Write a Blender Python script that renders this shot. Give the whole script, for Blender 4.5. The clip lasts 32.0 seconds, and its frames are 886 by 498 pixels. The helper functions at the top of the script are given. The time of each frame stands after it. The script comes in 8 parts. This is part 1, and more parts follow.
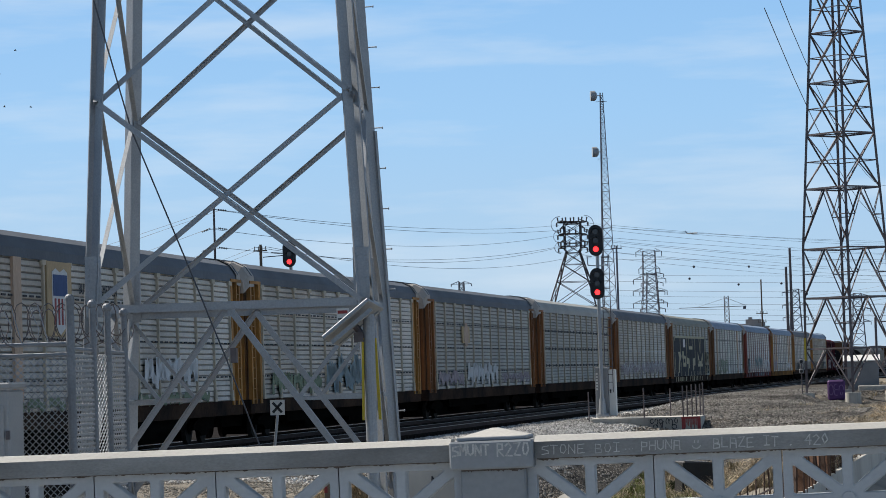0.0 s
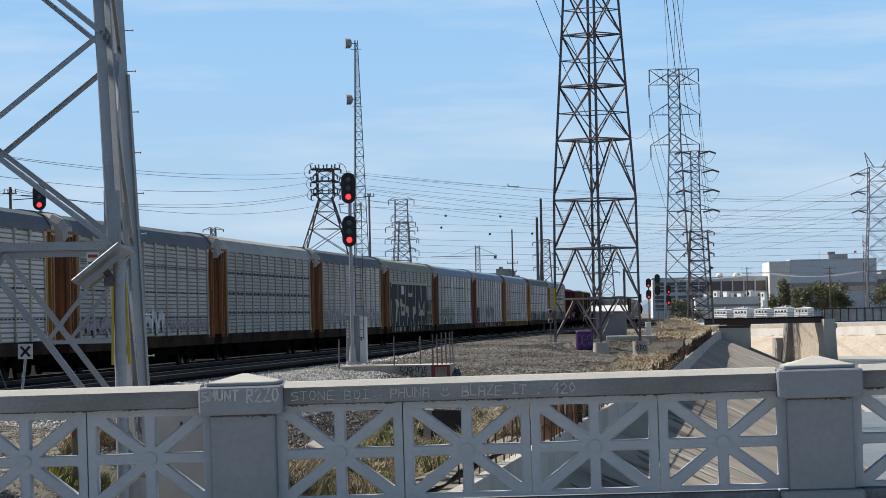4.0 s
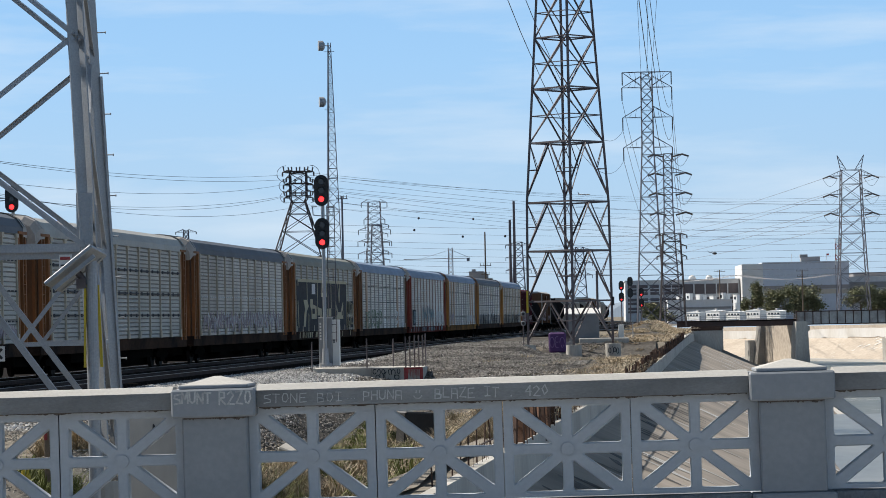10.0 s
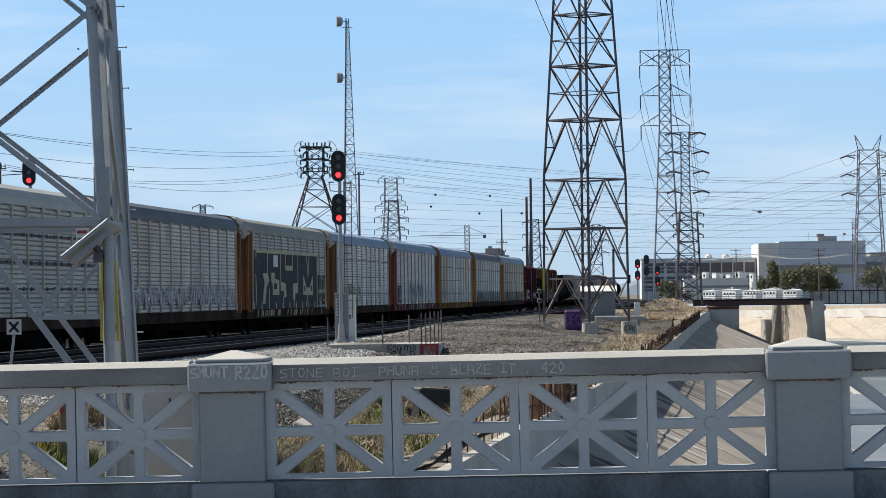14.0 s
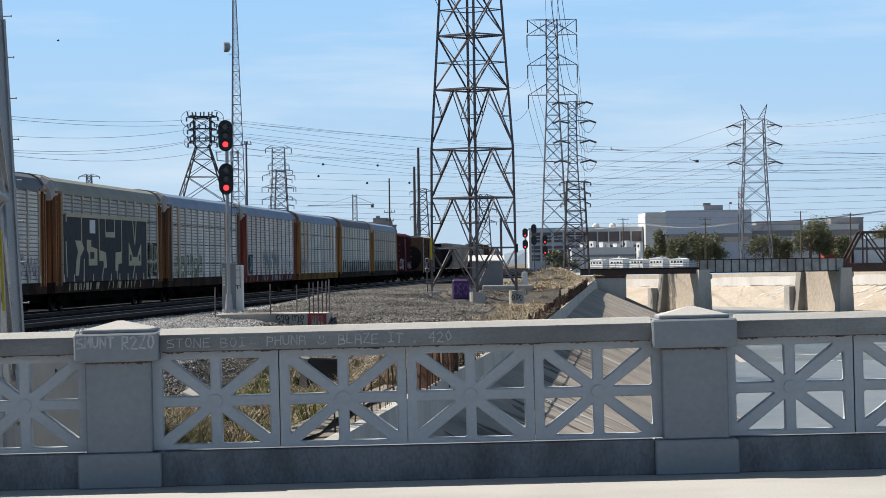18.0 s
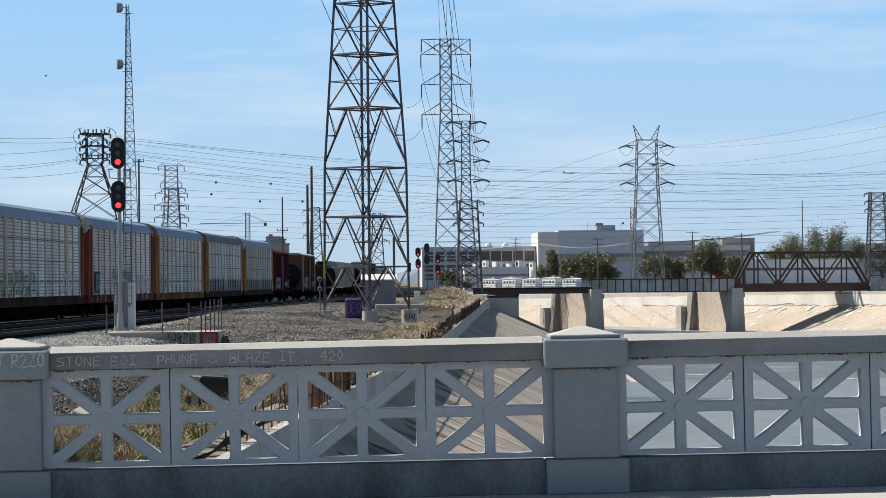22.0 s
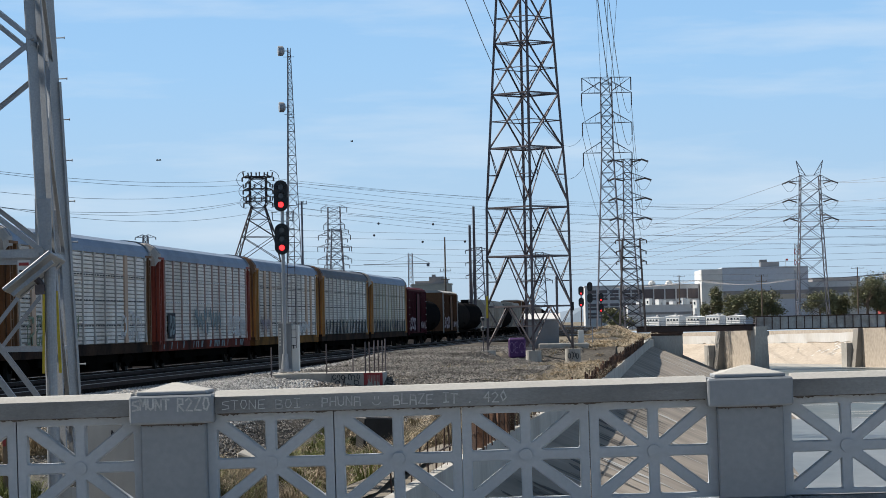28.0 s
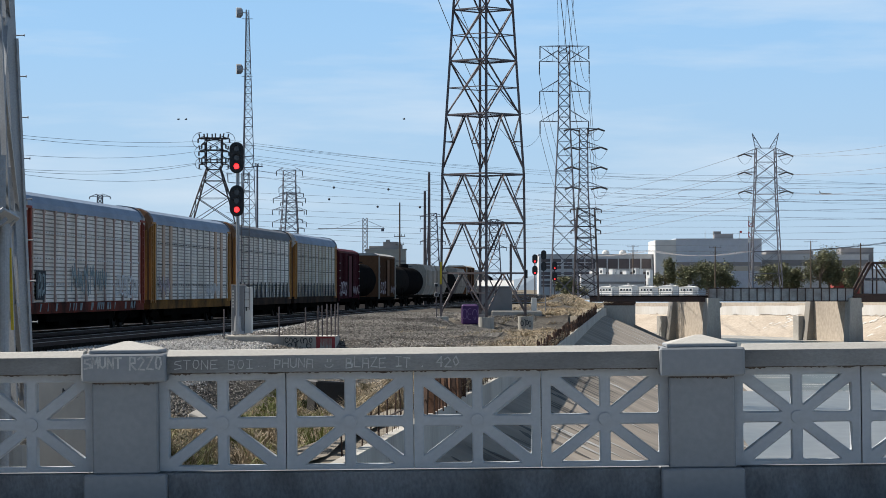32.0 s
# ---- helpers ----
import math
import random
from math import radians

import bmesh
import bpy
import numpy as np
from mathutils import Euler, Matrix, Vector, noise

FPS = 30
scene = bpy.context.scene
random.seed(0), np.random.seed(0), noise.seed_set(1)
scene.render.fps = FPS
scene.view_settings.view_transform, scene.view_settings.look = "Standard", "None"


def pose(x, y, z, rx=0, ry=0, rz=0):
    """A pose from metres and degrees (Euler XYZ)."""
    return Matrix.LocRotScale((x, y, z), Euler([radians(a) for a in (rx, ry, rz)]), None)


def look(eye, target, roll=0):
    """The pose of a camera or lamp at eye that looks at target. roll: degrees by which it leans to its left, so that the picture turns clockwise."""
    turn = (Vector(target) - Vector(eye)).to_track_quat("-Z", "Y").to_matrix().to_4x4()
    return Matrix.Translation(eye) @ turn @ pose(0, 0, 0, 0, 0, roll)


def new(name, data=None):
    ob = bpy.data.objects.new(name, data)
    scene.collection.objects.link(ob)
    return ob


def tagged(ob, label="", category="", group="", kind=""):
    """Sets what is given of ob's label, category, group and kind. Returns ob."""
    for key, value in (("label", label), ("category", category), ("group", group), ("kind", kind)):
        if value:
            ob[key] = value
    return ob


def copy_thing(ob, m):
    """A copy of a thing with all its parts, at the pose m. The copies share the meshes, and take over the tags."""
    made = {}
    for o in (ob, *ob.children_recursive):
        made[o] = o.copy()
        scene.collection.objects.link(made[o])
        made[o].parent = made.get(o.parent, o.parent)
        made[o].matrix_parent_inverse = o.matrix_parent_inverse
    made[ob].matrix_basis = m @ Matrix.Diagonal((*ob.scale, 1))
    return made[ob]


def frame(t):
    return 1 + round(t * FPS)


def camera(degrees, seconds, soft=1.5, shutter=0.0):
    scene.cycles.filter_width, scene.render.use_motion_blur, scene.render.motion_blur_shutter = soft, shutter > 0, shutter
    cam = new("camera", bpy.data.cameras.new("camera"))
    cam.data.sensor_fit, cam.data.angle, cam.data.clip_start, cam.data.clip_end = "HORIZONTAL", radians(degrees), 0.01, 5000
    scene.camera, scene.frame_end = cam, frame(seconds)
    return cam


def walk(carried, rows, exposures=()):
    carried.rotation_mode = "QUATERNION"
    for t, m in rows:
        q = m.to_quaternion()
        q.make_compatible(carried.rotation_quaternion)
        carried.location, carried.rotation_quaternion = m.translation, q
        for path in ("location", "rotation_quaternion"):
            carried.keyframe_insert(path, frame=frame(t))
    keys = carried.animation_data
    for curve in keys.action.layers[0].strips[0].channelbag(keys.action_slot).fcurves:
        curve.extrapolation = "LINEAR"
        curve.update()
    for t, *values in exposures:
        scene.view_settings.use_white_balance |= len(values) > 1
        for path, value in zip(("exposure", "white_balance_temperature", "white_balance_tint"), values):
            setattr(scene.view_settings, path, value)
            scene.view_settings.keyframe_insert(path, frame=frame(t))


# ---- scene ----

# ---------- camera ----------
cam = camera(17.82, 32.0, soft=0.85)
# seconds, turn to the left, tilt up, lean (degrees), small sway of the hand-held eye (metres)
PATH = [
    (0, 8.085, 2.575, -1.798, -0.017, 0.008),
    (0.5, 8.306, 2.514, -1.759, -0.020, 0.009),
    (1, 8.499, 2.353, -1.671, -0.021, 0.010),
    (1.5, 8.436, 2.138, -1.631, -0.020, 0.009),
    (2, 7.901, 1.888, -1.472, -0.020, 0.006),
    (2.5, 6.897, 1.679, -1.364, -0.019, 0.004),
    (3, 5.471, 1.527, -1.261, -0.017, 0.004),
    (3.5, 4.093, 1.436, -1.185, -0.015, 0.003),
    (4, 3.092, 1.376, -1.156, -0.015, 0.004),
    (4.5, 2.569, 1.318, -1.072, -0.015, 0.004),
    (6.5, 1.504, 1.269, -1.184, -0.008, 0.003),
    (7, 1.312, 1.317, -1.191, -0.003, 0.001),
    (7.5, 1.313, 1.321, -1.175, -0.005, 0.001),
    (8, 1.460, 1.310, -1.060, -0.011, 0.002),
    (8.5, 1.726, 1.301, -1.032, -0.014, 0.001),
    (9, 2.012, 1.343, -1.084, -0.013, 0.001),
    (9.5, 2.297, 1.396, -1.106, -0.013, 0.003),
    (10, 2.542, 1.416, -1.132, -0.014, 0.004),
    (10.5, 2.845, 1.311, -1.092, -0.016, 0.004),
    (11, 3.162, 1.108, -0.965, -0.019, 0.002),
    (11.5, 3.470, 0.910, -0.878, -0.024, 0.000),
    (12, 3.766, 0.768, -0.778, -0.028, 0.001),
    (12.5, 3.863, 0.764, -0.711, -0.030, 0.001),
    (13, 3.699, 0.837, -0.714, -0.028, 0.001),
    (13.5, 3.329, 0.933, -0.730, -0.023, 0.000),
    (14, 2.882, 0.948, -0.693, -0.020, 0.000),
    (14.5, 2.535, 0.894, -0.699, -0.021, 0.001),
    (16.5, 1.970, 0.503, -0.494, -0.022, 0.000),
    (17, 1.548, 0.460, -0.597, -0.022, -0.000),
    (17.5, 1.049, 0.380, -0.702, -0.020, -0.000),
    (18, 0.616, 0.300, -0.819, -0.016, -0.000),
    (18.5, 0.280, 0.236, -0.907, -0.009, -0.001),
    (19, 0.000, 0.260, -0.982, -0.001, -0.000),
    (19.5, -0.309, 0.353, -1.101, 0.006, 0.001),
    (20, -0.631, 0.494, -1.025, 0.009, 0.000),
    (20.5, -0.997, 0.610, -0.941, 0.008, 0.001),
    (21, -1.264, 0.690, -0.824, 0.004, 0.001),
    (21.5, -1.472, 0.696, -0.714, -0.002, 0.001),
    (22, -1.558, 0.659, -0.582, -0.010, 0.001),
    (22.5, -1.440, 0.701, -0.487, -0.017, 0.000),
    (23, -1.068, 0.830, -0.513, -0.020, -0.001),
    (23.5, -0.503, 1.081, -0.633, -0.017, 0.000),
    (24, 0.209, 1.319, -0.816, -0.014, 0.002),
    (24.5, 0.834, 1.491, -0.901, -0.012, 0.002),
    (25, 1.359, 1.536, -0.841, -0.012, 0.001),
    (25.5, 1.821, 1.486, -0.710, -0.014, 0.003),
    (27.5, 2.270, 1.531, -1.083, -0.010, 0.007),
    (28, 1.727, 1.506, -1.163, -0.005, 0.011),
    (28.5, 1.224, 1.424, -1.145, -0.004, 0.011),
    (29, 0.960, 1.352, -1.018, -0.003, 0.011),
    (29.5, 0.680, 1.238, -0.902, -0.001, 0.011),
    (30, 0.452, 1.080, -0.654, -0.001, 0.011),
    (30.5, 0.478, 0.943, -0.403, -0.003, 0.013),
    (31, 0.589, 0.792, -0.174, -0.008, 0.014),
    (31.5, 0.771, 0.780, -0.020, -0.010, 0.002),
    (32, 0.811, 0.803, -0.030, -0.010, 0.002),
]


def aim(turn, tilt, lean, dx, dz):
    a, b = radians(turn), radians(tilt)
    eye = Vector((dx, 0.0, 2.0 + dz))
    return look(eye, eye + Vector((-math.sin(a) * math.cos(b), math.cos(a) * math.cos(b), math.sin(b))), lean)


walk(cam, [(r[0], aim(*r[1:])) for r in PATH], [(0, 0.6), (8, 0.62), (12, 0.70), (20, 0.68), (24, 0.63), (32, 0.62)])

# ---------- world, sun, exposure ----------
SUN_AZ, SUN_EL = radians(-60), radians(45)      # azimuth from +y towards +x
world = bpy.data.worlds.new("world")
scene.world = world
world.use_nodes = True
wn, wl = world.node_tree.nodes, world.node_tree.links
sky = wn.new("ShaderNodeTexSky")
sky.sky_type, sky.sun_disc = "NISHITA", False
sky.sun_elevation, sky.sun_rotation = SUN_EL, SUN_AZ
sky.air_density, sky.dust_density, sky.ozone_density = 1.0, 0.3, 1.5
co = wn.new("ShaderNodeTexCoord")
mp = wn.new("ShaderNodeMapping")
mp.inputs["Scale"].default_value = (3.0, 3.0, 21.0)
mp.inputs["Rotation"].default_value = (0.0, -0.35, 0.0)
cn = wn.new("ShaderNodeTexNoise")
cn.inputs["Scale"].default_value, cn.inputs["Detail"].default_value, cn.inputs["Roughness"].default_value = 2.6, 9.0, 0.55
cr = wn.new("ShaderNodeValToRGB")
cr.color_ramp.elements[0].position, cr.color_ramp.elements[1].position = 0.48, 0.74
cr.color_ramp.elements[1].color = (0.52, 0.52, 0.52, 1)
sep = wn.new("ShaderNodeSeparateXYZ")
hz = wn.new("ShaderNodeValToRGB")               # pale summer haze, bluer with height
hz.color_ramp.elements[0].color = (0.46, 0.635, 0.81, 1)
hz.color_ramp.elements[1].color = (0.018, 0.035, 0.07, 1)
for q, c in ((0.035, (0.43, 0.635, 0.855)), (0.09, (0.345, 0.61, 0.92)), (0.17, (0.25, 0.52, 0.89)), (0.26, (0.26, 0.44, 0.68)), (0.38, (0.15, 0.26, 0.41)), (0.55, (0.05, 0.09, 0.155))):
    hz.color_ramp.elements.new(q).color = (*c, 1)
gain = wn.new("ShaderNodeMixRGB")
gain.blend_type = "MULTIPLY"
gain.inputs["Fac"].default_value = 1.0
gain.inputs["Color2"].default_value = (9.6, 9.8, 10.2, 1)
hazemix = wn.new("ShaderNodeMixRGB")
hazemix.inputs["Fac"].default_value = 0.85
wl.new(co.outputs["Generated"], sep.inputs[0])
wl.new(sep.outputs["Z"], hz.inputs["Fac"])
wl.new(hz.outputs["Color"], gain.inputs["Color1"])
wl.new(sky.outputs["Color"], hazemix.inputs["Color1"])
wl.new(gain.outputs["Color"], hazemix.inputs["Color2"])
mixc = wn.new("ShaderNodeMixRGB")
mixc.inputs["Color2"].default_value = (7.2, 8.2, 9.2, 1)
wl.new(co.outputs["Generated"], mp.inputs["Vector"])
wl.new(mp.outputs["Vector"], cn.inputs["Vector"])
wl.new(cn.outputs["Fac"], cr.inputs["Fac"])
wl.new(cr.outputs["Color"], mixc.inputs["Fac"])
wl.new(hazemix.outputs["Color"], mixc.inputs["Color1"])
wl.new(mixc.outputs["Color"], wn["Background"].inputs["Color"])
wn["Background"].inputs["Strength"].default_value = 0.066
sun = new("sun", bpy.data.lights.new("sun", "SUN"))
sun.data.energy, sun.data.angle, sun.data.color = 5.0, radians(0.5), (1.0, 0.94, 0.85)
sd = Vector((math.sin(SUN_AZ) * math.cos(SUN_EL), math.cos(SUN_AZ) * math.cos(SUN_EL), math.sin(SUN_EL)))
sun.matrix_world = look(sd * 100, (0, 0, 0))


# ---------- materials ----------
def mat(name, col, rough=0.7, metal=0.0, var=0.25, scale=3.0, bump=0.15, fine=40.0, stain=None, amount=0.4, stretch=(1, 1, 1), rand=0.0, spec=0.4, island=0.0):
    """A surface with grain, blotches of a second colour and relief; scale and fine in repeats per metre."""
    m = bpy.data.materials.new(name)
    m.use_nodes = True
    n, l = m.node_tree.nodes, m.node_tree.links
    bs = n["Principled BSDF"]
    bs.inputs["Roughness"].default_value, bs.inputs["Metallic"].default_value = rough, metal
    bs.inputs["Specular IOR Level"].default_value = spec
    tc = n.new("ShaderNodeTexCoord")
    mpn = n.new("ShaderNodeMapping")
    mpn.inputs["Scale"].default_value = stretch
    l.new(tc.outputs["Object"], mpn.inputs["Vector"])
    big = n.new("ShaderNodeTexNoise")
    big.inputs["Scale"].default_value, big.inputs["Detail"].default_value = scale, 6.0
    small = n.new("ShaderNodeTexNoise")
    small.inputs["Scale"].default_value, small.inputs["Detail"].default_value = fine, 4.0
    for x in (big, small):
        l.new(mpn.outputs["Vector"], x.inputs["Vector"])
    ramp = n.new("ShaderNodeValToRGB")
    ramp.color_ramp.elements[0].position, ramp.color_ramp.elements[1].position = 0.42, 0.68
    second = stain or tuple(c * (1 - var) for c in col)
    mix = n.new("ShaderNodeMixRGB")
    mix.inputs["Color1"].default_value, mix.inputs["Color2"].default_value = (*col, 1), (*second, 1)
    mul = n.new("ShaderNodeMath")
    mul.operation = "MULTIPLY"
    mul.inputs[1].default_value = amount if stain else 1.0
    l.new(big.outputs["Fac"], ramp.inputs["Fac"])
    l.new(ramp.outputs["Color"], mul.inputs[0])
    l.new(mul.outputs[0], mix.inputs["Fac"])
    hs = n.new("ShaderNodeHueSaturation")
    mr = n.new("ShaderNodeMapRange")
    mr.inputs["From Min"].default_value, mr.inputs["From Max"].default_value = 0.3, 0.7
    mr.inputs["To Min"].default_value, mr.inputs["To Max"].default_value = 1 - var * 0.6, 1 + var * 0.6
    l.new(small.outputs["Fac"], mr.inputs["Value"])
    last = mr.outputs["Result"]
    if rand or island:
        oi = n.new("ShaderNodeNewGeometry" if island else "ShaderNodeObjectInfo")
        rand = rand or island
        rr = n.new("ShaderNodeMapRange")
        rr.inputs["To Min"].default_value, rr.inputs["To Max"].default_value = 1 - rand, 1 + rand
        l.new(oi.outputs["Random Per Island" if island else "Random"], rr.inputs["Value"])
        mm = n.new("ShaderNodeMath")
        mm.operation = "MULTIPLY"
        l.new(last, mm.inputs[0])
        l.new(rr.outputs["Result"], mm.inputs[1])
        last = mm.outputs[0]
    l.new(last, hs.inputs["Value"])
    l.new(mix.outputs["Color"], hs.inputs["Color"])
    l.new(hs.outputs["Color"], bs.inputs["Base Color"])
    if bump:
        bp = n.new("ShaderNodeBump")
        bp.inputs["Strength"].default_value, bp.inputs["Distance"].default_value = bump, 0.02
        l.new(small.outputs["Fac"], bp.inputs["Height"])
        l.new(bp.outputs["Normal"], bs.inputs["Normal"])
    return m


def glow(name, col, strength):
    m = bpy.data.materials.new(name)
    m.use_nodes = True
    bs = m.node_tree.nodes["Principled BSDF"]
    bs.inputs["Base Color"].default_value = (*[c * 0.3 for c in col], 1)
    bs.inputs["Emission Color"].default_value = (*col, 1)
    bs.inputs["Emission Strength"].default_value = strength
    return m


M_PARAPET = mat("parapet_paint", (0.236, 0.254, 0.274), 0.8, var=0.09, scale=1.3, fine=25, stain=(0.165, 0.178, 0.188), amount=0.4, bump=0.06)
M_PANEL = mat("panel_paint", (0.39, 0.418, 0.447), 0.8, var=0.09, scale=1.6, fine=25, stain=(0.28, 0.296, 0.312), amount=0.4, bump=0.06)
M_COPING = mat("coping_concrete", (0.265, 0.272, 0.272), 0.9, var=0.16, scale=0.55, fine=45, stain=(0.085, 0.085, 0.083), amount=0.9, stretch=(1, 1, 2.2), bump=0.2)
M_PLINTH = mat("plinth_concrete", (0.165, 0.178, 0.192), 0.9, var=0.3, scale=2.2, fine=40, stain=(0.075, 0.077, 0.08), amount=0.75, stretch=(1.4, 1, 0.8), bump=0.25)
# Paler than the faces below: sunlight on the tops is in the colour
M_TOP = mat("sunlit_concrete_top", (0.408, 0.398, 0.374), 0.9, var=0.12, scale=1.4, fine=40, stain=(0.286, 0.275, 0.258), amount=0.5)
M_WALK = mat("sidewalk_concrete", (0.394, 0.381, 0.354), 0.9, var=0.12, scale=0.9, fine=50, stain=(0.286, 0.272, 0.252), amount=0.5)
M_ASPHALT = mat("asphalt", (0.055, 0.055, 0.057), 0.9, var=0.35, scale=0.6, fine=90)
M_CHALK = mat("chalk_scrawl", (0.46, 0.465, 0.46), 0.9, var=0.3, scale=14, fine=90)
M_CONC = mat("weathered_concrete", (0.245, 0.228, 0.204), 0.9, var=0.2, scale=0.25, fine=8, stain=(0.170, 0.156, 0.136), amount=0.6, bump=0.3)
M_CONC_PALE = mat("pale_concrete", (0.408, 0.391, 0.357), 0.9, var=0.16, scale=0.35, fine=6, stain=(0.24, 0.222, 0.195), amount=0.6, stretch=(1, 1, 0.4))
M_BANK_W = mat("stained_slope_concrete", (0.30, 0.255, 0.207), 0.9, var=0.22, scale=0.16, fine=0.9, stain=(0.15, 0.13, 0.11), amount=0.85, stretch=(0.5, 1.0, 0.5), bump=0.05)
M_BANK = mat("channel_slope_concrete", (0.408, 0.350, 0.286), 0.9, var=0.25, scale=0.06, fine=1.5, stain=(0.313, 0.262, 0.207), amount=0.7)
M_FLOOR = mat("channel_floor_concrete", (0.354, 0.340, 0.313), 0.85, var=0.2, scale=0.05, fine=1.0, stain=(0.224, 0.211, 0.190), amount=0.7)
M_WATER = mat("shallow_river_water", (0.092, 0.107, 0.105), 0.45, var=0.25, scale=0.10, fine=1.2, stain=(0.163, 0.160, 0.139), amount=0.7, stretch=(1, 0.35, 1), bump=0.35, spec=0.2)
M_POOL = mat("still_river_water", (0.129, 0.139, 0.139), 0.42, var=0.25, scale=0.12, fine=1.5, stain=(0.197, 0.197, 0.187), amount=0.7, stretch=(1, 0.25, 1), bump=0.4, spec=0.5)
M_GROUND = mat("dry_earth", (0.19, 0.172, 0.145), 1.0, var=0.3, scale=0.35, fine=5, stain=(0.12, 0.105, 0.082), amount=0.7, bump=0.5, spec=0.0)
M_BALLAST = mat("ballast_stone", (0.10, 0.094, 0.086), 0.95, var=0.6, scale=0.22, fine=7, stain=(0.034, 0.03, 0.028), amount=0.8, bump=1.0, spec=0.0)
M_STONE = mat("loose_ballast_stones", (0.215, 0.2, 0.182), 0.9, var=0.3, scale=0.2, fine=9, stain=(0.07, 0.065, 0.06), amount=0.85, island=0.55, spec=0.05)
M_STONE_N = mat("clean_ballast_stones", (0.40, 0.39, 0.375), 0.9, var=0.3, scale=0.2, fine=9, stain=(0.22, 0.21, 0.195), amount=0.7, island=0.6, spec=0.05)
M_GRAVEL_P = mat("pale_crushed_gravel", (0.20, 0.184, 0.16), 0.95, var=0.4, scale=0.8, fine=14, stain=(0.184, 0.163, 0.136), amount=0.6, bump=1.0, spec=0.0)
M_STONE_P = mat("pale_gravel_stones", (0.25, 0.233, 0.207), 0.9, var=0.3, scale=0.5, fine=12, stain=(0.204, 0.184, 0.156), amount=0.6, island=0.5, spec=0.0)
# Near-black ballast: the shade under and beside the train is in the colour
M_SHADE_BED = mat("shade_dark_track_ballast", (0.024, 0.023, 0.024), 1.0, var=0.5, scale=0.6, fine=14, stain=(0.012, 0.011, 0.010), amount=0.6, bump=0.6, spec=0.0)
M_RAIL = mat("worn_rail_steel", (0.055, 0.035, 0.028), 0.8, 0.2, var=0.3, scale=3, spec=0.15)
M_RAILTOP = mat("polished_rail_head", (0.30, 0.29, 0.30), 0.35, 0.9, var=0.1)
M_TIE = mat("railway_tie", (0.035, 0.03, 0.026), 1.0, var=0.4, scale=4, fine=20, rand=0.2, spec=0.0)
M_GALV = mat("galvanised_steel", (0.335, 0.353, 0.376), 0.6, 0.45, var=0.15, scale=1.2, fine=30, stain=(0.230, 0.238, 0.250), amount=0.4)
M_GALV_D = mat("weathered_tower_steel", (0.155, 0.138, 0.145), 0.75, 0.25, var=0.25, scale=0.7, fine=10, stain=(0.085, 0.066, 0.065), amount=0.7, spec=0.2)
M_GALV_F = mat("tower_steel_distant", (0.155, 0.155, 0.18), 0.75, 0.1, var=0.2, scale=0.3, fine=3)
M_RUSTTOWER = mat("rusty_tower_steel", (0.062, 0.052, 0.055), 0.85, 0.1, var=0.25, scale=0.3, fine=3)
M_BLACK = mat("black_signal_paint", (0.018, 0.018, 0.02), 0.55, var=0.3)
M_RED = glow("red_signal_lamp", (1.0, 0.02, 0.022), 2.8)
M_LENS = mat("unlit_lens", (0.05, 0.05, 0.055), 0.15, var=0.1, bump=0)
M_POST_G = mat("dull_fence_steel", (0.235, 0.248, 0.268), 0.65, 0.35, var=0.2, scale=2, fine=30)
M_CABINET = mat("grey_cabinet_paint", (0.328, 0.336, 0.344), 0.6, var=0.1, scale=1.0, stain=(0.246, 0.246, 0.246), amount=0.4)
M_CABINET_D = mat("dark_cabinet_paint", (0.20, 0.21, 0.225), 0.6, var=0.15, scale=1.0, stain=(0.14, 0.14, 0.14), amount=0.4)
M_WHITE = mat("white_paint", (0.590, 0.590, 0.574), 0.6, var=0.1, scale=0.5, stain=(0.410, 0.410, 0.394), amount=0.3)
M_YELLOW = mat("yellow_guard", (0.508, 0.377, 0.033), 0.6, var=0.15, scale=2)
M_RUST = mat("rusty_steel", (0.17, 0.085, 0.05), 0.85, 0.2, var=0.35, scale=2, fine=25, stain=(0.09, 0.06, 0.045), amount=0.7)
M_RUST_D = mat("dark_rusty_steel", (0.075, 0.042, 0.03), 0.9, 0.1, var=0.35, scale=2, fine=25, stain=(0.045, 0.032, 0.026), amount=0.7)
M_PURPLE = mat("purple_tag_paint", (0.085, 0.032, 0.14), 0.7, var=0.2, scale=3)
M_LILAC = mat("lilac_tag_paint", (0.24, 0.15, 0.32), 0.7, var=0.2, scale=3)
M_TAG = mat("black_tag_paint", (0.03, 0.03, 0.035), 0.7, var=0.2, scale=6)
M_REDTAG = mat("red_tag_paint", (0.30, 0.05, 0.05), 0.7, var=0.2, scale=6)
M_DRY = mat("dry_straw_grass", (0.37, 0.305, 0.225), 0.9, var=0.25, scale=0.9, fine=10, stain=(0.17, 0.15, 0.085), amount=0.8, bump=0, island=0.45)
M_STRAW = mat("golden_straw_grass", (0.36, 0.285, 0.19), 0.9, var=0.2, scale=0.5, fine=8, stain=(0.24, 0.19, 0.11), amount=0.7, bump=0, island=0.4)
M_GREEN = mat("green_weed_leaves", (0.14, 0.155, 0.04), 0.8, var=0.35, scale=2.0, fine=8, stain=(0.06, 0.075, 0.025), amount=0.7, bump=0, island=0.4)
M_SHRUB = mat("shrub_leaves", (0.04, 0.055, 0.022), 0.8, var=0.35, scale=2.0, fine=8, bump=0)
M_LEAF = mat("tree_leaves", (0.15, 0.158, 0.082), 0.8, var=0.4, scale=0.35, fine=4, stain=(0.165, 0.145, 0.088), amount=0.7, bump=0, island=0.5)
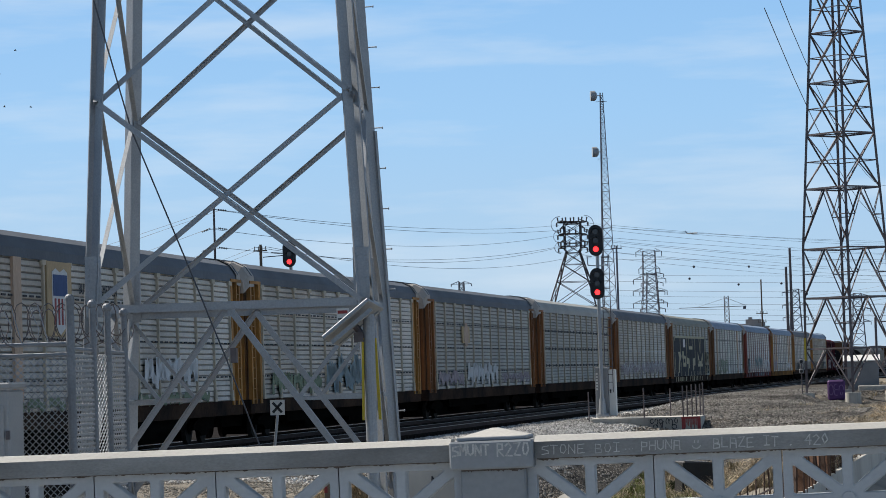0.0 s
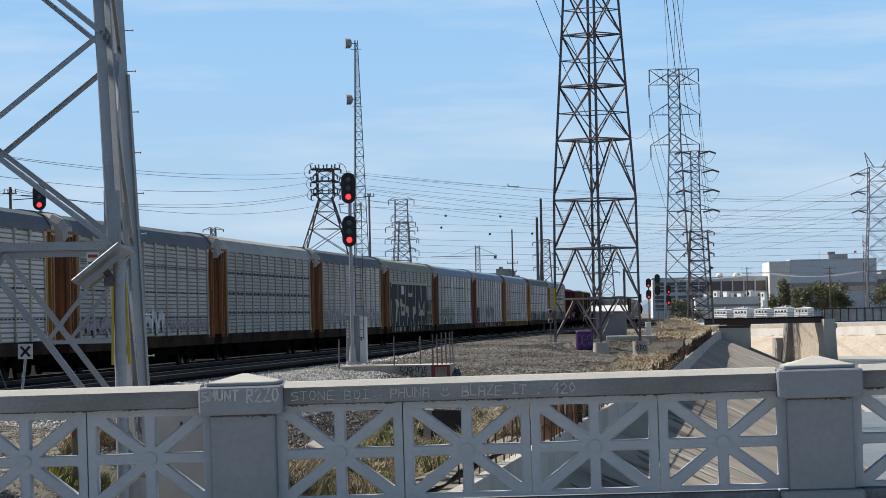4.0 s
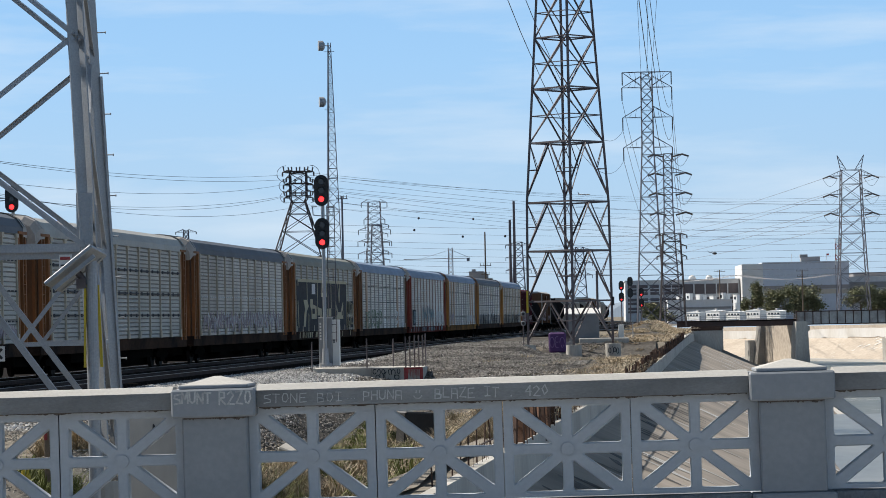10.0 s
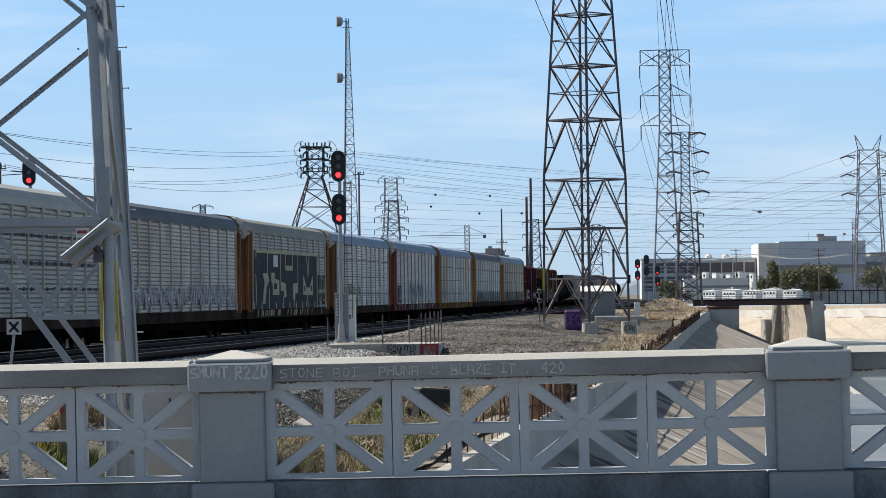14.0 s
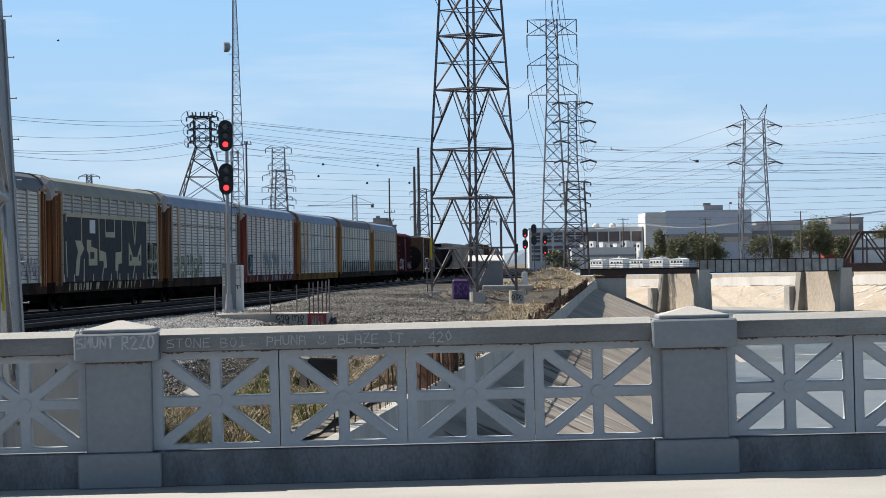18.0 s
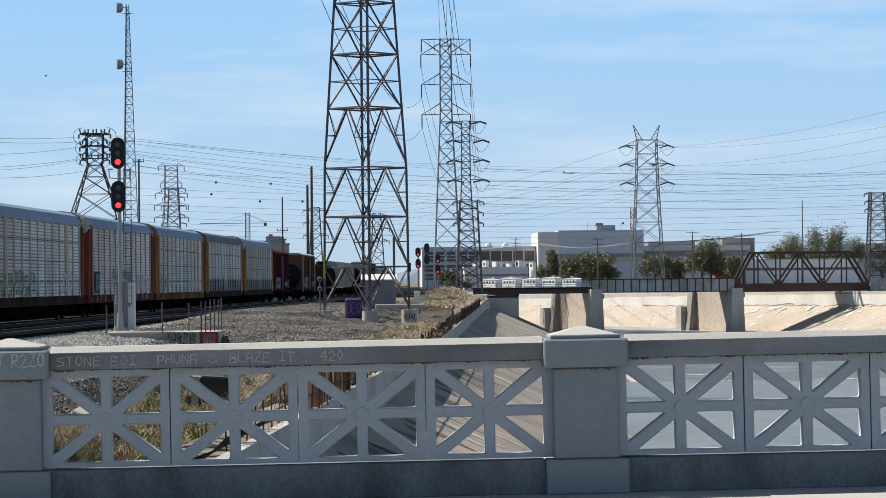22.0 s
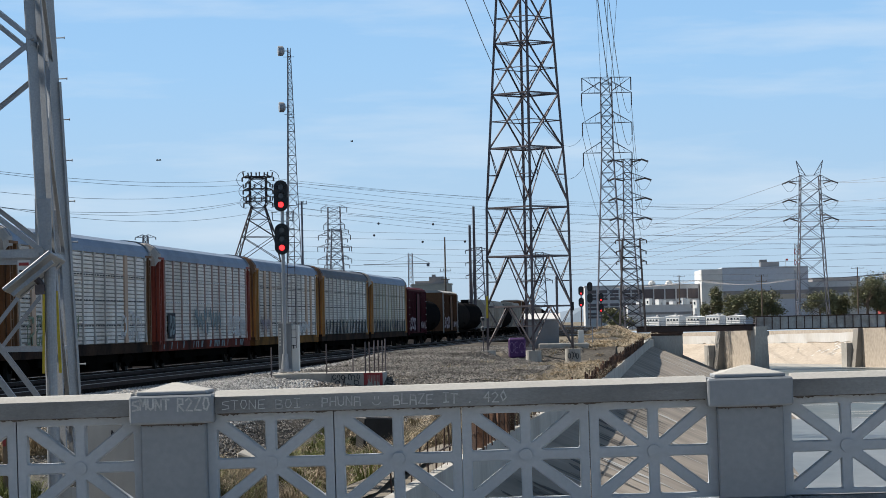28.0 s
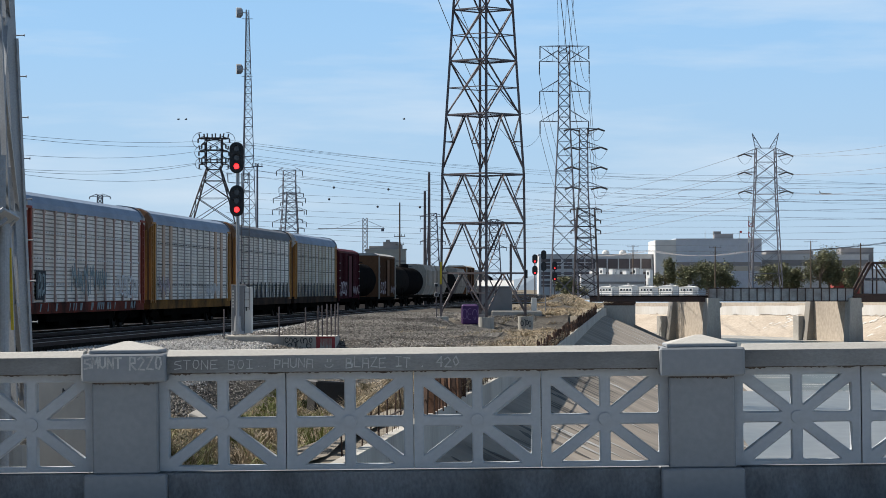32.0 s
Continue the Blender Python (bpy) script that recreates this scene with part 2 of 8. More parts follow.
M_BARK = mat("tree_bark", (0.16, 0.12, 0.09), 0.95, var=0.3, scale=2)
M_WIRE = mat("cable", (0.10, 0.10, 0.11), 0.6, 0.3, var=0.1, bump=0)
M_INSUL = mat("insulator", (0.10, 0.09, 0.085), 0.4, var=0.2, bump=0)
M_WOOD = mat("utility_pole_wood", (0.17, 0.125, 0.09), 0.9, var=0.3, scale=1, stretch=(4, 4, 0.5))
M_BRIDGE = mat("bridge_girder_steel", (0.070, 0.048, 0.043), 0.8, 0.2, var=0.3, scale=0.4, fine=4, stain=(0.10, 0.055, 0.04), amount=0.6)
M_GIRDER = mat("girder_grey_paint", (0.43, 0.435, 0.43), 0.7, 0.1, var=0.2, scale=0.4, fine=4, stain=(0.20, 0.17, 0.15), amount=0.7)
M_BLDG = mat("building_blue_grey", (0.46, 0.51, 0.575), 0.7, var=0.08, scale=0.05, fine=1, bump=0)
M_SHED = mat("white_shed_wall", (0.84, 0.84, 0.82), 0.7, var=0.1, scale=0.05, fine=1, stain=(0.62, 0.60, 0.57), amount=0.5, bump=0)
M_BLDG_L = mat("building_cream", (0.449, 0.408, 0.340), 0.8, var=0.08, scale=0.05, fine=1, bump=0)
M_BLDG_D = mat("building_dark_band", (0.25, 0.24, 0.24), 0.7, var=0.1, scale=0.1, fine=1, bump=0)
M_BLDG_G = mat("building_grey", (0.60, 0.60, 0.60), 0.8, var=0.1, scale=0.1, fine=1, bump=0)
M_GLASS = mat("dark_window_glass", (0.03, 0.04, 0.05), 0.1, var=0.1, bump=0, spec=0.8)
M_REDBLD = mat("red_building_wall", (0.33, 0.05, 0.045), 0.8, var=0.1, scale=0.1, fine=1, bump=0)
M_FRINGE = mat("mould_and_shade", (0.12, 0.105, 0.096), 0.95, var=0.4, scale=9, fine=60)
M_WASH = mat("peeling_whitewash", (0.558, 0.544, 0.520), 0.9, var=0.08, scale=0.2, fine=3, stain=(0.408, 0.367, 0.306), amount=0.5, stretch=(1, 1, 0.3))
M_LIME = mat("thin_lime_wash", (0.43, 0.42, 0.395), 0.8, var=0.2, scale=0.5, fine=5, stain=(0.25, 0.22, 0.185), amount=0.8)
M_SHADE_STREAK = mat("slope_shade_streak", (0.075, 0.068, 0.06), 0.9, var=0.3, scale=0.6, fine=5, stain=(0.16, 0.137, 0.115), amount=0.7)
M_RECESS = mat("dark_brown_facade", (0.15, 0.125, 0.125), 0.8, var=0.1, scale=0.1, fine=1, bump=0)
M_CRANE = mat("pale_crane_paint", (0.36, 0.32, 0.31), 0.7, var=0.1, scale=0.3, fine=3, bump=0)
# Distance haze is put into this flat blue-grey colour
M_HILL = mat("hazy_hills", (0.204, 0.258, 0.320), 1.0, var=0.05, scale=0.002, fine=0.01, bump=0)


# ---------- building helpers ----------
def box(bm, c, s, rot=None, bevel=0.0):
    m = Matrix.Translation(c)
    if rot is not None:
        m = m @ Euler([radians(a) for a in rot]).to_matrix().to_4x4()
    r = bmesh.ops.create_cube(bm, size=1.0, matrix=m @ Matrix.Diagonal((*s, 1)))
    if bevel:
        es = list({e for v in r["verts"] for e in v.link_edges})
        bmesh.ops.bevel(bm, geom=es, offset=bevel, segments=1, affect="EDGES")


def turn_to(a, b):
    d = Vector(b) - Vector(a)
    return Matrix.Translation((Vector(a) + Vector(b)) / 2) @ d.to_track_quat("Z", "Y").to_matrix().to_4x4(), d.length


def beam(bm, a, b, w, d=None):
    m, n = turn_to(a, b)
    bmesh.ops.create_cube(bm, size=1.0, matrix=m @ Matrix.Diagonal((w, d or w, n, 1)))


def angle_bar(bm, a, b, w, t=0.02, flip=1):
    """A steel angle: two thin legs at right angles."""
    m, n = turn_to(a, b)
    bmesh.ops.create_cube(bm, size=1.0, matrix=m @ Matrix.Translation((0, flip * w / 2, 0)) @ Matrix.Diagonal((w, t, n, 1)))
    bmesh.ops.create_cube(bm, size=1.0, matrix=m @ Matrix.Translation((-w / 2 + t / 2, flip * (-t / 2 - 0.002), 0)) @ Matrix.Diagonal((t, w, n, 1)))


def rod(bm, a, b, r, seg=8, r2=None):
    m, n = turn_to(a, b)
    bmesh.ops.create_cone(bm, cap_ends=True, segments=seg, radius1=r, radius2=r if r2 is None else r2, depth=n, matrix=m)


def tube(bm, pts, r, seg=5):
    """A bent rod in one piece along pts."""
    pts, prev = [Vector(p) for p in pts], None
    for i, p in enumerate(pts):
        d = (pts[min(i + 1, len(pts) - 1)] - pts[max(i - 1, 0)]).normalized()
        u = d.orthogonal() if abs(d.z) > 0.99 else d.cross(Vector((0, 0, 1))).normalized()
        w = d.cross(u)
        ring = [bm.verts.new(p + r * (math.cos(2 * math.pi * k / seg) * u.normalized() + math.sin(2 * math.pi * k / seg) * w.normalized())) for k in range(seg)]
        if prev:
            for k in range(seg):
                bm.faces.new((prev[k], prev[(k + 1) % seg], ring[(k + 1) % seg], ring[k]))
        else:
            bm.faces.new(ring)
        prev = ring
    bm.faces.new(prev)


def prism(bm, pts, y0, y1):
    """A plate: outline pts (x, z) between the depths y0 and y1."""
    f = [bm.verts.new((x, y0, z)) for x, z in pts]
    g = [bm.verts.new((x, y1, z)) for x, z in pts]
    n = len(pts)
    bm.faces.new(f)
    bm.faces.new(g[::-1])
    for i in range(n):
        bm.faces.new((f[i], g[i], g[(i + 1) % n], f[(i + 1) % n]))


def mesh_of(name, bm, material, smooth=False):
    bmesh.ops.recalc_face_normals(bm, faces=bm.faces)
    me = bpy.data.meshes.new(name)
    bm.to_mesh(me)
    bm.free()
    me.materials.append(material)
    if smooth:
        for p in me.polygons:
            p.use_smooth = True
    return me


def part(name, bm, material, parent, label="", at=None, smooth=False):
    ob = new(name, mesh_of(name, bm, material, smooth) if isinstance(bm, bmesh.types.BMesh) else bm)
    ob.parent = parent
    if at is not None:
        ob.matrix_basis = at
    if label:
        ob["label"] = label
    return ob


def thing(name, m, label, category, group="", kind=""):
    ob = new(name)
    ob.empty_display_size = 0.2
    ob.matrix_basis = m
    return tagged(ob, label, category, group, kind)


def solo(name, bm, material, label, category, group="", kind="", m=None, smooth=False):
    ob = new(name, mesh_of(name, bm, material, smooth))
    if m is not None:
        ob.matrix_basis = m
    return tagged(ob, label, category, group, kind)


def B():
    return bmesh.new()


def sm(a, b, x):
    t = min(1.0, max(0.0, (x - a) / (b - a)))
    return t * t * (3 - 2 * t)


# ---------- ground and channel ----------
TRK0, TRK = -26.2, 0.0583                      # the train's track: x = TRK0 + TRK * y
RAIL_Z = 0.15


def trackx(y):
    """Centre of the train's track: straight far off, with a slight curve nearest the road bridge."""
    return TRK0 + TRK * y + 0.0008 * max(0.0, 98.0 - max(y, 30.0)) ** 2


def wallx(y):
    return -3.1 + 0.0515 * y + max(0.0, y - 330) * 0.03 - max(0.0, 115 - y) * 0.0115


def ground_z(x, y):
    u = x - trackx(y)
    s1 = sm(8.0, 13.2, u) * sm(56, 74, y) * (1 - sm(98, 124, y))
    s2 = sm(-8.8, -5.0, x) * sm(26, 32, y) * (1 - sm(56, 78, y))
    s3 = -0.5 * sm(138, 166, y) * (1 - sm(220, 300, y)) * sm(5.8, 8.5, u) * max(1 - sm(-3.0, -1.4, x), sm(166, 169, y)) + 0.42 * sm(-0.9, 1.6, x) * (1 - sm(164, 168, y)) * sm(135, 155, y)
    lump = 0.12 * noise.noise((x * 0.25, y * 0.12, 0)) * sm(9, 12, u)
    near = 1 - 0.9 * sm(wallx(y) - 4.2, wallx(y) - 0.8, x)
    mound = 1.3 * math.exp(-((x - wallx(y) + 3.0) / 1.7) ** 2) * sm(205, 265, y) * (1 - sm(290, 335, y))
    return -0.2 - 2.4 * max(s1, s2) * near - s3 + lump + mound - 0.25 * sm(-2, -8, u) - 0.4 * sm(30, 60, -u)


def grid_sheet(name, xs_of, ys, zf, material, label, category, kind="structure"):
    verts, faces, w = [], [], None
    for y in ys:
        xs = xs_of(y)
        w = len(xs)
        verts += [(x, y, zf(x, y)) for x in xs]
    for j in range(len(ys) - 1):
        for i in range(w - 1):
            a = j * w + i
            faces.append((a, a + 1, a + w + 1, a + w))
    me = bpy.data.meshes.new(name)
    me.from_pydata(verts, [], faces)
    me.materials.append(material)
    return tagged(new(name, me), label, category, "", kind)


YS = [-60, 0, 10, 20] + [24 + 2.5 * i for i in range(70)] + [200 + 10 * i for i in range(21)]


def west_xs(y):
    w = wallx(y) if y > 24 else -3.0
    fr = [-3000, -600, -200, -90, -60] + [-45 + (w + 45) * (i / 44) for i in range(45)]
    return fr


grid_sheet("ground", west_xs, YS, ground_z, M_GROUND, "dry gravelly earth beside the railway tracks", "ground")
bm = B()
for pts in ([(-3000, 400), (21, 400), (21, 660), (-3000, 660)], [(-3000, 660), (20, 660), (95, 440), (201, 130), (201, -60), (3000, -60), (3000, 4800), (-3000, 4800)]):
    bm.faces.new([bm.verts.new((x, y, -0.6)) for x, y in pts])
solo("ground", bm, M_GROUND, "flat dry city ground reaching to the horizon", "ground", kind="structure")

def wall_foot(y):
    return -1.2 + 0.2 * sm(70, 140, y) - 0.22 * sm(230, 340, y)


# channel: retaining wall, slope, floor, far bank
FLOOR_Z = -7.0
END_Y = 340
ysw = [24 + 12 * i for i in range(27)]
bm = B()
prev = None
for y in ysw + [END_Y]:
    x = wallx(y)
    ring = [bm.verts.new(v) for v in ((x - 0.06, y, -0.35), (x + 0.12, y, -0.35), (x + 0.16, y, wall_foot(y) - 0.1), (x - 0.06, y, wall_foot(y) - 0.1))]
    if prev:
        for i in range(4):
            bm.faces.new((prev[i], ring[i], ring[(i + 1) % 4], prev[(i + 1) % 4]))
    else:
        bm.faces.new(ring)
    prev = ring
bm.faces.new(prev)
solo("wall_channel", bm, M_CONC_PALE, "pale concrete retaining wall along the top of the channel", "wall", kind="structure")
grid_sheet("channel_slope", lambda y: [wallx(y) + 0.1, wallx(y) + 6.5, wallx(y) + 13.5], ysw + [END_Y],
           lambda x, y: wall_foot(y) - (wall_foot(y) + 7.0) * (x - wallx(y) - 0.1) / 13.4, M_BANK_W, "sloping tan concrete bank of the river channel", "channel bank")
bm = B()
rs = random.Random(12)
for i in range(170):
    y = 56 + 280 * rs.random() ** 1.5
    a0, ln = rs.uniform(0.5, 11), rs.uniform(0.6, 3.6)
    w, sk = rs.uniform(0.12, 0.55) * (1.3 if y < 90 else 0.7 + y / 130), rs.uniform(-1.6, -0.3) * (0.6 + y / 150)
    q = []
    for k in range(12):
        u = k / 5 if k < 6 else (11 - k) / 5
        wd = w * (math.sin(math.pi * (0.08 + 0.84 * u)) * rs.uniform(0.5, 1.3)) * (1 if k < 6 else -1)
        dx = min(13.0, max(0.05, a0 + ln * u + rs.uniform(-0.1, 0.1)))
        yy = y + sk * u + wd
        x = wallx(yy) + 0.12 + dx
        q.append(bm.verts.new((x, yy, wall_foot(yy) - (wall_foot(yy) + 7.0) * dx / 13.4 + 0.008)))
    bm.faces.new(q)
solo("lime_streaks", bm, M_LIME, "white lime streaks running down the concrete slope", "stains", kind="stuff")
# dark stain streaks kept near the wall, darkening the strip its shadow covers
bm = B()
for i in range(70):
    y = 54 + 90 * rs.random() ** 1.3
    dx0, ln, w = rs.uniform(0.1, 1.2), rs.uniform(0.5, 2.2), rs.uniform(0.1, 0.4) * (0.6 + y / 110)
    q = []
    for k in range(12):
        u = k / 5 if k < 6 else (11 - k) / 5
        yy = y - 1.2 * u + w * math.sin(math.pi * (0.08 + 0.84 * u)) * rs.uniform(0.5, 1.3) * (1 if k < 6 else -1)
        dx = min(13.0, dx0 + ln * u)
        q.append(bm.verts.new((wallx(yy) + 0.12 + dx, yy, wall_foot(yy) - (wall_foot(yy) + 7.0) * dx / 13.4 + 0.004)))
    bm.faces.new(q)
solo("mould_streaks", bm, M_SHADE_STREAK, "dark stain streaks painted to deepen the wall's shadow on the slope", "stains", kind="stuff")
ex, ez = wallx(END_Y), wall_foot(END_Y)
bm = B()
prism(bm, [(-0.3, 0.3), (3.35, 0.3), (3.35, -3.2), (-0.3, -3.2)], 0, 1.2)
we = solo("wall_end", bm, M_CONC_PALE, "streaked pale concrete wall across the end of the bank", "wall", kind="structure", m=pose(ex + 0.1, END_Y, -0.33))
bm = B(); prism(bm, [(-0.3, 0.3), (3.4, 0.3), (3.4, 0.62), (-0.3, 0.58)], -0.06, 1.2); part("cap_beam", bm, M_RUST_D, we, "rusty stained cap beam")
# Added low strip: its dark face stands for the shadow band along the slope's end
bm = B(); prism(bm, [(3.3, ez + 0.33 - 1.05), (13.4, -6.6), (13.4, -7.2), (3.3, -3.2)], 0.0, 0.4); part("kerb", bm, M_CONC, we, "low strip added for the dark shadow band at the slope's end")
bm = B()
bm.faces.new([bm.verts.new(v) for v in ((-8, -60, FLOOR_Z), (220, -60, FLOOR_Z), (220, 700, FLOOR_Z), (-8, 700, FLOOR_Z))])
solo("channel_floor", bm, M_FLOOR, "broad concrete floor of the river channel", "channel floor", kind="structure")
bm = B()
bm.faces.new([bm.verts.new(v) for v in ((14, -60, FLOOR_Z + 0.06), (120, -60, FLOOR_Z + 0.06), (130, 250, FLOOR_Z + 0.06), (62, 470, FLOOR_Z + 0.06), (40, 520, FLOOR_Z + 0.06), (21, 200, FLOOR_Z + 0.06))])
solo("water", bm, M_WATER, "shallow grey-green river water on the channel floor", "water", kind="structure")

# deeper pool held behind a low weir, nearest the bridge
POOL_Z, WEIR_Y = -4.6, 182
bm = B()
prism(bm, [(5, FLOOR_Z), (125, FLOOR_Z), (125, POOL_Z), (5, POOL_Z)], -60, WEIR_Y)
solo("water", bm, M_POOL, "calm blue-grey pool of water above a low weir", "water", kind="structure")
bm = B()
for i in range(70):
    x = 20 + i * 1.1 + rs.uniform(-.4, .4)
    w = rs.uniform(0.15, 1.4)
    q = [(x, WEIR_Y - w), (x + rs.uniform(0.7, 1.6), WEIR_Y - w * rs.uniform(.2, 1)), (x + 1.2, WEIR_Y - 0.05), (x + 0.1, WEIR_Y - 0.05)]
    bm.faces.new([bm.verts.new((a, b, POOL_Z + 0.03)) for a, b in q])
solo("weir_foam", bm, M_WASH, "broken white foam along the weir edge", "foam", kind="stuff")
bm = B()
for i in range(170):
    y = 130 + 250 * rs.random()
    x = 16 + (y - 150) * 0.05 + rs.uniform(0, 46)
    L, w = rs.uniform(2, 8), rs.uniform(0.1, 0.3)
    q = [(x, y), (x + L * 0.4, y + rs.uniform(-.3, .3)), (x + L, y + rs.uniform(-.5, .5)), (x + L * 0.7, y + w * 3), (x + L * 0.2, y + w * 2.4)]
    bm.faces.new([bm.verts.new((a, b, FLOOR_Z + 0.075)) for a, b in q])
solo("foam", bm, M_WASH, "thin white foam lines on the shallow river water", "foam", kind="stuff")


# right bank: wall and slope that face the sun, from far left to near right
BANK = [(-14, 760), (20, 660), (57.5, 550), (95, 440), (148, 285), (201, 130), (235, 30)]


def bank_top(y):
    return -1.3 + 1.1 * sm(640, 470, y) if y > 470 else -0.2


nb = Vector((-0.946, -0.323, 0))
bm, vs, ws = B(), [], []
for x, y in BANK:
    p, zt = Vector((x, y, 0)), bank_top(y)
    q = p + nb * 0.3
    toe = p + nb * 11.0
    vs.append([bm.verts.new(v) for v in ((toe.x, toe.y, FLOOR_Z - 0.1), (q.x, q.y, zt - 2.55))])
for a, b in zip(vs, vs[1:]):
    bm.faces.new((a[0], b[0], b[1], a[1]))
solo("far_bank_slope", bm, M_BANK, "sunlit tan concrete slope of the far bank", "channel bank", kind="structure")
bm, prev = B(), None
for x, y in BANK:
    p, zt = Vector((x, y, 0)), bank_top(y)
    ring = [bm.verts.new((*(p + nb * o).xy, z)) for o, z in ((0.25, zt), (0.3, zt - 2.6), (-0.6, zt - 2.6), (-0.6, zt))]
    if prev:
        for i in range(4):
            bm.faces.new((prev[i], ring[i], ring[(i + 1) % 4], prev[(i + 1) % 4]))
    prev = ring
fw = solo("wall_far_bank", bm, M_BANK, "tan concrete wall above the far bank, partly whitewashed", "wall", kind="structure")
bm, prev = B(), None
for i in range(420):
    f = i / 419 * (len(BANK) - 1)
    j = min(len(BANK) - 2, int(f))
    p = Vector((*BANK[j], 0)).lerp(Vector((*BANK[j + 1], 0)), f - j)
    zt = bank_top(p.y)
    up = zt - 0.65 + 0.12 * noise.noise((i * 0.31, 1, 0)) + 0.6 * sm(440, 400, p.y)
    dn = zt - 2.45 + 0.55 * noise.noise((i * 0.23, 9, 0)) + 0.35 * noise.noise((i * 1.1, 4, 0))
    cur = [bm.verts.new((*(p + nb * o).xy, z)) for o, z in ((0.33, min(up, zt - 0.05)), (0.36, dn))]
    if prev:
        bm.faces.new((prev[0], cur[0], cur[1], prev[1]))
    prev = cur
part("whitewash", bm, M_WASH, fw, "ragged white paint band")
bm = B()
rw = random.Random(77)
for i in range(800):
    f = rw.uniform(0.6, 5.6)
    j = int(f)
    p = Vector((*BANK[j], 0)).lerp(Vector((*BANK[j + 1], 0)), f - j)
    zt = bank_top(p.y) - 2.55
    g0 = rw.random() ** 1.5 * 0.9
    ln, wd = rw.uniform(0.03, 0.16), rw.uniform(0.06, 0.85) ** 1.8
    d = Vector((0.32, -0.947, 0)) if j else Vector((0.32, -0.947, 0))
    quad = []
    for s, g in ((-wd, g0), (wd, g0 + rw.uniform(-.03, .03)), (wd * rw.uniform(.2, .9), min(1, g0 + ln)), (-wd * rw.uniform(.2, .9), min(1, g0 + ln * 0.8))):
        o = 0.3 + g * 10.7
        quad.append(bm.verts.new((*(p + nb * o + d * s).xy, zt + g * (FLOOR_Z - 0.1 - zt) + 0.05)))
    bm.faces.new(quad)
part("lime_streaks", bm, M_WASH, fw, "white lime streaks on the slope")["kind"] = "stuff"

# ---------- road bridge with balustrade ----------
GR = 0.0113                                    # the deck climbs to the east
DECK = 0.555


def on_deck(x, y, z=0.0):
    return pose(x, y, DECK + GR * x + z, 0, -math.degrees(math.atan(GR)), 0)


bm = B()
box(bm, (0, 17.9, -0.09), (46, 2.9, 0.18))
solo("pavement", bm, M_WALK, "sunlit pale concrete pavement of the road bridge", "pavement", kind="structure", m=on_deck(0, 0, 0))
bm = B()
box(bm, (0, 16.37, -0.10), (46, 0.16, 0.19), bevel=0.02)
solo("kerb", bm, M_WALK, "concrete kerb at the edge of the bridge pavement", "kerb", kind="structure", m=on_deck(0, 0, 0))
bm = B()
box(bm, (0, 6.0, -0.35), (46, 20.6, 0.4))
solo("road", bm, M_ASPHALT, "dark asphalt roadway of the bridge", "road", kind="structure", m=on_deck(0, 0, 0))
bm = B()
box(bm, (0, 8.0, -1.0), (46, 22.6, 0.8))
solo("bridge_deck", bm, M_CONC, "concrete deck slab of the road bridge", "bridge deck", kind="structure", m=on_deck(0, 0, 0))

PITCH_X, PX0 = 3.86, -2.40                      # pillar spacing and the tagged pillar
PAN = 0.857


def fringe_mesh(w, y, z, drop, seed, n=60):
    """A ragged dark fringe below a ledge: mould, with the ledge's shade painted in."""
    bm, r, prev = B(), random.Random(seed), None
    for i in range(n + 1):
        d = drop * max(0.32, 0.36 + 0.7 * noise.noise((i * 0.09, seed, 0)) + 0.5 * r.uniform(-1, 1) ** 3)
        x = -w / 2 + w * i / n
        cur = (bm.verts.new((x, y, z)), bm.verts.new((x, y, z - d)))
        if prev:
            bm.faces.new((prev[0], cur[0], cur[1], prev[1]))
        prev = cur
    return mesh_of("mould", bm, M_FRINGE)


FRINGE_P = fringe_mesh(0.43, -0.1135, 0.846, 0.022, 3)
FRINGE_B = fringe_mesh(3.28, -0.0025, 0.904, 0.020, 5, 240)


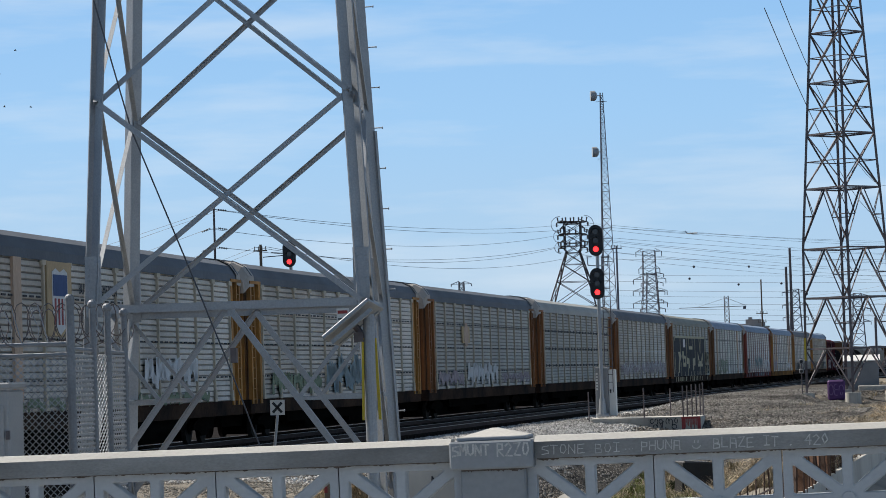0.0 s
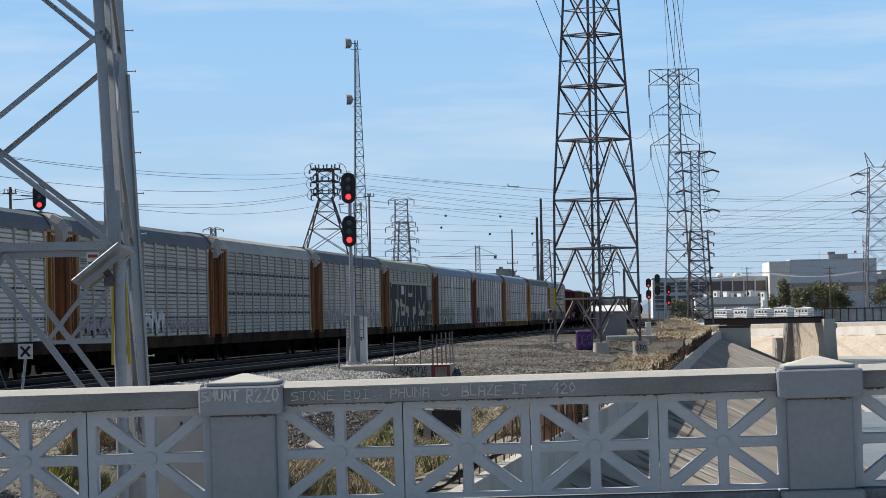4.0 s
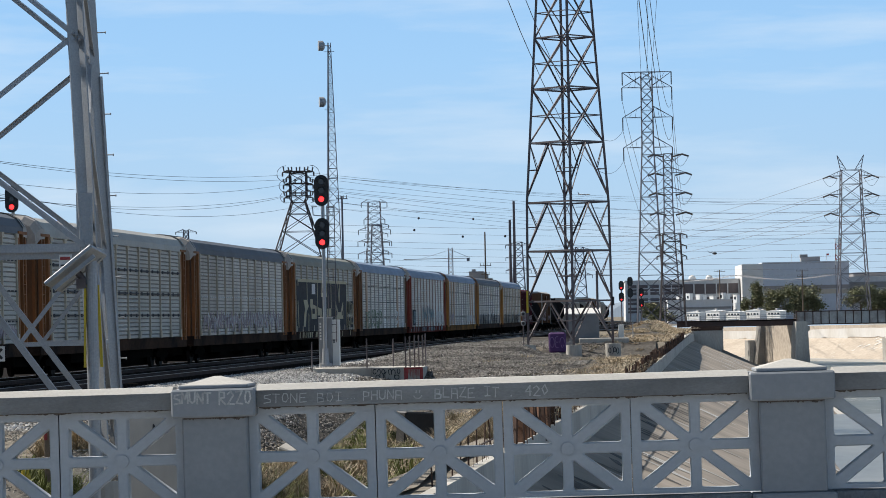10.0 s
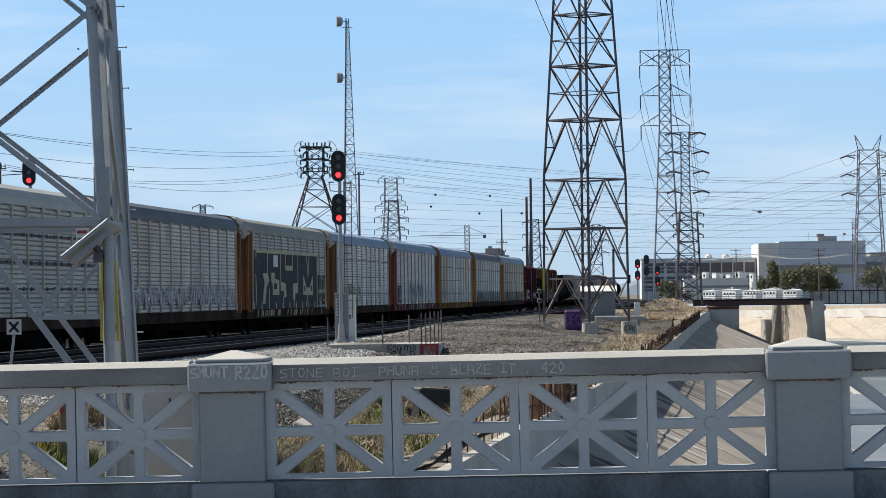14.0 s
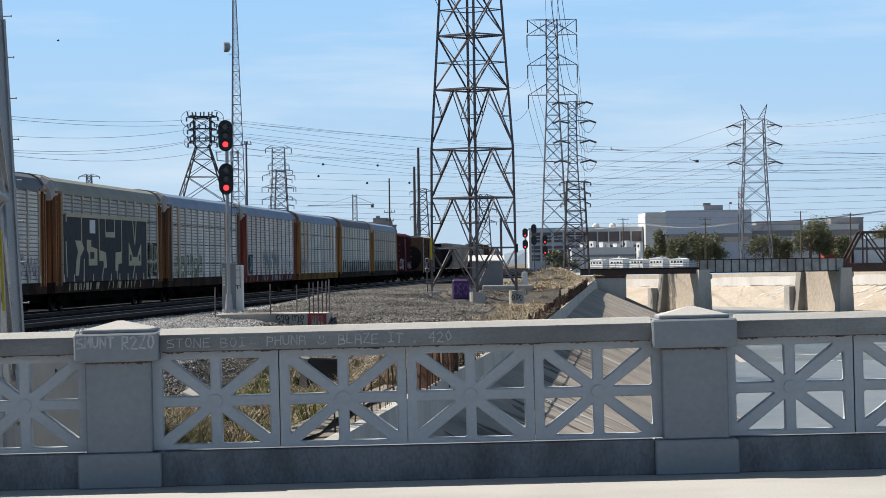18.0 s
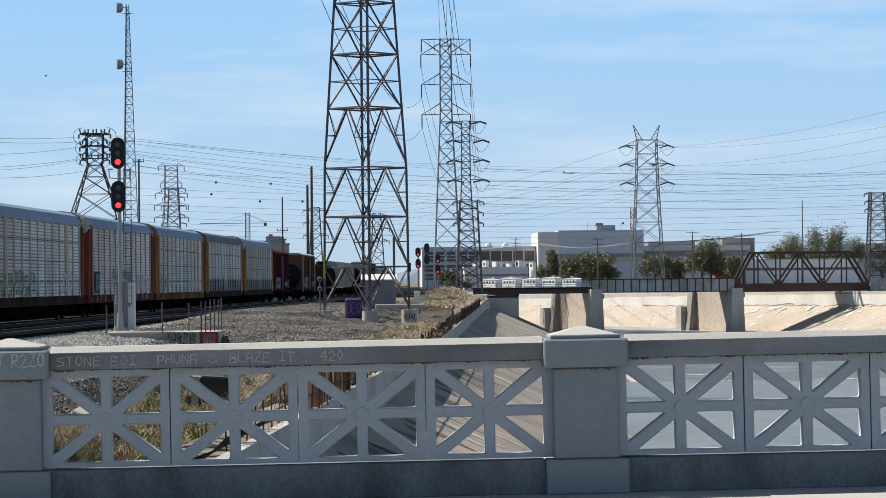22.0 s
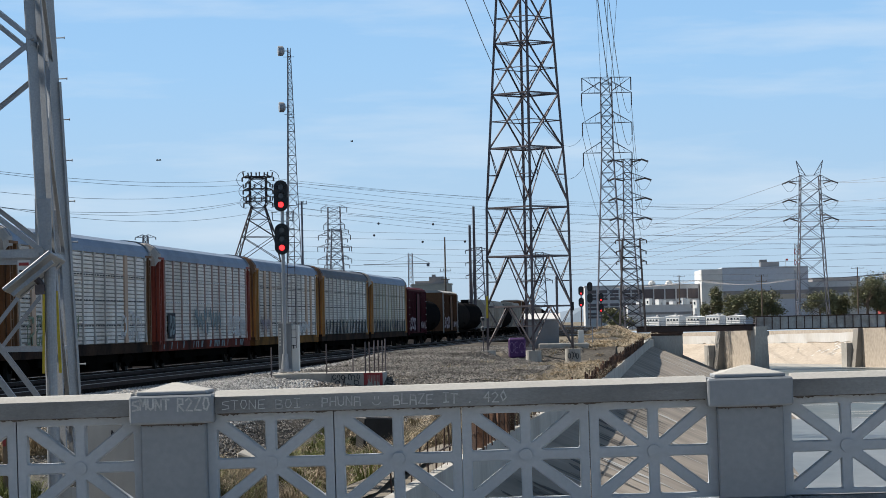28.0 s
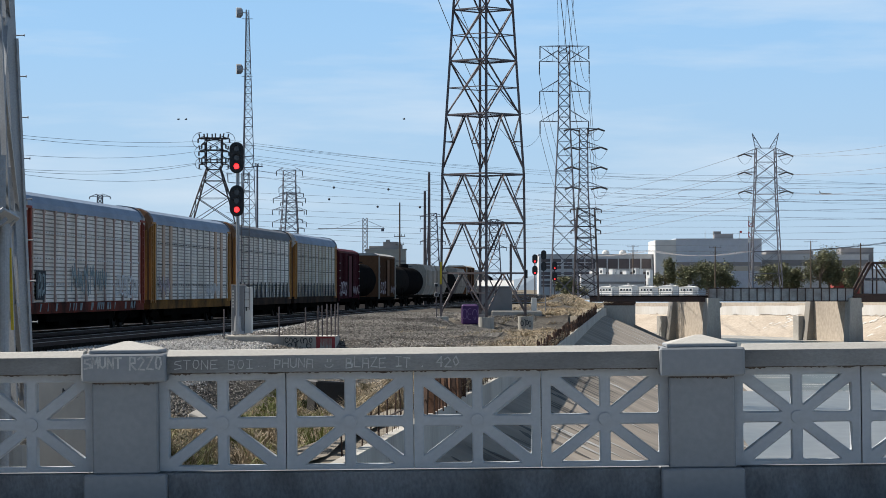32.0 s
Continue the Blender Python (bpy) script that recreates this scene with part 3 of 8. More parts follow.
def strokes(word, x0, x1, z0, z1, y, w, seed=1):
    """Chalk capitals drawn as thin strokes on an upright face."""
    shapes = {"S": [[(1, .95), (.1, .85), (.05, .6), (.9, .42), (.95, .12), (0, .02)]], "M": [[(0, 0), (.1, 1), (.5, .35), (.9, 1), (1, 0)]], "U": [[(0, 1), (.05, .2), (.45, 0), (.85, .15), (.95, 1)]],
              "N": [[(0, 0), (.05, 1), (.9, 0), (.95, 1)]], "T": [[(0, 1), (1, .95)], [(.5, 1), (.45, 0)]], "O": [[(.1, .5), (.3, .95), (.8, .9), (.95, .4), (.6, 0), (.2, .1), (.1, .5)]],
              "E": [[(1, 1), (.1, .95), (.05, 0), (1, .05)], [(.05, .5), (.8, .5)]], "B": [[(0, 0), (.05, 1), (.8, .9), (.75, .55), (.1, .5), (.95, .4), (.9, .05), (0, 0)]], "I": [[(.5, 0), (.5, 1)], [(.1, 0), (.9, .02)], [(.1, 1), (.9, .97)]],
              "P": [[(0, 0), (.05, 1), (.9, .9), (.85, .5), (.05, .45)]], "H": [[(0, 0), (.05, .95)], [(.05, .5), (.95, .5)], [(.95, 1), (.9, 0)]], "A": [[(0, 0), (.1, 1), (.9, .95), (.95, 0)], [(.05, .5), (.95, .45)]],
              "L": [[(.05, 1), (0, .02), (.9, 0)]], "Z": [[(0, .95), (.95, 1), (.05, .05), (1, 0)]], "R": [[(0, 0), (.05, 1), (.8, .95), (.8, .55), (.05, .5), (.95, 0)]],
              "4": [[(.7, 0), (.75, 1), (0, .4), (.95, .42)]], "2": [[(0, .8), (.5, 1), (.9, .7), (.05, .02), (1, 0)]], "0": [[(.5, 1), (.05, .6), (.4, 0), (.9, .35), (.5, 1)]], ".": [[(.3, 0), (.4, .08)]]}
    bm, r, count = B(), random.Random(seed), 0
    st = (x1 - x0) / len(word)
    for i, ch in enumerate(word):
        lift = r.uniform(-0.08, 0.08)
        for line in shapes.get(ch, []):
            pts = [Vector((x0 + (i + 0.08 + 0.78 * p) * st, 0, z0 + (q + lift) * (z1 - z0))) for p, q in line]
            for a, b in zip(pts, pts[1:]):
                d = (b - a).normalized() * w * 0.35
                n = Vector((-d.z, 0, d.x)).normalized() * w / 2
                prism(bm, [(v.x, v.z) for v in (a - d - n, b + d - n, b + d + n, a - d + n)], y - 0.0015 - 0.0002 * count, y + 0.004)
                count += 1
    return bm


def pillar(x):
    th = thing("parapet_pillar", on_deck(x, 19.0), "grey painted concrete parapet pillar with a pyramid cap", "pillar", "pillars of the bridge parapet")
    bm = B(); box(bm, (0, 0.10, 0.115), (0.555, 0.50, 0.235), bevel=0.012); part("base", bm, M_PARAPET, th)
    bm = B(); box(bm, (0, 0.10, 0.54), (0.44, 0.42, 0.615), bevel=0.012); part("shaft", bm, M_PARAPET, th)
    bm = B(); box(bm, (0, 0.10, 0.943), (0.565, 0.56, 0.19), bevel=0.012); part("cap", bm, M_PARAPET, th)
    bm = B(); box(bm, (0, 0.10, 1.052), (0.47, 0.47, 0.026), bevel=0.006)
    part("cap_step", bm, M_PARAPET, th)
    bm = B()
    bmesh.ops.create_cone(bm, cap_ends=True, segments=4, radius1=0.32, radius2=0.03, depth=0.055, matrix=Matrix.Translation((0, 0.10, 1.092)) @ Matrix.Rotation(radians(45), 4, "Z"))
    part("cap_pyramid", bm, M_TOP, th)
    part("mould", FRINGE_P, None, th, "dark fringe of mould and painted shade under the cap")["kind"] = "stuff"
    return th


def panel_mesh():
    """One plate pierced by eight triangles with rounded corners, between a frame and a star of bars."""
    bm = B()
    w, h, z0 = PAN - 0.008, 0.66, 0.245
    zc, e, bar, dg = z0 + h / 2 - 0.012, 0.062, 0.036, 0.040
    iw, ih = w / 2 - e, 0.285
    loops = [[(-w / 2, z0), (w / 2, z0), (w / 2, z0 + h), (-w / 2, z0 + h)]]
    k = ih / iw
    dd = dg * math.hypot(1, k)                    # half width of the diagonal, measured upright
    for sx in (1, -1):
        for sz in (1, -1):
            tri1 = [(bar, k * bar + dd), (iw - dd / k, ih), (bar, ih)]
            tri2 = [(bar + dd / k, bar), (iw, bar), (iw, k * iw - dd)]
            for tri in (tri1, tri2):
                pts = []
                for i in range(3):
                    p, a, b = Vector(tri[i]), Vector(tri[i - 1]), Vector(tri[(i + 1) % 3])
                    r = 0.016
                    u, v = p + (a - p).normalized() * r, p + (b - p).normalized() * r
                    pts += [u, (u + v) * 0.25 + p * 0.5, v]
                loops.append([(sx * q.x, zc + sz * q.y) for q in pts])
    edges = []
    for lp in loops:
        vs = [bm.verts.new((x, 0.0, z)) for x, z in lp]
        edges += [bm.edges.new((vs[i], vs[(i + 1) % len(vs)])) for i in range(len(vs))]
    bmesh.ops.triangle_fill(bm, use_beauty=True, use_dissolve=False, edges=edges)
    r = bmesh.ops.extrude_face_region(bm, geom=bm.faces[:])
    bmesh.ops.translate(bm, vec=(0, 0.11, 0), verts=[v for v in r["geom"] if isinstance(v, bmesh.types.BMVert)])
    bmesh.ops.recalc_face_normals(bm, faces=bm.faces)
    rim = [e for e in bm.edges if all(abs(v.co.y) < 1e-6 and abs(v.co.x) < w / 2 - 0.02 for v in e.verts) and any(abs(f.normal.y) < 0.5 for f in e.link_faces)]
    bmesh.ops.bevel(bm, geom=rim, offset=0.008, segments=1, affect="EDGES")
    return mesh_of("panel", bm, M_PANEL)


def rosette_mesh():
    bm = B()
    zc = 0.245 + 0.33 - 0.012
    rod(bm, (0, -0.016, zc), (0, 0.05, zc), 0.043, 24, 0.046)
    return mesh_of("rosette", bm, M_PANEL)


ROSETTE = rosette_mesh()
PANEL = panel_mesh()
for k in range(-3, 4):
    pl = pillar(PX0 + k * PITCH_X)
    if k == 0:
        part("chalk_scrawl", strokes("SMUNT", -0.262, -0.005, 0.945, 1.015, -0.1815, 0.012), M_CHALK, pl, "faint white chalk scrawl")["kind"] = "stuff"
        part("chalk_scrawl", strokes("R2ZO", 0.04, 0.265, 0.93, 1.015, -0.1815, 0.011, 5), M_CHALK, pl, "faint white chalk scrawl")["kind"] = "stuff"
        tagged(pl, "grey painted concrete parapet pillar with white chalk scrawls on its cap", "pillar", "pillars of the bridge parapet")
for k in range(-3, 3):
    xc = PX0 + (k + 0.5) * PITCH_X
    th = thing("parapet_bay", on_deck(xc, 19.0), "grey concrete balustrade bay with star-pattern openwork panels", "balustrade", "bays of the bridge parapet")
    bm = B(); box(bm, (0, 0.11, 0.115), (PITCH_X - 0.55, 0.34, 0.235), bevel=0.008); part("plinth", bm, M_PLINTH, th, "stained dark concrete plinth")
    bm = B()
    swap = Matrix.Translation((0, 0, 0.905)) @ Matrix(((0, 1, 0, 0), (1, 0, 0, 0), (0, 0, 1, 0), (0, 0, 0, 1)))
    half = (PITCH_X - 0.57) / 2
    prism(bm, [(-0.1, 0), (0.19, 0), (0.19, 0.112), (-0.1, 0.112)], -half, half)
    bmesh.ops.transform(bm, matrix=swap, verts=bm.verts)
    cp = part("coping", bm, M_COPING, th, "rain-streaked concrete coping rail")
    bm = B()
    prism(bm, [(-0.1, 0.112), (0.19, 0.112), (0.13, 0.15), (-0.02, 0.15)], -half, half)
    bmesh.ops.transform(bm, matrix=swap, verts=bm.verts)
    part("coping_top", bm, M_TOP, cp, "coping top with sunlight put into its paler colour")
    for i in range(4):
        pl = part("panel", PANEL, None, th, at=Matrix.Translation(((i - 1.5) * PAN, 0, 0)))
        part("rosette", ROSETTE, None, pl)
    part("mould", FRINGE_B, None, th, "dark fringe of mould and painted shade under the coping")["kind"] = "stuff"
    if k == 0:
        tagged(th, "grey concrete balustrade bay with star-pattern panels and chalk writing", "balustrade", "bays of the bridge parapet")
        part("lettering", strokes("BLAZE IT . 420", -0.45, 0.32, 0.93, 0.995, -0.1015, 0.008, 8), M_CHALK, th, "white chalk lettering")["kind"] = "stuff"
        bm = strokes("STONE BOI", -1.60, -1.06, 0.93, 0.99, -0.1015, 0.0055, 11)
        part("chalk_scrawl", bm, M_CHALK, th, "faint white chalk scrawl")["kind"] = "stuff"
        bm = strokes("PHUNA", -0.93, -0.66, 0.932, 0.992, -0.1015, 0.007, 14)
        for i in range(3):
            box(bm, (-1.03 + i * 0.022, -0.1015, 0.945), (0.006, 0.003, 0.006))
        part("chalk_scrawl", bm, M_CHALK, th, "faint white chalk scrawl")["kind"] = "stuff"
        bm = B()
        for i in range(8):
            a, b = radians(200 + i * 17.5), radians(200 + (i + 1) * 17.5)
            beam(bm, (-0.56 + 0.03 * math.cos(a), -0.1015, 0.962 + 0.03 * math.sin(a)), (-0.56 + 0.03 * math.cos(b), -0.1015, 0.962 + 0.03 * math.sin(b)), 0.003, 0.008)
        for s in (-1, 1):
            beam(bm, (-0.56 + s * 0.012, -0.1015, 0.968), (-0.558 + s * 0.012, -0.1015, 0.988), 0.003, 0.007)
        part("chalk_smile", bm, M_CHALK, th, "chalk smiling mouth with two eyes")["kind"] = "stuff"

# ---------- railway ----------
def along(y, u=0.0, z=0.0):
    return Vector((trackx(y) + u, y, RAIL_Z + z))


RAIL_YS = [10, 30] + [38 + 5 * i for i in range(13)] + [140, 1400]


def bar(bm, u, z, w, h):
    """A long bar of one section that follows the track."""
    prev = None
    for y in RAIL_YS:
        c = along(y, u, z)
        ring = [bm.verts.new(c + Vector((a * w / 2, 0, b * h / 2))) for a, b in ((-1, -1), (1, -1), (1, 1), (-1, 1))]
        if prev:
            for i in range(4):
                bm.faces.new((prev[i], ring[i], ring[(i + 1) % 4], prev[(i + 1) % 4]))
        else:
            bm.faces.new(ring)
        prev = ring
    bm.faces.new(prev)


NEAR_U = 4.35
for u in (0.0, NEAR_U):
    tr = thing("railway_track", Matrix.Identity(4), "dark steel railway track on wooden ties in ballast", "railway track", "railway tracks", "structure")
    for s in (-0.75, 0.75):
        bm = B()
        bar(bm, u + s, -0.09, 0.075, 0.13)
        bar(bm, u + s, -0.162, 0.15, 0.02)
        part("rail", bm, M_RAIL, tr)
        bm = B()
        bar(bm, u + s, -0.015, 0.06, 0.012)
        part("rail_head", bm, M_RAILTOP, tr, "polished running surface")
    verts, faces = [], []
    for i in range(560):
        c = along(30 + i * 0.56, u, -0.235)
        base = len(verts)
        verts += [tuple(c + Vector((x * 1.3, y * 0.11, z * 0.08))) for x in (-1, 1) for y in (-1, 1) for z in (-1, 1)]
        faces += [tuple(base + k for k in f) for f in ((0, 1, 3, 2), (4, 6, 7, 5), (0, 4, 5, 1), (2, 3, 7, 6), (1, 5, 7, 3))]
    me = bpy.data.meshes.new("ties")
    me.from_pydata(verts, [], faces)
    me.materials.append(M_TIE)
    part("ties", me, None, tr)["kind"] = "stuff"

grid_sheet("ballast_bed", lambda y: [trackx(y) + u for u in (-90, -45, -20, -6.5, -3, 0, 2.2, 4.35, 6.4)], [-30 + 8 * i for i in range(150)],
           lambda x, y: -0.17 + 0.02 * noise.noise((x, y * 0.4, 3)) - 0.02 * sm(-15, -45, x - trackx(y)), M_SHADE_BED,
           "dark crushed-stone ballast with the train's shade in its colour", "ballast", "structure")


def gravel_xs(y):
    return [trackx(y) + 6.2 + i * 0.5 for i in range(44)]


def gravel_z(x, y):
    return ground_z(x, y) + 0.05 + 0.09 * noise.noise((x * 0.8, y * 0.4, 8)) * sm(6.3, 7.5, x - trackx(y)) + 0.04 * noise.noise((x * 2.2, y * 1.2, 3))


grid_sheet("gravel_slope", lambda y: [min(x, wallx(y) - 0.5) for x in gravel_xs(y)], [62 + 1.6 * i for i in range(147)],
           gravel_z, M_BALLAST, "loose dark grey gravel slope below the tracks", "gravel", "structure")
grid_sheet("gravel_yard", lambda y: [min(x, wallx(y) - 0.5) for x in gravel_xs(y)], [24 + 1.6 * i for i in range(24)] + [62],
           gravel_z, M_GRAVEL_P, "pale sunlit crushed gravel beside the pylon", "gravel", "structure")
rng = np.random.default_rng(5)
ICO = np.array([(0, 0, 1), (0.9, 0, 0.2), (0.2, 0.85, 0.1), (-0.8, 0.4, 0.25), (-0.5, -0.8, 0.1), (0.5, -0.75, 0.3), (0, 0, -0.6)])
IF = np.array([(0, 1, 2), (0, 2, 3), (0, 3, 4), (0, 4, 5), (0, 5, 1), (6, 2, 1), (6, 3, 2), (6, 4, 3), (6, 5, 4), (6, 1, 5)])


def scatter_stones(sx, sy, su, sr, m, label):
    keep = sx < -3.7 + 0.0515 * sy - np.maximum(0, 115 - sy) * 0.0115
    sx, sy, su, sr = sx[keep], sy[keep], su[keep], sr[keep]
    sz = np.array([gravel_z(a, b) if c > 6.4 else -0.12 for a, b, c in zip(sx, sy, su)])
    sa = rng.uniform(0, 6.28, len(sx))
    jit = rng.uniform(0.7, 1.25, (len(sx), 7))
    vx = sx[:, None] + sr[:, None] * jit * (ICO[:, 0] * np.cos(sa)[:, None] - ICO[:, 1] * np.sin(sa)[:, None])
    vy = sy[:, None] + sr[:, None] * jit * (ICO[:, 0] * np.sin(sa)[:, None] + ICO[:, 1] * np.cos(sa)[:, None])
    vz = sz[:, None] + sr[:, None] * jit * ICO[:, 2] * 0.85
    faces = (IF[None] + 7 * np.arange(len(sx))[:, None, None]).reshape(-1, 3)
    me = bpy.data.meshes.new("loose_stones")
    me.from_pydata(np.stack([vx, vy, vz], 2).reshape(-1, 3).tolist(), [], faces.tolist())
    me.materials.append(m)
    tagged(new("loose_stones", me), label, "stones", "", "stuff")


def track_np(y):
    return TRK0 + TRK * y + 0.0008 * np.maximum(0, 98 - y) ** 2


NS = 105000
sy = 60 + 130 * rng.random(NS) ** 0.9
su = 6.05 + (15.5 + 4.0 * (sy > 98) - 6.05) * rng.random(NS) ** 0.9
sr = rng.uniform(0.025, 0.065, NS) * (0.75 + sy / 260)
fresh = (su + rng.uniform(-0.7, 0.7, NS) < 7.6) | ((sy + rng.uniform(-5, 5, NS) < 117) & (su + rng.uniform(-0.8, 0.8, NS) < 10.4))
for pick, m, label in ((fresh, M_STONE_N, "clean pale grey ballast stones beside the signal"), (~fresh, M_STONE, "loose brown-grey ballast stones scattered on the slope")):
    scatter_stones(track_np(sy[pick]) + su[pick], sy[pick], su[pick], sr[pick], m, label)
NS = 26000
sy, su = rng.uniform(84, 122, NS), rng.uniform(6.0, 10.6, NS)
scatter_stones(track_np(sy) + su, sy, su, rng.uniform(0.04, 0.085, NS), M_STONE_N, "coarse pale ballast stones round the signal platform")
NS = 45000
sy = 33 + 29 * rng.random(NS)
su = 6.05 + 11 * rng.random(NS)
scatter_stones(track_np(sy) + su, sy, su, rng.uniform(0.014, 0.034, NS), M_STONE_P, "small pale gravel stones beside the pylon")


# ---------- freight train ----------
CAR_LEN, HALF_W = 28.6, 1.53
HEAD = math.atan(TRK)


def own(ob, m):
    ob.material_slots[0].link = "OBJECT"
    ob.material_slots[0].material = m


def car_paint(name, c, **k):
    return mat(name, c, 0.7, 0.1, var=0.16, scale=0.35, fine=12, stretch=(1, 1, 0.5), bump=0.1, spec=0.2, **k)


SIDES = {"grey": car_paint("galvanised_side_panels", (0.66, 0.62, 0.575), stain=(0.38, 0.335, 0.29), amount=0.85),
         "dark": car_paint("dull_side_panels", (0.48, 0.465, 0.435), stain=(0.33, 0.315, 0.29), amount=0.6),
         "pale": car_paint("bright_side_panels", (0.80, 0.77, 0.735), stain=(0.50, 0.455, 0.41), amount=0.85)}
ENDS = {"orange": car_paint("ochre_end_paint", (0.46, 0.225, 0.06), stain=(0.14, 0.07, 0.035), amount=0.85),
        "red": car_paint("red_oxide_paint", (0.26, 0.055, 0.035), stain=(0.13, 0.04, 0.03), amount=0.6),
        "rust": car_paint("rusty_ochre_end_paint", (0.30, 0.125, 0.045), stain=(0.10, 0.05, 0.03), amount=0.85),
        "brown": car_paint("brown_end_paint", (0.20, 0.10, 0.045), stain=(0.08, 0.045, 0.03), amount=0.7)}
ROOFS = {"slate": car_paint("slate_roof", (0.12, 0.135, 0.16), stain=(0.085, 0.09, 0.10), amount=0.6),
         # the sky's reflection is painted in as a bluer base colour
         "blue": car_paint("sky_tinted_roof", (0.24, 0.31, 0.42), stain=(0.17, 0.215, 0.28), amount=0.6),
         "pale": car_paint("pale_galvanised_roof", (0.40, 0.40, 0.38), stain=(0.28, 0.27, 0.25), amount=0.5),
         "olive": car_paint("olive_grey_roof", (0.27, 0.27, 0.23), stain=(0.19, 0.18, 0.15), amount=0.5)}
# The shade below the cars is put into this near-black colour
M_UNDER = mat("near_black_underframe", (0.010, 0.009, 0.008), 1.0, var=0.3, scale=1, spec=0.0)
M_WHEEL = mat("steel_wheel", (0.03, 0.026, 0.023), 0.9, 0.1, var=0.3, spec=0.1)
M_TAN = car_paint("tan_post_paint", (0.52, 0.37, 0.27), stain=(0.38, 0.31, 0.26), amount=0.7)
M_POST_P = car_paint("dull_post_paint", (0.50, 0.475, 0.445))
M_POST_R = car_paint("reddish_post_paint", (0.46, 0.34, 0.30))
M_POST = car_paint("weathered_post_paint", (0.50, 0.44, 0.35))
M_CREAM = car_paint("cream_plate", (0.50, 0.37, 0.22))
M_SHIELD = car_paint("blue_shield_paint", (0.06, 0.10, 0.24))


# Darker colour for the recessed grooves, deepening the shade between ribs
M_GROOVE = car_paint("shade_dark_grooves", (0.17, 0.163, 0.15))
M_SILL = mat("grimy_side_sill", (0.060, 0.036, 0.024), 0.9, var=0.35, scale=0.5, fine=9, stain=(0.014, 0.012, 0.012), amount=0.9, bump=0.2, spec=0.03)
M_SILL_R = mat("rusty_red_sill", (0.17, 0.045, 0.032), 0.9, var=0.35, scale=0.5, fine=9, stain=(0.03, 0.02, 0.018), amount=0.9, bump=0.2, spec=0.03)
M_SILL_O = mat("dirty_ochre_sill", (0.24, 0.12, 0.035), 0.9, var=0.35, scale=0.5, fine=9, stain=(0.05, 0.032, 0.02), amount=0.9, bump=0.2, spec=0.03)
M_CAP = car_paint("pale_roof_end", (0.44, 0.41, 0.38), stain=(0.24, 0.22, 0.20), amount=0.7)


def side_mesh():
    """One long side of corrugated panels, slightly proud ribs running lengthwise."""
    bm = B()
    L, z, ring = 12.1, 1.28, []
    while z < 5.06:
        for dz, dx in ((0.0, -0.02), (0.012, -0.02), (0.034, 0.022), (0.135, 0.012), (0.152, -0.02)):
            ring.append((HALF_W - 0.06 + dx, z + dz))
        z += 0.164
    lo = [bm.verts.new((x, -L, zz)) for x, zz in ring]
    hi = [bm.verts.new((x, L, zz)) for x, zz in ring]
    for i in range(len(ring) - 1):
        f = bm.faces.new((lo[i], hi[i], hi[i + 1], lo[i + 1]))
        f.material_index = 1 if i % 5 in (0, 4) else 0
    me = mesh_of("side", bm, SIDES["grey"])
    me.materials.append(M_GROOVE)
    return me


def roof_mesh():
    bm = B()
    prof = [(-HALF_W, 5.08), (-1.50, 5.32), (-1.30, 5.62), (-0.95, 5.80), (-0.4, 5.88), (0.4, 5.88), (0.95, 5.80), (1.30, 5.62), (1.50, 5.32), (HALF_W, 5.08)]
    prism(bm, prof, -13.4, 13.4)
    for y in (-13.1, 13.1):
        for a, b in zip(prof[1:-2], prof[2:-1]):
            beam(bm, (a[0], y, a[1] + 0.004), (b[0], y, b[1] + 0.004), 0.03, 0.1)
    return mesh_of("roof", bm, ROOFS["slate"])


def cap_mesh(sign):
    """The arched sheet that closes a roof's end, sloping down a little."""
    bm = B()
    prof = [(-1.54, 4.98), (-1.52, 5.33), (-1.31, 5.64), (-0.96, 5.82), (0, 5.90), (0.96, 5.82), (1.31, 5.64), (1.52, 5.33), (1.54, 4.98)]
    rings = []
    for y, k, dz in ((12.85, 1.008, 0.02), (13.45, 1.0, -0.01), (13.75, 0.93, -0.22)):
        rings.append([bm.verts.new((x * k, sign * y, z + dz)) for x, z in prof])
    for a, b in zip(rings, rings[1:]):
        for i in range(len(prof) - 1):
            bm.faces.new((a[i], a[i + 1], b[i + 1], b[i]))
    bm.faces.new(rings[-1])
    return mesh_of("roof_end", bm, M_CAP)


def end_zone_mesh(sign):
    """The ladder bay and end door at one end: stepped posts and a recessed door."""
    bm = B()
    for x in (-1, 1):
        for y, w in ((12.2, 0.22), (12.85, 0.1), (13.25, 0.16)):
            box(bm, (x * (HALF_W - 0.06), sign * y, 3.15), (0.13, w, 4.0))
        for k in range(11):
            box(bm, (x * (HALF_W - 0.03), sign * 13.05, 1.3 + k * 0.34), (0.05, 0.4, 0.03))
        box(bm, (x * (HALF_W - 0.05), sign * 12.75, 5.13), (0.16, 1.3, 0.1))
    for k in range(6):
        box(bm, (-1.25 + k * 0.5, sign * 13.39, 3.2), (0.1, 0.06, 4.1))
    return mesh_of("end_frame", bm, ENDS["orange"])


def end_panel_mesh(sign):
    bm = B()
    for x in (-1, 1):
        box(bm, (x * (HALF_W - 0.22), sign * 12.7, 3.1), (0.08, 1.2, 3.95))
    box(bm, (0, sign * 13.3, 3.2), (2.7, 0.14, 4.2))
    return mesh_of("end_door", bm, ENDS["brown"])


def sill_mesh():
    bm = B()
    box(bm, (0, 0, 1.06), (2.98, 26.9, 0.46))
    return mesh_of("sill", bm, M_UNDER)


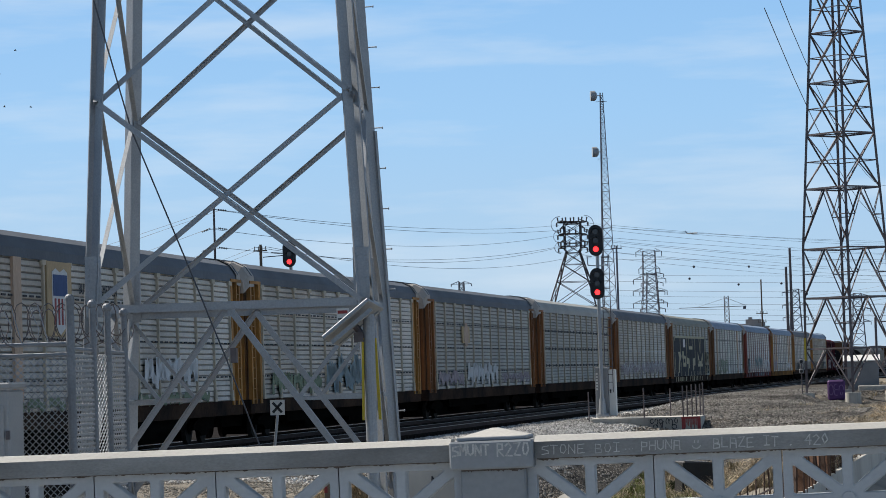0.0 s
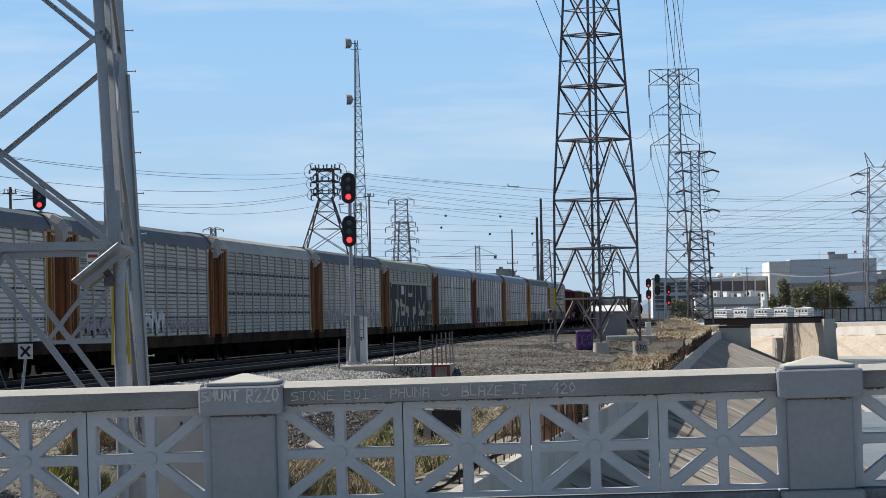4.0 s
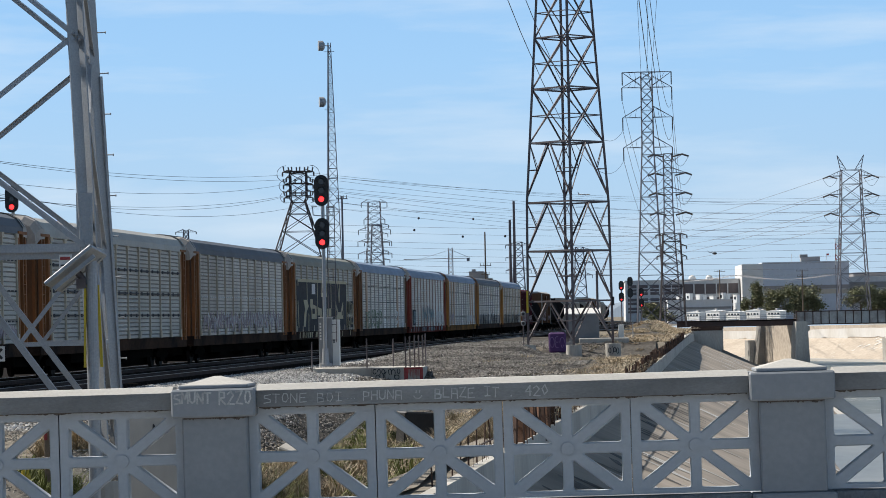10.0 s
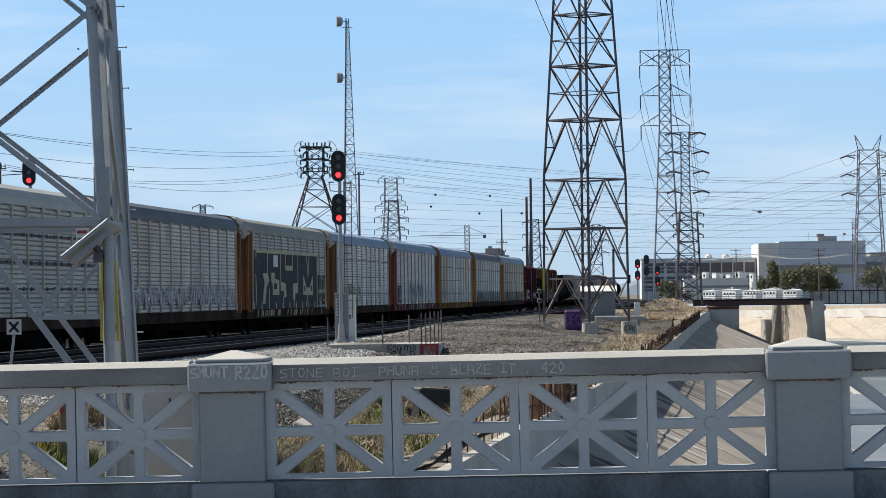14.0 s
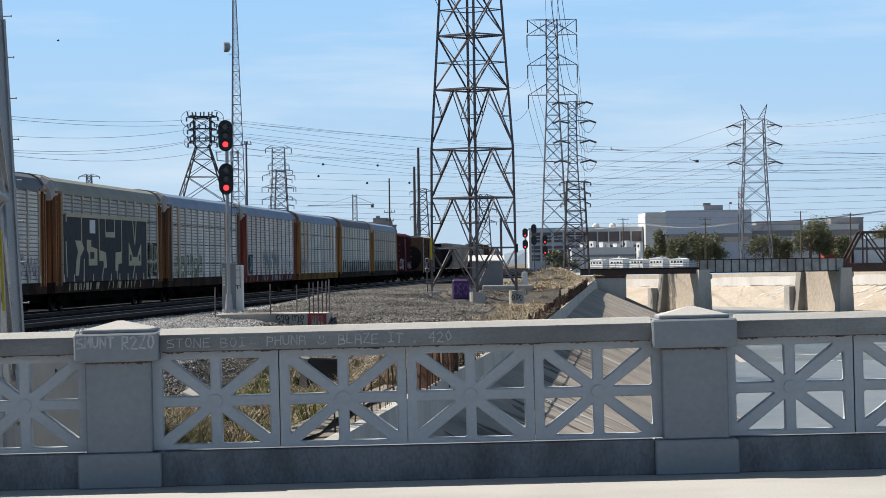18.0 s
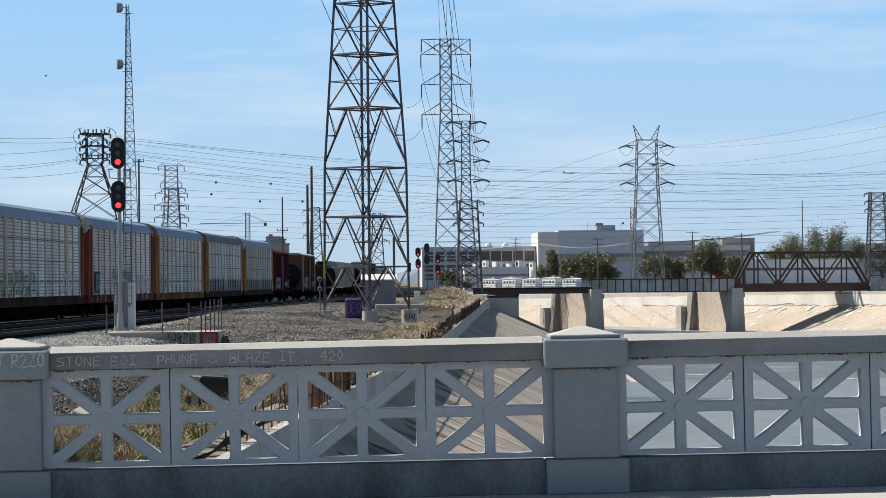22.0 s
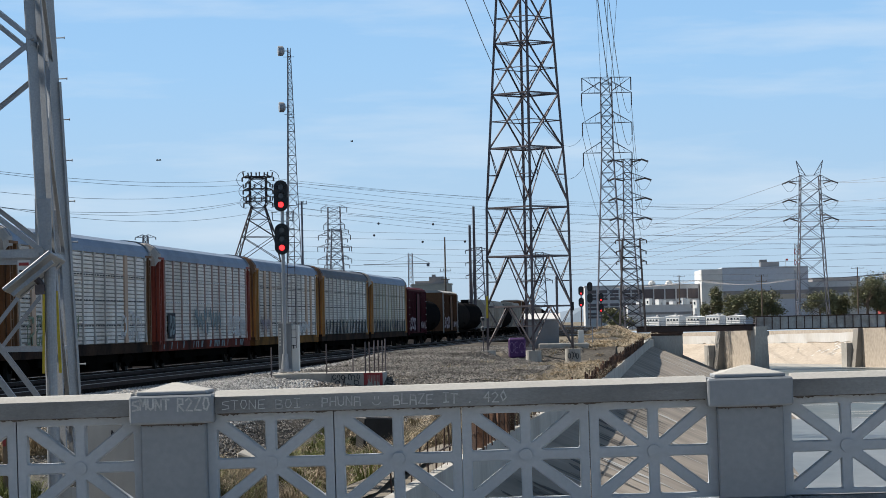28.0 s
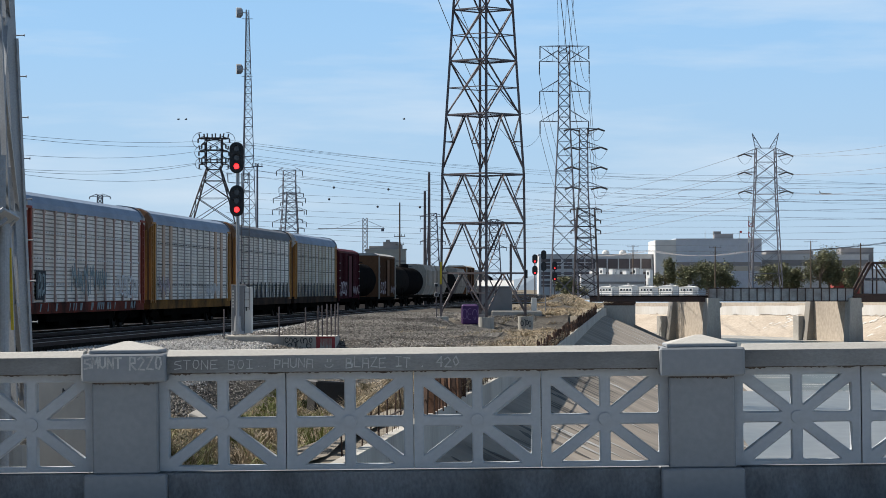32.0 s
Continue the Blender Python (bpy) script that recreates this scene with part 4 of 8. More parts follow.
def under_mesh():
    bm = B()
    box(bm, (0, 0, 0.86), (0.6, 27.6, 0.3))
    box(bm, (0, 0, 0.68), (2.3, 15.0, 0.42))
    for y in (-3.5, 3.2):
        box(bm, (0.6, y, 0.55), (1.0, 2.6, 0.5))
    # Added solid fill that hides the bright ground beyond the car
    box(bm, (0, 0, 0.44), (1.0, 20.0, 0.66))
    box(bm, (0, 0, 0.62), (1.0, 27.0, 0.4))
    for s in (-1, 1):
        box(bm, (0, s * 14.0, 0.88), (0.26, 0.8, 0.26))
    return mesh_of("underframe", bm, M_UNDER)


def truck_mesh():
    bm = B()
    for x in (-1, 1):
        prism(bm, [(-1.25, 0.44), (-1.25, 0.62), (-0.5, 0.82), (0.5, 0.82), (1.25, 0.62), (1.25, 0.44), (0.6, 0.42), (0.3, 0.25), (-0.3, 0.25), (-0.6, 0.42)], -0.07, 0.07)
        bmesh.ops.transform(bm, matrix=Matrix.Identity(4), verts=[])
    m = Matrix(((0, 1, 0, 0), (1, 0, 0, 0), (0, 0, 1, 0), (0, 0, 0, 1)))
    bmesh.ops.transform(bm, matrix=m, verts=bm.verts)
    half = len(bm.verts) // 2
    bm.verts.ensure_lookup_table()
    for i, v in enumerate(bm.verts):
        v.co.x += -1.02 if i < half else 1.02
    box(bm, (0, 0, 0.6), (2.0, 0.35, 0.3))
    return mesh_of("truck_frame", bm, M_UNDER)


def wheel_mesh():
    bm = B()
    rod(bm, (-0.07, 0, 0), (0.07, 0, 0), 0.42, 20)
    rod(bm, (0.05, 0, 0), (0.16, 0, 0), 0.13, 12)
    return mesh_of("wheel", bm, M_WHEEL)


def prism_foot(bm):
    """Flared gusset at the foot of a side post."""
    n0 = len(bm.verts)
    prism(bm, [(-0.13, 1.29), (0.13, 1.29), (0.06, 1.62), (-0.06, 1.62)], 0, 0.05)
    for v in list(bm.verts)[n0:]:
        v.co = Vector((HALF_W - 0.0 + v.co.y, v.co.x, v.co.z))


def wide_post_mesh():
    bm = B()
    box(bm, (HALF_W - 0.01, 0, 3.19), (0.08, 0.62, 3.80))
    return mesh_of("post", bm, SIDES["grey"])


def post_mesh():
    bm = B()
    box(bm, (HALF_W - 0.01, 0, 3.19), (0.075, 0.085, 3.80))
    box(bm, (HALF_W + 0.005, 0, 5.02), (0.08, 0.34, 0.13))
    prism_foot(bm)
    return mesh_of("post", bm, SIDES["grey"])


def seam_mesh(z, n=44):
    bm = B()
    for i in range(n):
        box(bm, (HALF_W - 0.012, -11.8 + 23.6 * i / (n - 1), z), (0.02, 0.30, 0.05))
    return mesh_of("seam", bm, M_TAG)


def line_mesh(z):
    bm = B()
    box(bm, (HALF_W - 0.014, 0, z), (0.03, 24.0, 0.07))
    for i in range(22):
        box(bm, (HALF_W - 0.006, -11.5 + i * 1.095, z), (0.03, 0.16, 0.13))
    return mesh_of("seam", bm, M_TAG)


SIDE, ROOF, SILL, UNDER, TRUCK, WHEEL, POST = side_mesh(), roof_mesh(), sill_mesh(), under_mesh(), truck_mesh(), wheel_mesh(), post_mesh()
END_A, END_B, DOOR_A, DOOR_B = end_zone_mesh(-1), end_zone_mesh(1), end_panel_mesh(-1), end_panel_mesh(1)
CAPS = [cap_mesh(-1), cap_mesh(1)]
SEAMS = [seam_mesh(z) for z in (2.05, 3.1, 4.15)]
WIDE_POST = wide_post_mesh()
LINES = [line_mesh(z) for z in (2.25, 3.15, 4.1)]
CARS = []


def running_gear(th, ys):
    for y in ys:
        tk = part("truck", TRUCK, None, th, at=Matrix.Translation((0, y, 0)))
        for wy in (-0.88, 0.88):
            for s in (-1, 1):
                part("wheel", WHEEL, None, tk, at=Matrix.Translation((s * 0.76, wy, 0.43)) @ Matrix.Rotation(0 if s > 0 else math.pi, 4, "Z"))


M_G_WHITE = mat("white_graffiti", (0.62, 0.62, 0.63), 0.7, var=0.15, scale=3)
M_G_BLUE = mat("blue_graffiti", (0.10, 0.19, 0.30), 0.7, var=0.25, scale=2)
M_G_SKY = mat("washed_blue_graffiti", (0.20, 0.27, 0.30), 0.7, var=0.3, scale=2)
M_G_BLACK = mat("black_graffiti", (0.050, 0.052, 0.058), 0.8, var=0.25, scale=3, spec=0.1)
M_G_SAND = mat("sand_graffiti_outline", (0.40, 0.36, 0.24), 0.7, var=0.15, scale=3)
M_G_PINK = mat("faded_pink_graffiti", (0.36, 0.30, 0.33), 0.7, var=0.2, scale=3)
M_G_GREEN = mat("dull_green_graffiti", (0.17, 0.22, 0.14), 0.7, var=0.2, scale=3)


def tag_letters(th, y0, y1, z0, z1, fill, n, seed, stroke=0.18, name="graffiti", x=HALF_W + 0.035, loops=False):
    """Painted angular strokes and closed outlines on the side of a car; they spell nothing."""
    r = random.Random(seed)
    bm = B()
    step = (y1 - y0) / n
    h = z1 - z0
    for i in range(n):
        c = y0 + (i + 0.5) * step
        if loops:
            a, b, t, d = step * r.uniform(0.28, 0.44), step * r.uniform(0.28, 0.44), h * r.uniform(0.75, 1.0), h * r.uniform(0.0, 0.2)
            m = h * r.uniform(0.35, 0.65)
            k = step * r.uniform(0.05, 0.2)
            pts = [(-a, d), (-a, m), (-a + k, m), (-a + k, t), (k, t), (k, m + 0.1), (b, t), (b, m * 0.6), (b - k, m * 0.6), (b - k, d), (k * 0.5, d), (k * 0.5, m * 0.5), (-k, m * 0.5), (-k, d), (-a, d)]
        else:
            pts = [(-0.4 * step, h * r.uniform(0, .3)), (-0.3 * step, h * r.uniform(.7, 1)), (-0.05 * step, h * r.uniform(.2, .6)), (0.1 * step, h * r.uniform(.7, 1)), (0.3 * step, h * r.uniform(0, .3)), (0.42 * step, h * r.uniform(.4, 1))]
        for a, b in zip(pts, pts[1:]):
            if (Vector(a) - Vector(b)).length > 0.02:
                beam(bm, (x, c + a[0], z0 + a[1]), (x, c + b[0], z0 + b[1]), 0.012, stroke)
    ob = part(name, bm, fill, th)
    ob["kind"] = "stuff"
    return ob


def autorack(side, end, roof, post_col=None, label="", pale_seam=False):
    th = thing("autorack_car", Matrix.Identity(4), label, "freight car", "cars of the freight train")
    for flip in (0, 1):
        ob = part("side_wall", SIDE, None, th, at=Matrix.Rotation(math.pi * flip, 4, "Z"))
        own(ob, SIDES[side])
    own(part("roof", ROOF, None, th), ROOFS[roof])
    for posts, door in ((END_A, DOOR_A), (END_B, DOOR_B)):
        own(part("end_frame", posts, None, th), ENDS[end])
        # Darker brown on the recessed doors stands in for shade behind the posts
        own(part("end_door", door, None, th), ENDS["red"] if end == "red" else ENDS["brown"])
    own(part("sill", SILL, None, th), M_SILL_R if end == "red" else M_SILL_O if side == "pale" and end == "orange" and post_col else M_SILL)
    for cap in CAPS:
        own(part("roof_end", cap, None, th, "sheet-metal roof end"), ENDS["brown"] if side == "pale" and end == "orange" else M_CAP)
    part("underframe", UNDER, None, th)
    for i in range(12):
        ob = part("post", WIDE_POST if post_col and i in post_col else POST, None, th, at=Matrix.Translation((0, -11.9 + i * 23.8 / 11, 0)))
        own(ob, M_TAN if post_col and i in post_col else (M_POST_R if end == "red" else M_POST if side != "pale" else M_POST_P))
    for sm_ in (LINES if side == "dark" and roof == "pale" else SEAMS):
        ob = part("perforated_seam", sm_, None, th)
        ob["kind"] = "stuff"
        if roof == "slate" and side == "grey" and pale_seam or end == "red":
            own(ob, M_G_WHITE)
    running_gear(th, (-9.9, 9.9))
    return th


SPECS = [  # first car stands nearest the camera
    ("grey", "orange", "slate", None, "galvanised autorack car with ochre ends and a slate roof"),
    ("grey", "orange", "slate", (0, 1), "galvanised autorack car with a blue shield plate and white graffiti"),
    ("grey", "orange", "slate", None, "galvanised autorack car with faded blue graffiti"),
    ("dark", "rust", "slate", None, "dingy galvanised autorack car with a square yellow emblem and white graffiti"),
    ("dark", "rust", "pale", None, "dull grey autorack car with a pale roof"),
    ("grey", "rust", "slate", None, "grey autorack car with pale graffiti along the bottom", True),
    ("dark", "rust", "olive", None, "autorack car covered by huge black graffiti letters"),
    ("pale", "brown", "blue", (1, 9), "bright autorack car with tan posts and a blue-grey roof"),
    ("pale", "red", "blue", None, "bright autorack car with red oxide ends and a blue-grey roof"),
    ("pale", "orange", "blue", (1, 2, 9, 10), "bright autorack car with tan posts and ochre ends"),
    ("pale", "orange", "slate", None, "pale autorack car with a slate roof and dark streaks below"),
    ("grey", "orange", "blue", None, "grey autorack car with a blue-grey roof"),
]
for sp in SPECS:
    CARS.append((autorack(*sp), CAR_LEN))


def emblem(th, y, z, w, h, m1, m2, shield):
    bm = B()
    box(bm, (HALF_W + 0.03, y, z), (0.05, w, h))
    pl = part("emblem_plate", bm, m1, th)
    bm = B()
    swap = Matrix(((0, 1, 0, 0), (1, 0, 0, 0), (0, 0, 1, 0), (0, 0, 0, 1)))
    if shield:
        def plate(pts, off, m, name, up):
            b = B()
            prism(b, [(p * w * 0.86, q * h * 0.84) for p, q in pts], off, off + 0.008)
            bmesh.ops.transform(b, matrix=Matrix.Translation((HALF_W + 0.06, y, z - h * 0.06)) @ swap, verts=b.verts)
            return part(name, b, m, up)
        sh = plate([(-0.36, 0.50), (-0.2, 0.56), (0, 0.50), (0.2, 0.56), (0.36, 0.50), (0.36, 0.0), (0.28, -0.36), (0, -0.5), (-0.28, -0.36), (-0.36, 0.0)], 0, M_G_WHITE, "emblem", pl)
        plate([(-0.33, 0.46), (0.33, 0.46), (0.33, 0.12), (-0.33, 0.12)], 0.012, M_SHIELD, "emblem_band", sh)
        for k in range(4):
            x = -0.27 + k * 0.16
            plate([(x, 0.08), (x + 0.07, 0.08), (x + 0.07, -0.34), (x, -0.34)], 0.012, M_REDTAG, "emblem_stripe", sh)
        bm.free()
        return
    else:
        rod(bm, (HALF_W + 0.055, y, z), (HALF_W + 0.07, y, z), w * 0.32, 16)
    part("emblem", bm, m2, pl)


c = [x[0] for x in CARS]
emblem(c[1], -6.4, 4.12, 2.1, 1.9, M_CREAM, M_G_BLUE, True)
tx = bpy.data.curves.new("lettering", "FONT")
tx.body, tx.size, tx.extrude = "BUILDING AMERICA", 0.40, 0.004
tx.materials.append(M_TAG)
part("lettering", tx, None, c[1], "black slogan lettering", at=Matrix(((0, 0, 1, HALF_W + 0.045), (1, 0, 0, -4.7), (0, 1, 0, 4.30), (0, 0, 0, 1))))
tag_letters(c[1], 1.5, 7.5, 1.75, 2.7, M_G_WHITE, 5, 3, 0.3)
tag_letters(c[1], -11, 9, 1.32, 1.6, M_G_GREEN, 12, 13, 0.2)
tag_letters(c[2], -3.3, 4.0, 1.4, 2.75, M_G_SKY, 4, 4, 0.55)
tag_letters(c[2], -11, -4, 1.4, 2.2, M_G_GREEN, 5, 14, 0.25)
emblem(c[3], -5.3, 3.7, 1.7, 0.75, M_CREAM, M_TAN, False)
tag_letters(c[3], -5, 2.5, 1.4, 2.45, M_G_WHITE, 6, 6, 0.28)
tag_letters(c[3], -11.6, -6, 1.4, 2.1, M_G_PINK, 6, 61, 0.2)
tag_letters(c[3], 3.5, 11.6, 1.4, 2.0, M_G_PINK, 9, 62, 0.1)
tag_letters(c[5], -11.5, 11.5, 1.4, 2.5, M_G_PINK, 14, 7, 0.16)
tag_letters(c[5], -10.5, 10.5, 1.5, 2.4, M_G_WHITE, 12, 17, 0.08)
def paint(name, th, shapes, lines, m, w, off, label=""):
    """Flat painted patches (outlines of y, z) and strokes on the side of a car."""
    bm = B()
    for pts in shapes:
        n0 = len(bm.verts)
        prism(bm, pts, 0, 0.012)
        for v in list(bm.verts)[n0:]:
            v.co = Vector((HALF_W + off + v.co.y, v.co.x, v.co.z))
    for line in lines:
        for a, b in zip(line, line[1:]):
            beam(bm, (HALF_W + off + 0.006, *a), (HALF_W + off + 0.006, *b), 0.012, w)
    ob = part(name, bm, m, th, label)
    ob["kind"] = "stuff"
    return ob


def rect(y0, y1, z0, z1):
    return [(y0, z0), (y1, z0), (y1, z1), (y0, z1)]


paint("graffiti_ground", c[6], [rect(-11.9, 8.45, 1.30, 4.2), rect(9.3, 10.0, 2.3, 3.1), rect(10.8, 11.6, 2.3, 3.1), rect(10.0, 10.8, 2.55, 2.85), rect(9.3, 10.0, 1.45, 2.05), rect(10.7, 11.4, 1.45, 2.05)], [], M_G_BLACK, 0.2, 0.03, "huge black letters")
paint("graffiti_outline", c[6],
      [[(-9.5, 3.1), (-8.1, 3.1), (-7.5, 2.75), (-8.4, 2.4), (-8.8, 1.56), (-9.5, 1.56), (-9.3, 2.2), (-8.9, 2.6)],
       [(-6.9, 3.15), (-5.9, 3.15), (-5.9, 2.85), (-4.5, 2.75), (-4.5, 2.0), (-6.5, 2.0), (-6.5, 2.5), (-6.9, 2.7)],
       [(-4.0, 2.7), (-2.4, 2.6), (-2.2, 1.9), (-3.0, 1.85), (-3.0, 2.2), (-4.0, 2.2)],
       [(0.0, 2.6), (1.6, 2.65), (1.6, 2.1), (0.7, 2.05), (0.6, 1.75), (-0.1, 1.75)],
       rect(-2.45, -0.1, 3.3, 3.55),
       [(3.5, 3.1), (4.1, 2.75), (4.6, 2.4), (5.8, 2.4), (6.3, 2.75), (6.9, 3.05), (6.85, 1.98), (3.45, 1.98)]],
      [[(-11.4, 3.9), (-11.4, 4.2), (8.5, 4.25), (8.5, 1.4)], [(-4.0, 4.2), (-4.0, 2.6)], [(-2.4, 4.2), (-2.4, 3.45)], [(-0.15, 4.2), (-0.15, 3.45)], [(1.65, 4.2), (1.65, 2.6)], [(-8.05, 4.15), (-8.05, 3.05)],
       [(-7.5, 2.3), (-7.6, 1.5)], [(-3.0, 1.9), (-3.4, 1.35)], [(0.3, 1.8), (0.5, 1.35)], [(4.6, 4.2), (5.15, 3.0), (5.6, 4.2)], [(5.1, 2.0), (4.5, 1.35)], [(-11.5, 3.05), (-11.3, 1.5)]], M_G_SAND, 0.17, 0.046, "sand-coloured letter outlines")
paint("graffiti_counter", c[6], [rect(-6.15, -5.3, 2.3, 2.6), rect(-2.15, -0.4, 3.6, 4.1), rect(3.75, 4.1, 2.2, 2.5), rect(6.2, 6.5, 2.2, 2.5)], [], M_G_BLACK, 0.1, 0.062)
paint("data_plate", c[6], [rect(-6.2, -4.9, 3.45, 4.05)], [], M_G_WHITE, 0.1, 0.046, "pale stencilled data panel")
tag_letters(c[6], 9.1, 11.6, 1.4, 3.1, M_G_SAND, 2, 11, 0.06, x=HALF_W + 0.055, loops=True)
paint("graffiti", c[8], [rect(-11.4, -9.6, 1.4, 2.6)], [], M_G_BLACK, 0.1, 0.03, "black block letters")
tag_letters(c[8], -11.2, -9.7, 1.5, 2.5, M_G_SKY, 2, 33, 0.12, x=HALF_W + 0.05, loops=True)
tag_letters(c[8], -4.5, 3.5, 1.5, 3.0, M_G_SKY, 6, 34, 0.12)
tag_letters(c[8], 5.5, 11.4, 1.4, 2.5, M_G_WHITE, 4, 35, 0.13, loops=True)
rk = random.Random(36)
for k, m in ((6, M_G_SAND), (8, M_G_SKY)):
    marks = []
    for i in range(26):
        y = rk.uniform(-12.5, 12)
        marks.append([(y, 0.92), (y + rk.uniform(0.05, 0.25), 0.92), (y + rk.uniform(0.2, 0.5), 1.24), (y + rk.uniform(0.05, 0.2), 1.24)])
    paint("sill_paint", c[k], marks, [], m, 0.1, -0.038, "faded paint drips on the sill")
tag_letters(c[7], 6.0, 11.0, 1.35, 2.7, M_G_WHITE, 3, 41, 0.12, loops=True)
tag_letters(c[7], -11.0, -2.0, 1.35, 2.6, M_G_GREEN, 6, 42, 0.1, loops=True)
for k, seed in ((9, 25),):
    tag_letters(c[k], -11.5, -8, 1.4, 2.5, M_G_PINK, 3, seed, 0.14)
    tag_letters(c[k], 4, 9, 1.4, 2.2, M_G_WHITE, 5, seed + 5, 0.1)
for k in (10, 11):
    bm = B()
    for i in range(13):
        y = -11.4 + i * 1.85
        prism(bm, [(-0.42, 1.3), (0.42, 1.3), (0.18, 2.25), (-0.18, 2.25)], 0, 0.012)
        for v in list(bm.verts)[-8:]:
            v.co = Vector((HALF_W + 0.03 + v.co.y, y + v.co.x, v.co.z))
    part("dark_streaks", bm, M_G_BLACK, c[k])["kind"] = "stuff"


def boxcar(L, m, label, h=4.6):
    th = thing("boxcar", Matrix.Identity(4), label, "freight car", "cars of the freight train")
    bm = B(); box(bm, (0, 0, 1.1 + (h - 1.1) / 2), (2.9, L - 1.2, h - 1.1)); part("body", bm, m, th)
    bm = B(); prism(bm, [(-1.5, h), (1.5, h), (1.0, h + 0.22), (-1.0, h + 0.22)], -(L - 1.1) / 2, (L - 1.1) / 2); part("roof", bm, ROOFS["pale"] if m is M_OCHRE else m, th)
    for k in (-1, 1):
        bm = B(); box(bm, (1.5, k * (L - 1.4) / 2, 2.85), (0.1, 0.14, h - 1.0)); part("ladder", bm, ROOFS["pale"] if m is M_OCHRE else m, th)
    for i in range(int(L)):
        y = -(L - 1.6) / 2 + i * (L - 1.6) / int(L)
        bm = B(); box(bm, (1.48, y, 2.9), (0.08, 0.12, h - 1.2)); part("rib", bm, m, th)
    bm = B(); box(bm, (1.5, 0.3, 2.85), (0.1, 3.0, h - 1.5)); part("door", bm, m, th)
    bm = B(); box(bm, (0, 0, 0.9), (2.6, L - 1.0, 0.3)); part("underframe", bm, M_UNDER, th)
    for y in (1.9, -1.2):
        bm = B(); box(bm, (1.56, y, 2.85), (0.06, 0.14, h - 1.5)); part("door_post", bm, M_UNDER, th, "dark door seam")
    tag_letters(th, -L / 2 + 1.4, -2.0, 1.3, 2.5, M_G_PINK, 3, int(L * 7 + h * 10), 0.16, x=1.57, loops=True)
    tag_letters(th, 2.6, L / 2 - 1.4, 1.3, 2.1, M_G_PINK, 3, int(L * 9 + h * 10), 0.09, x=1.57)
    for z in (1.5, 2.1, 2.7, 3.3, 3.9):
        for y in (1 - L / 2, L / 2 - 1):
            bm = B(); box(bm, (1.57, y, z), (0.05, 0.6, 0.05)); part("grab_iron", bm, ROOFS["pale"], th)
    running_gear(th, (-L / 2 + 3, L / 2 - 3))
    return th


def tank(L, m, label):
    th = thing("tank_car", Matrix.Identity(4), label, "tank car", "cars of the freight train")
    bm = B(); bmesh.ops.create_uvsphere(bm, u_segments=24, v_segments=12, radius=1.0)
    for v in bm.verts:
        v.co = Vector((v.co.x * 1.5, v.co.y * 1.0 + (1 if v.co.y > 0 else -1) * (L / 2 - 2.0), 2.62 + v.co.z * 1.5))
    part("tank", bm, m, th, smooth=True)
    bm = B(); rod(bm, (0, 0, 3.9), (0, 0, 4.5), 0.45, 14); box(bm, (0, 0, 4.2), (1.6, 2.2, 0.06)); part("dome", bm, m, th)
    for y in (-L / 2 + 2.6, -1.8, 1.8, L / 2 - 2.6):
        bm = B(); bmesh.ops.create_cone(bm, segments=24, radius1=1.525, radius2=1.525, depth=0.12, matrix=Matrix.Translation((0, y, 2.62)) @ Matrix.Rotation(math.pi / 2, 4, "X")); part("band", bm, M_UNDER, th)
    bm = B(); box(bm, (0, 0, 1.0), (2.4, L - 1.2, 0.2)); part("underframe", bm, M_UNDER, th)
    for s in (-1, 1):
        bm = B()
        box(bm, (s * 1.35, 0, 1.9), (0.04, 2.5, 0.04)); box(bm, (s * 1.35, 1.2, 1.4), (0.04, 0.04, 1.0)); box(bm, (s * 1.35, -1.2, 1.4), (0.04, 0.04, 1.0))
        part("hand_rail", bm, M_UNDER, th)
    running_gear(th, (-L / 2 + 3, L / 2 - 3))
    return th


def hopper(L, m, label):
    th = thing("hopper_car", Matrix.Identity(4), label, "hopper car", "cars of the freight train")
    bm = B(); prism(bm, [(-1.1, 1.2), (1.1, 1.2), (1.5, 2.2), (1.5, 3.9), (1.15, 4.5), (-1.15, 4.5), (-1.5, 3.9), (-1.5, 2.2)], -(L - 2.6) / 2, (L - 2.6) / 2); part("body", bm, m, th)
    bm = B(); box(bm, (0, 0, 4.55), (1.0, L - 3, 0.12)); part("hatch", bm, m, th)
    for i in range(9):
        bm = B(); box(bm, (1.5, -(L - 3) / 2 + i * (L - 3) / 8, 3.0), (0.09, 0.1, 1.8)); part("rib", bm, m, th)
    bm = B(); box(bm, (0, 0, 1.0), (2.6, L - 1.2, 0.22)); part("underframe", bm, M_UNDER, th)
    running_gear(th, (-L / 2 + 2.6, L / 2 - 2.6))
    return th


def dark_paint(name, c, **k):
    return mat(name, c, 0.7, 0.0, var=0.2, scale=0.5, fine=12, stretch=(1, 1, 0.5), bump=0.05, spec=0.04, **k)


M_OXBOX = dark_paint("dark_red_boxcar", (0.080, 0.019, 0.027), stain=(0.045, 0.014, 0.018), amount=0.7)
M_TANKB = mat("black_tank_paint", (0.012, 0.012, 0.013), 0.85, var=0.2, scale=0.5, fine=12, stain=(0.018, 0.016, 0.015), amount=0.4, bump=0.0, spec=0.0)
M_OCHRE = dark_paint("brown_ochre_boxcar", (0.13, 0.066, 0.036), stain=(0.075, 0.045, 0.03), amount=0.7)
M_TANKG = mat("dirty_black_tank_paint", (0.022, 0.021, 0.021), 0.9, var=0.25, scale=0.5, fine=12, stain=(0.03, 0.027, 0.024), amount=0.5, bump=0.0, spec=0.0)
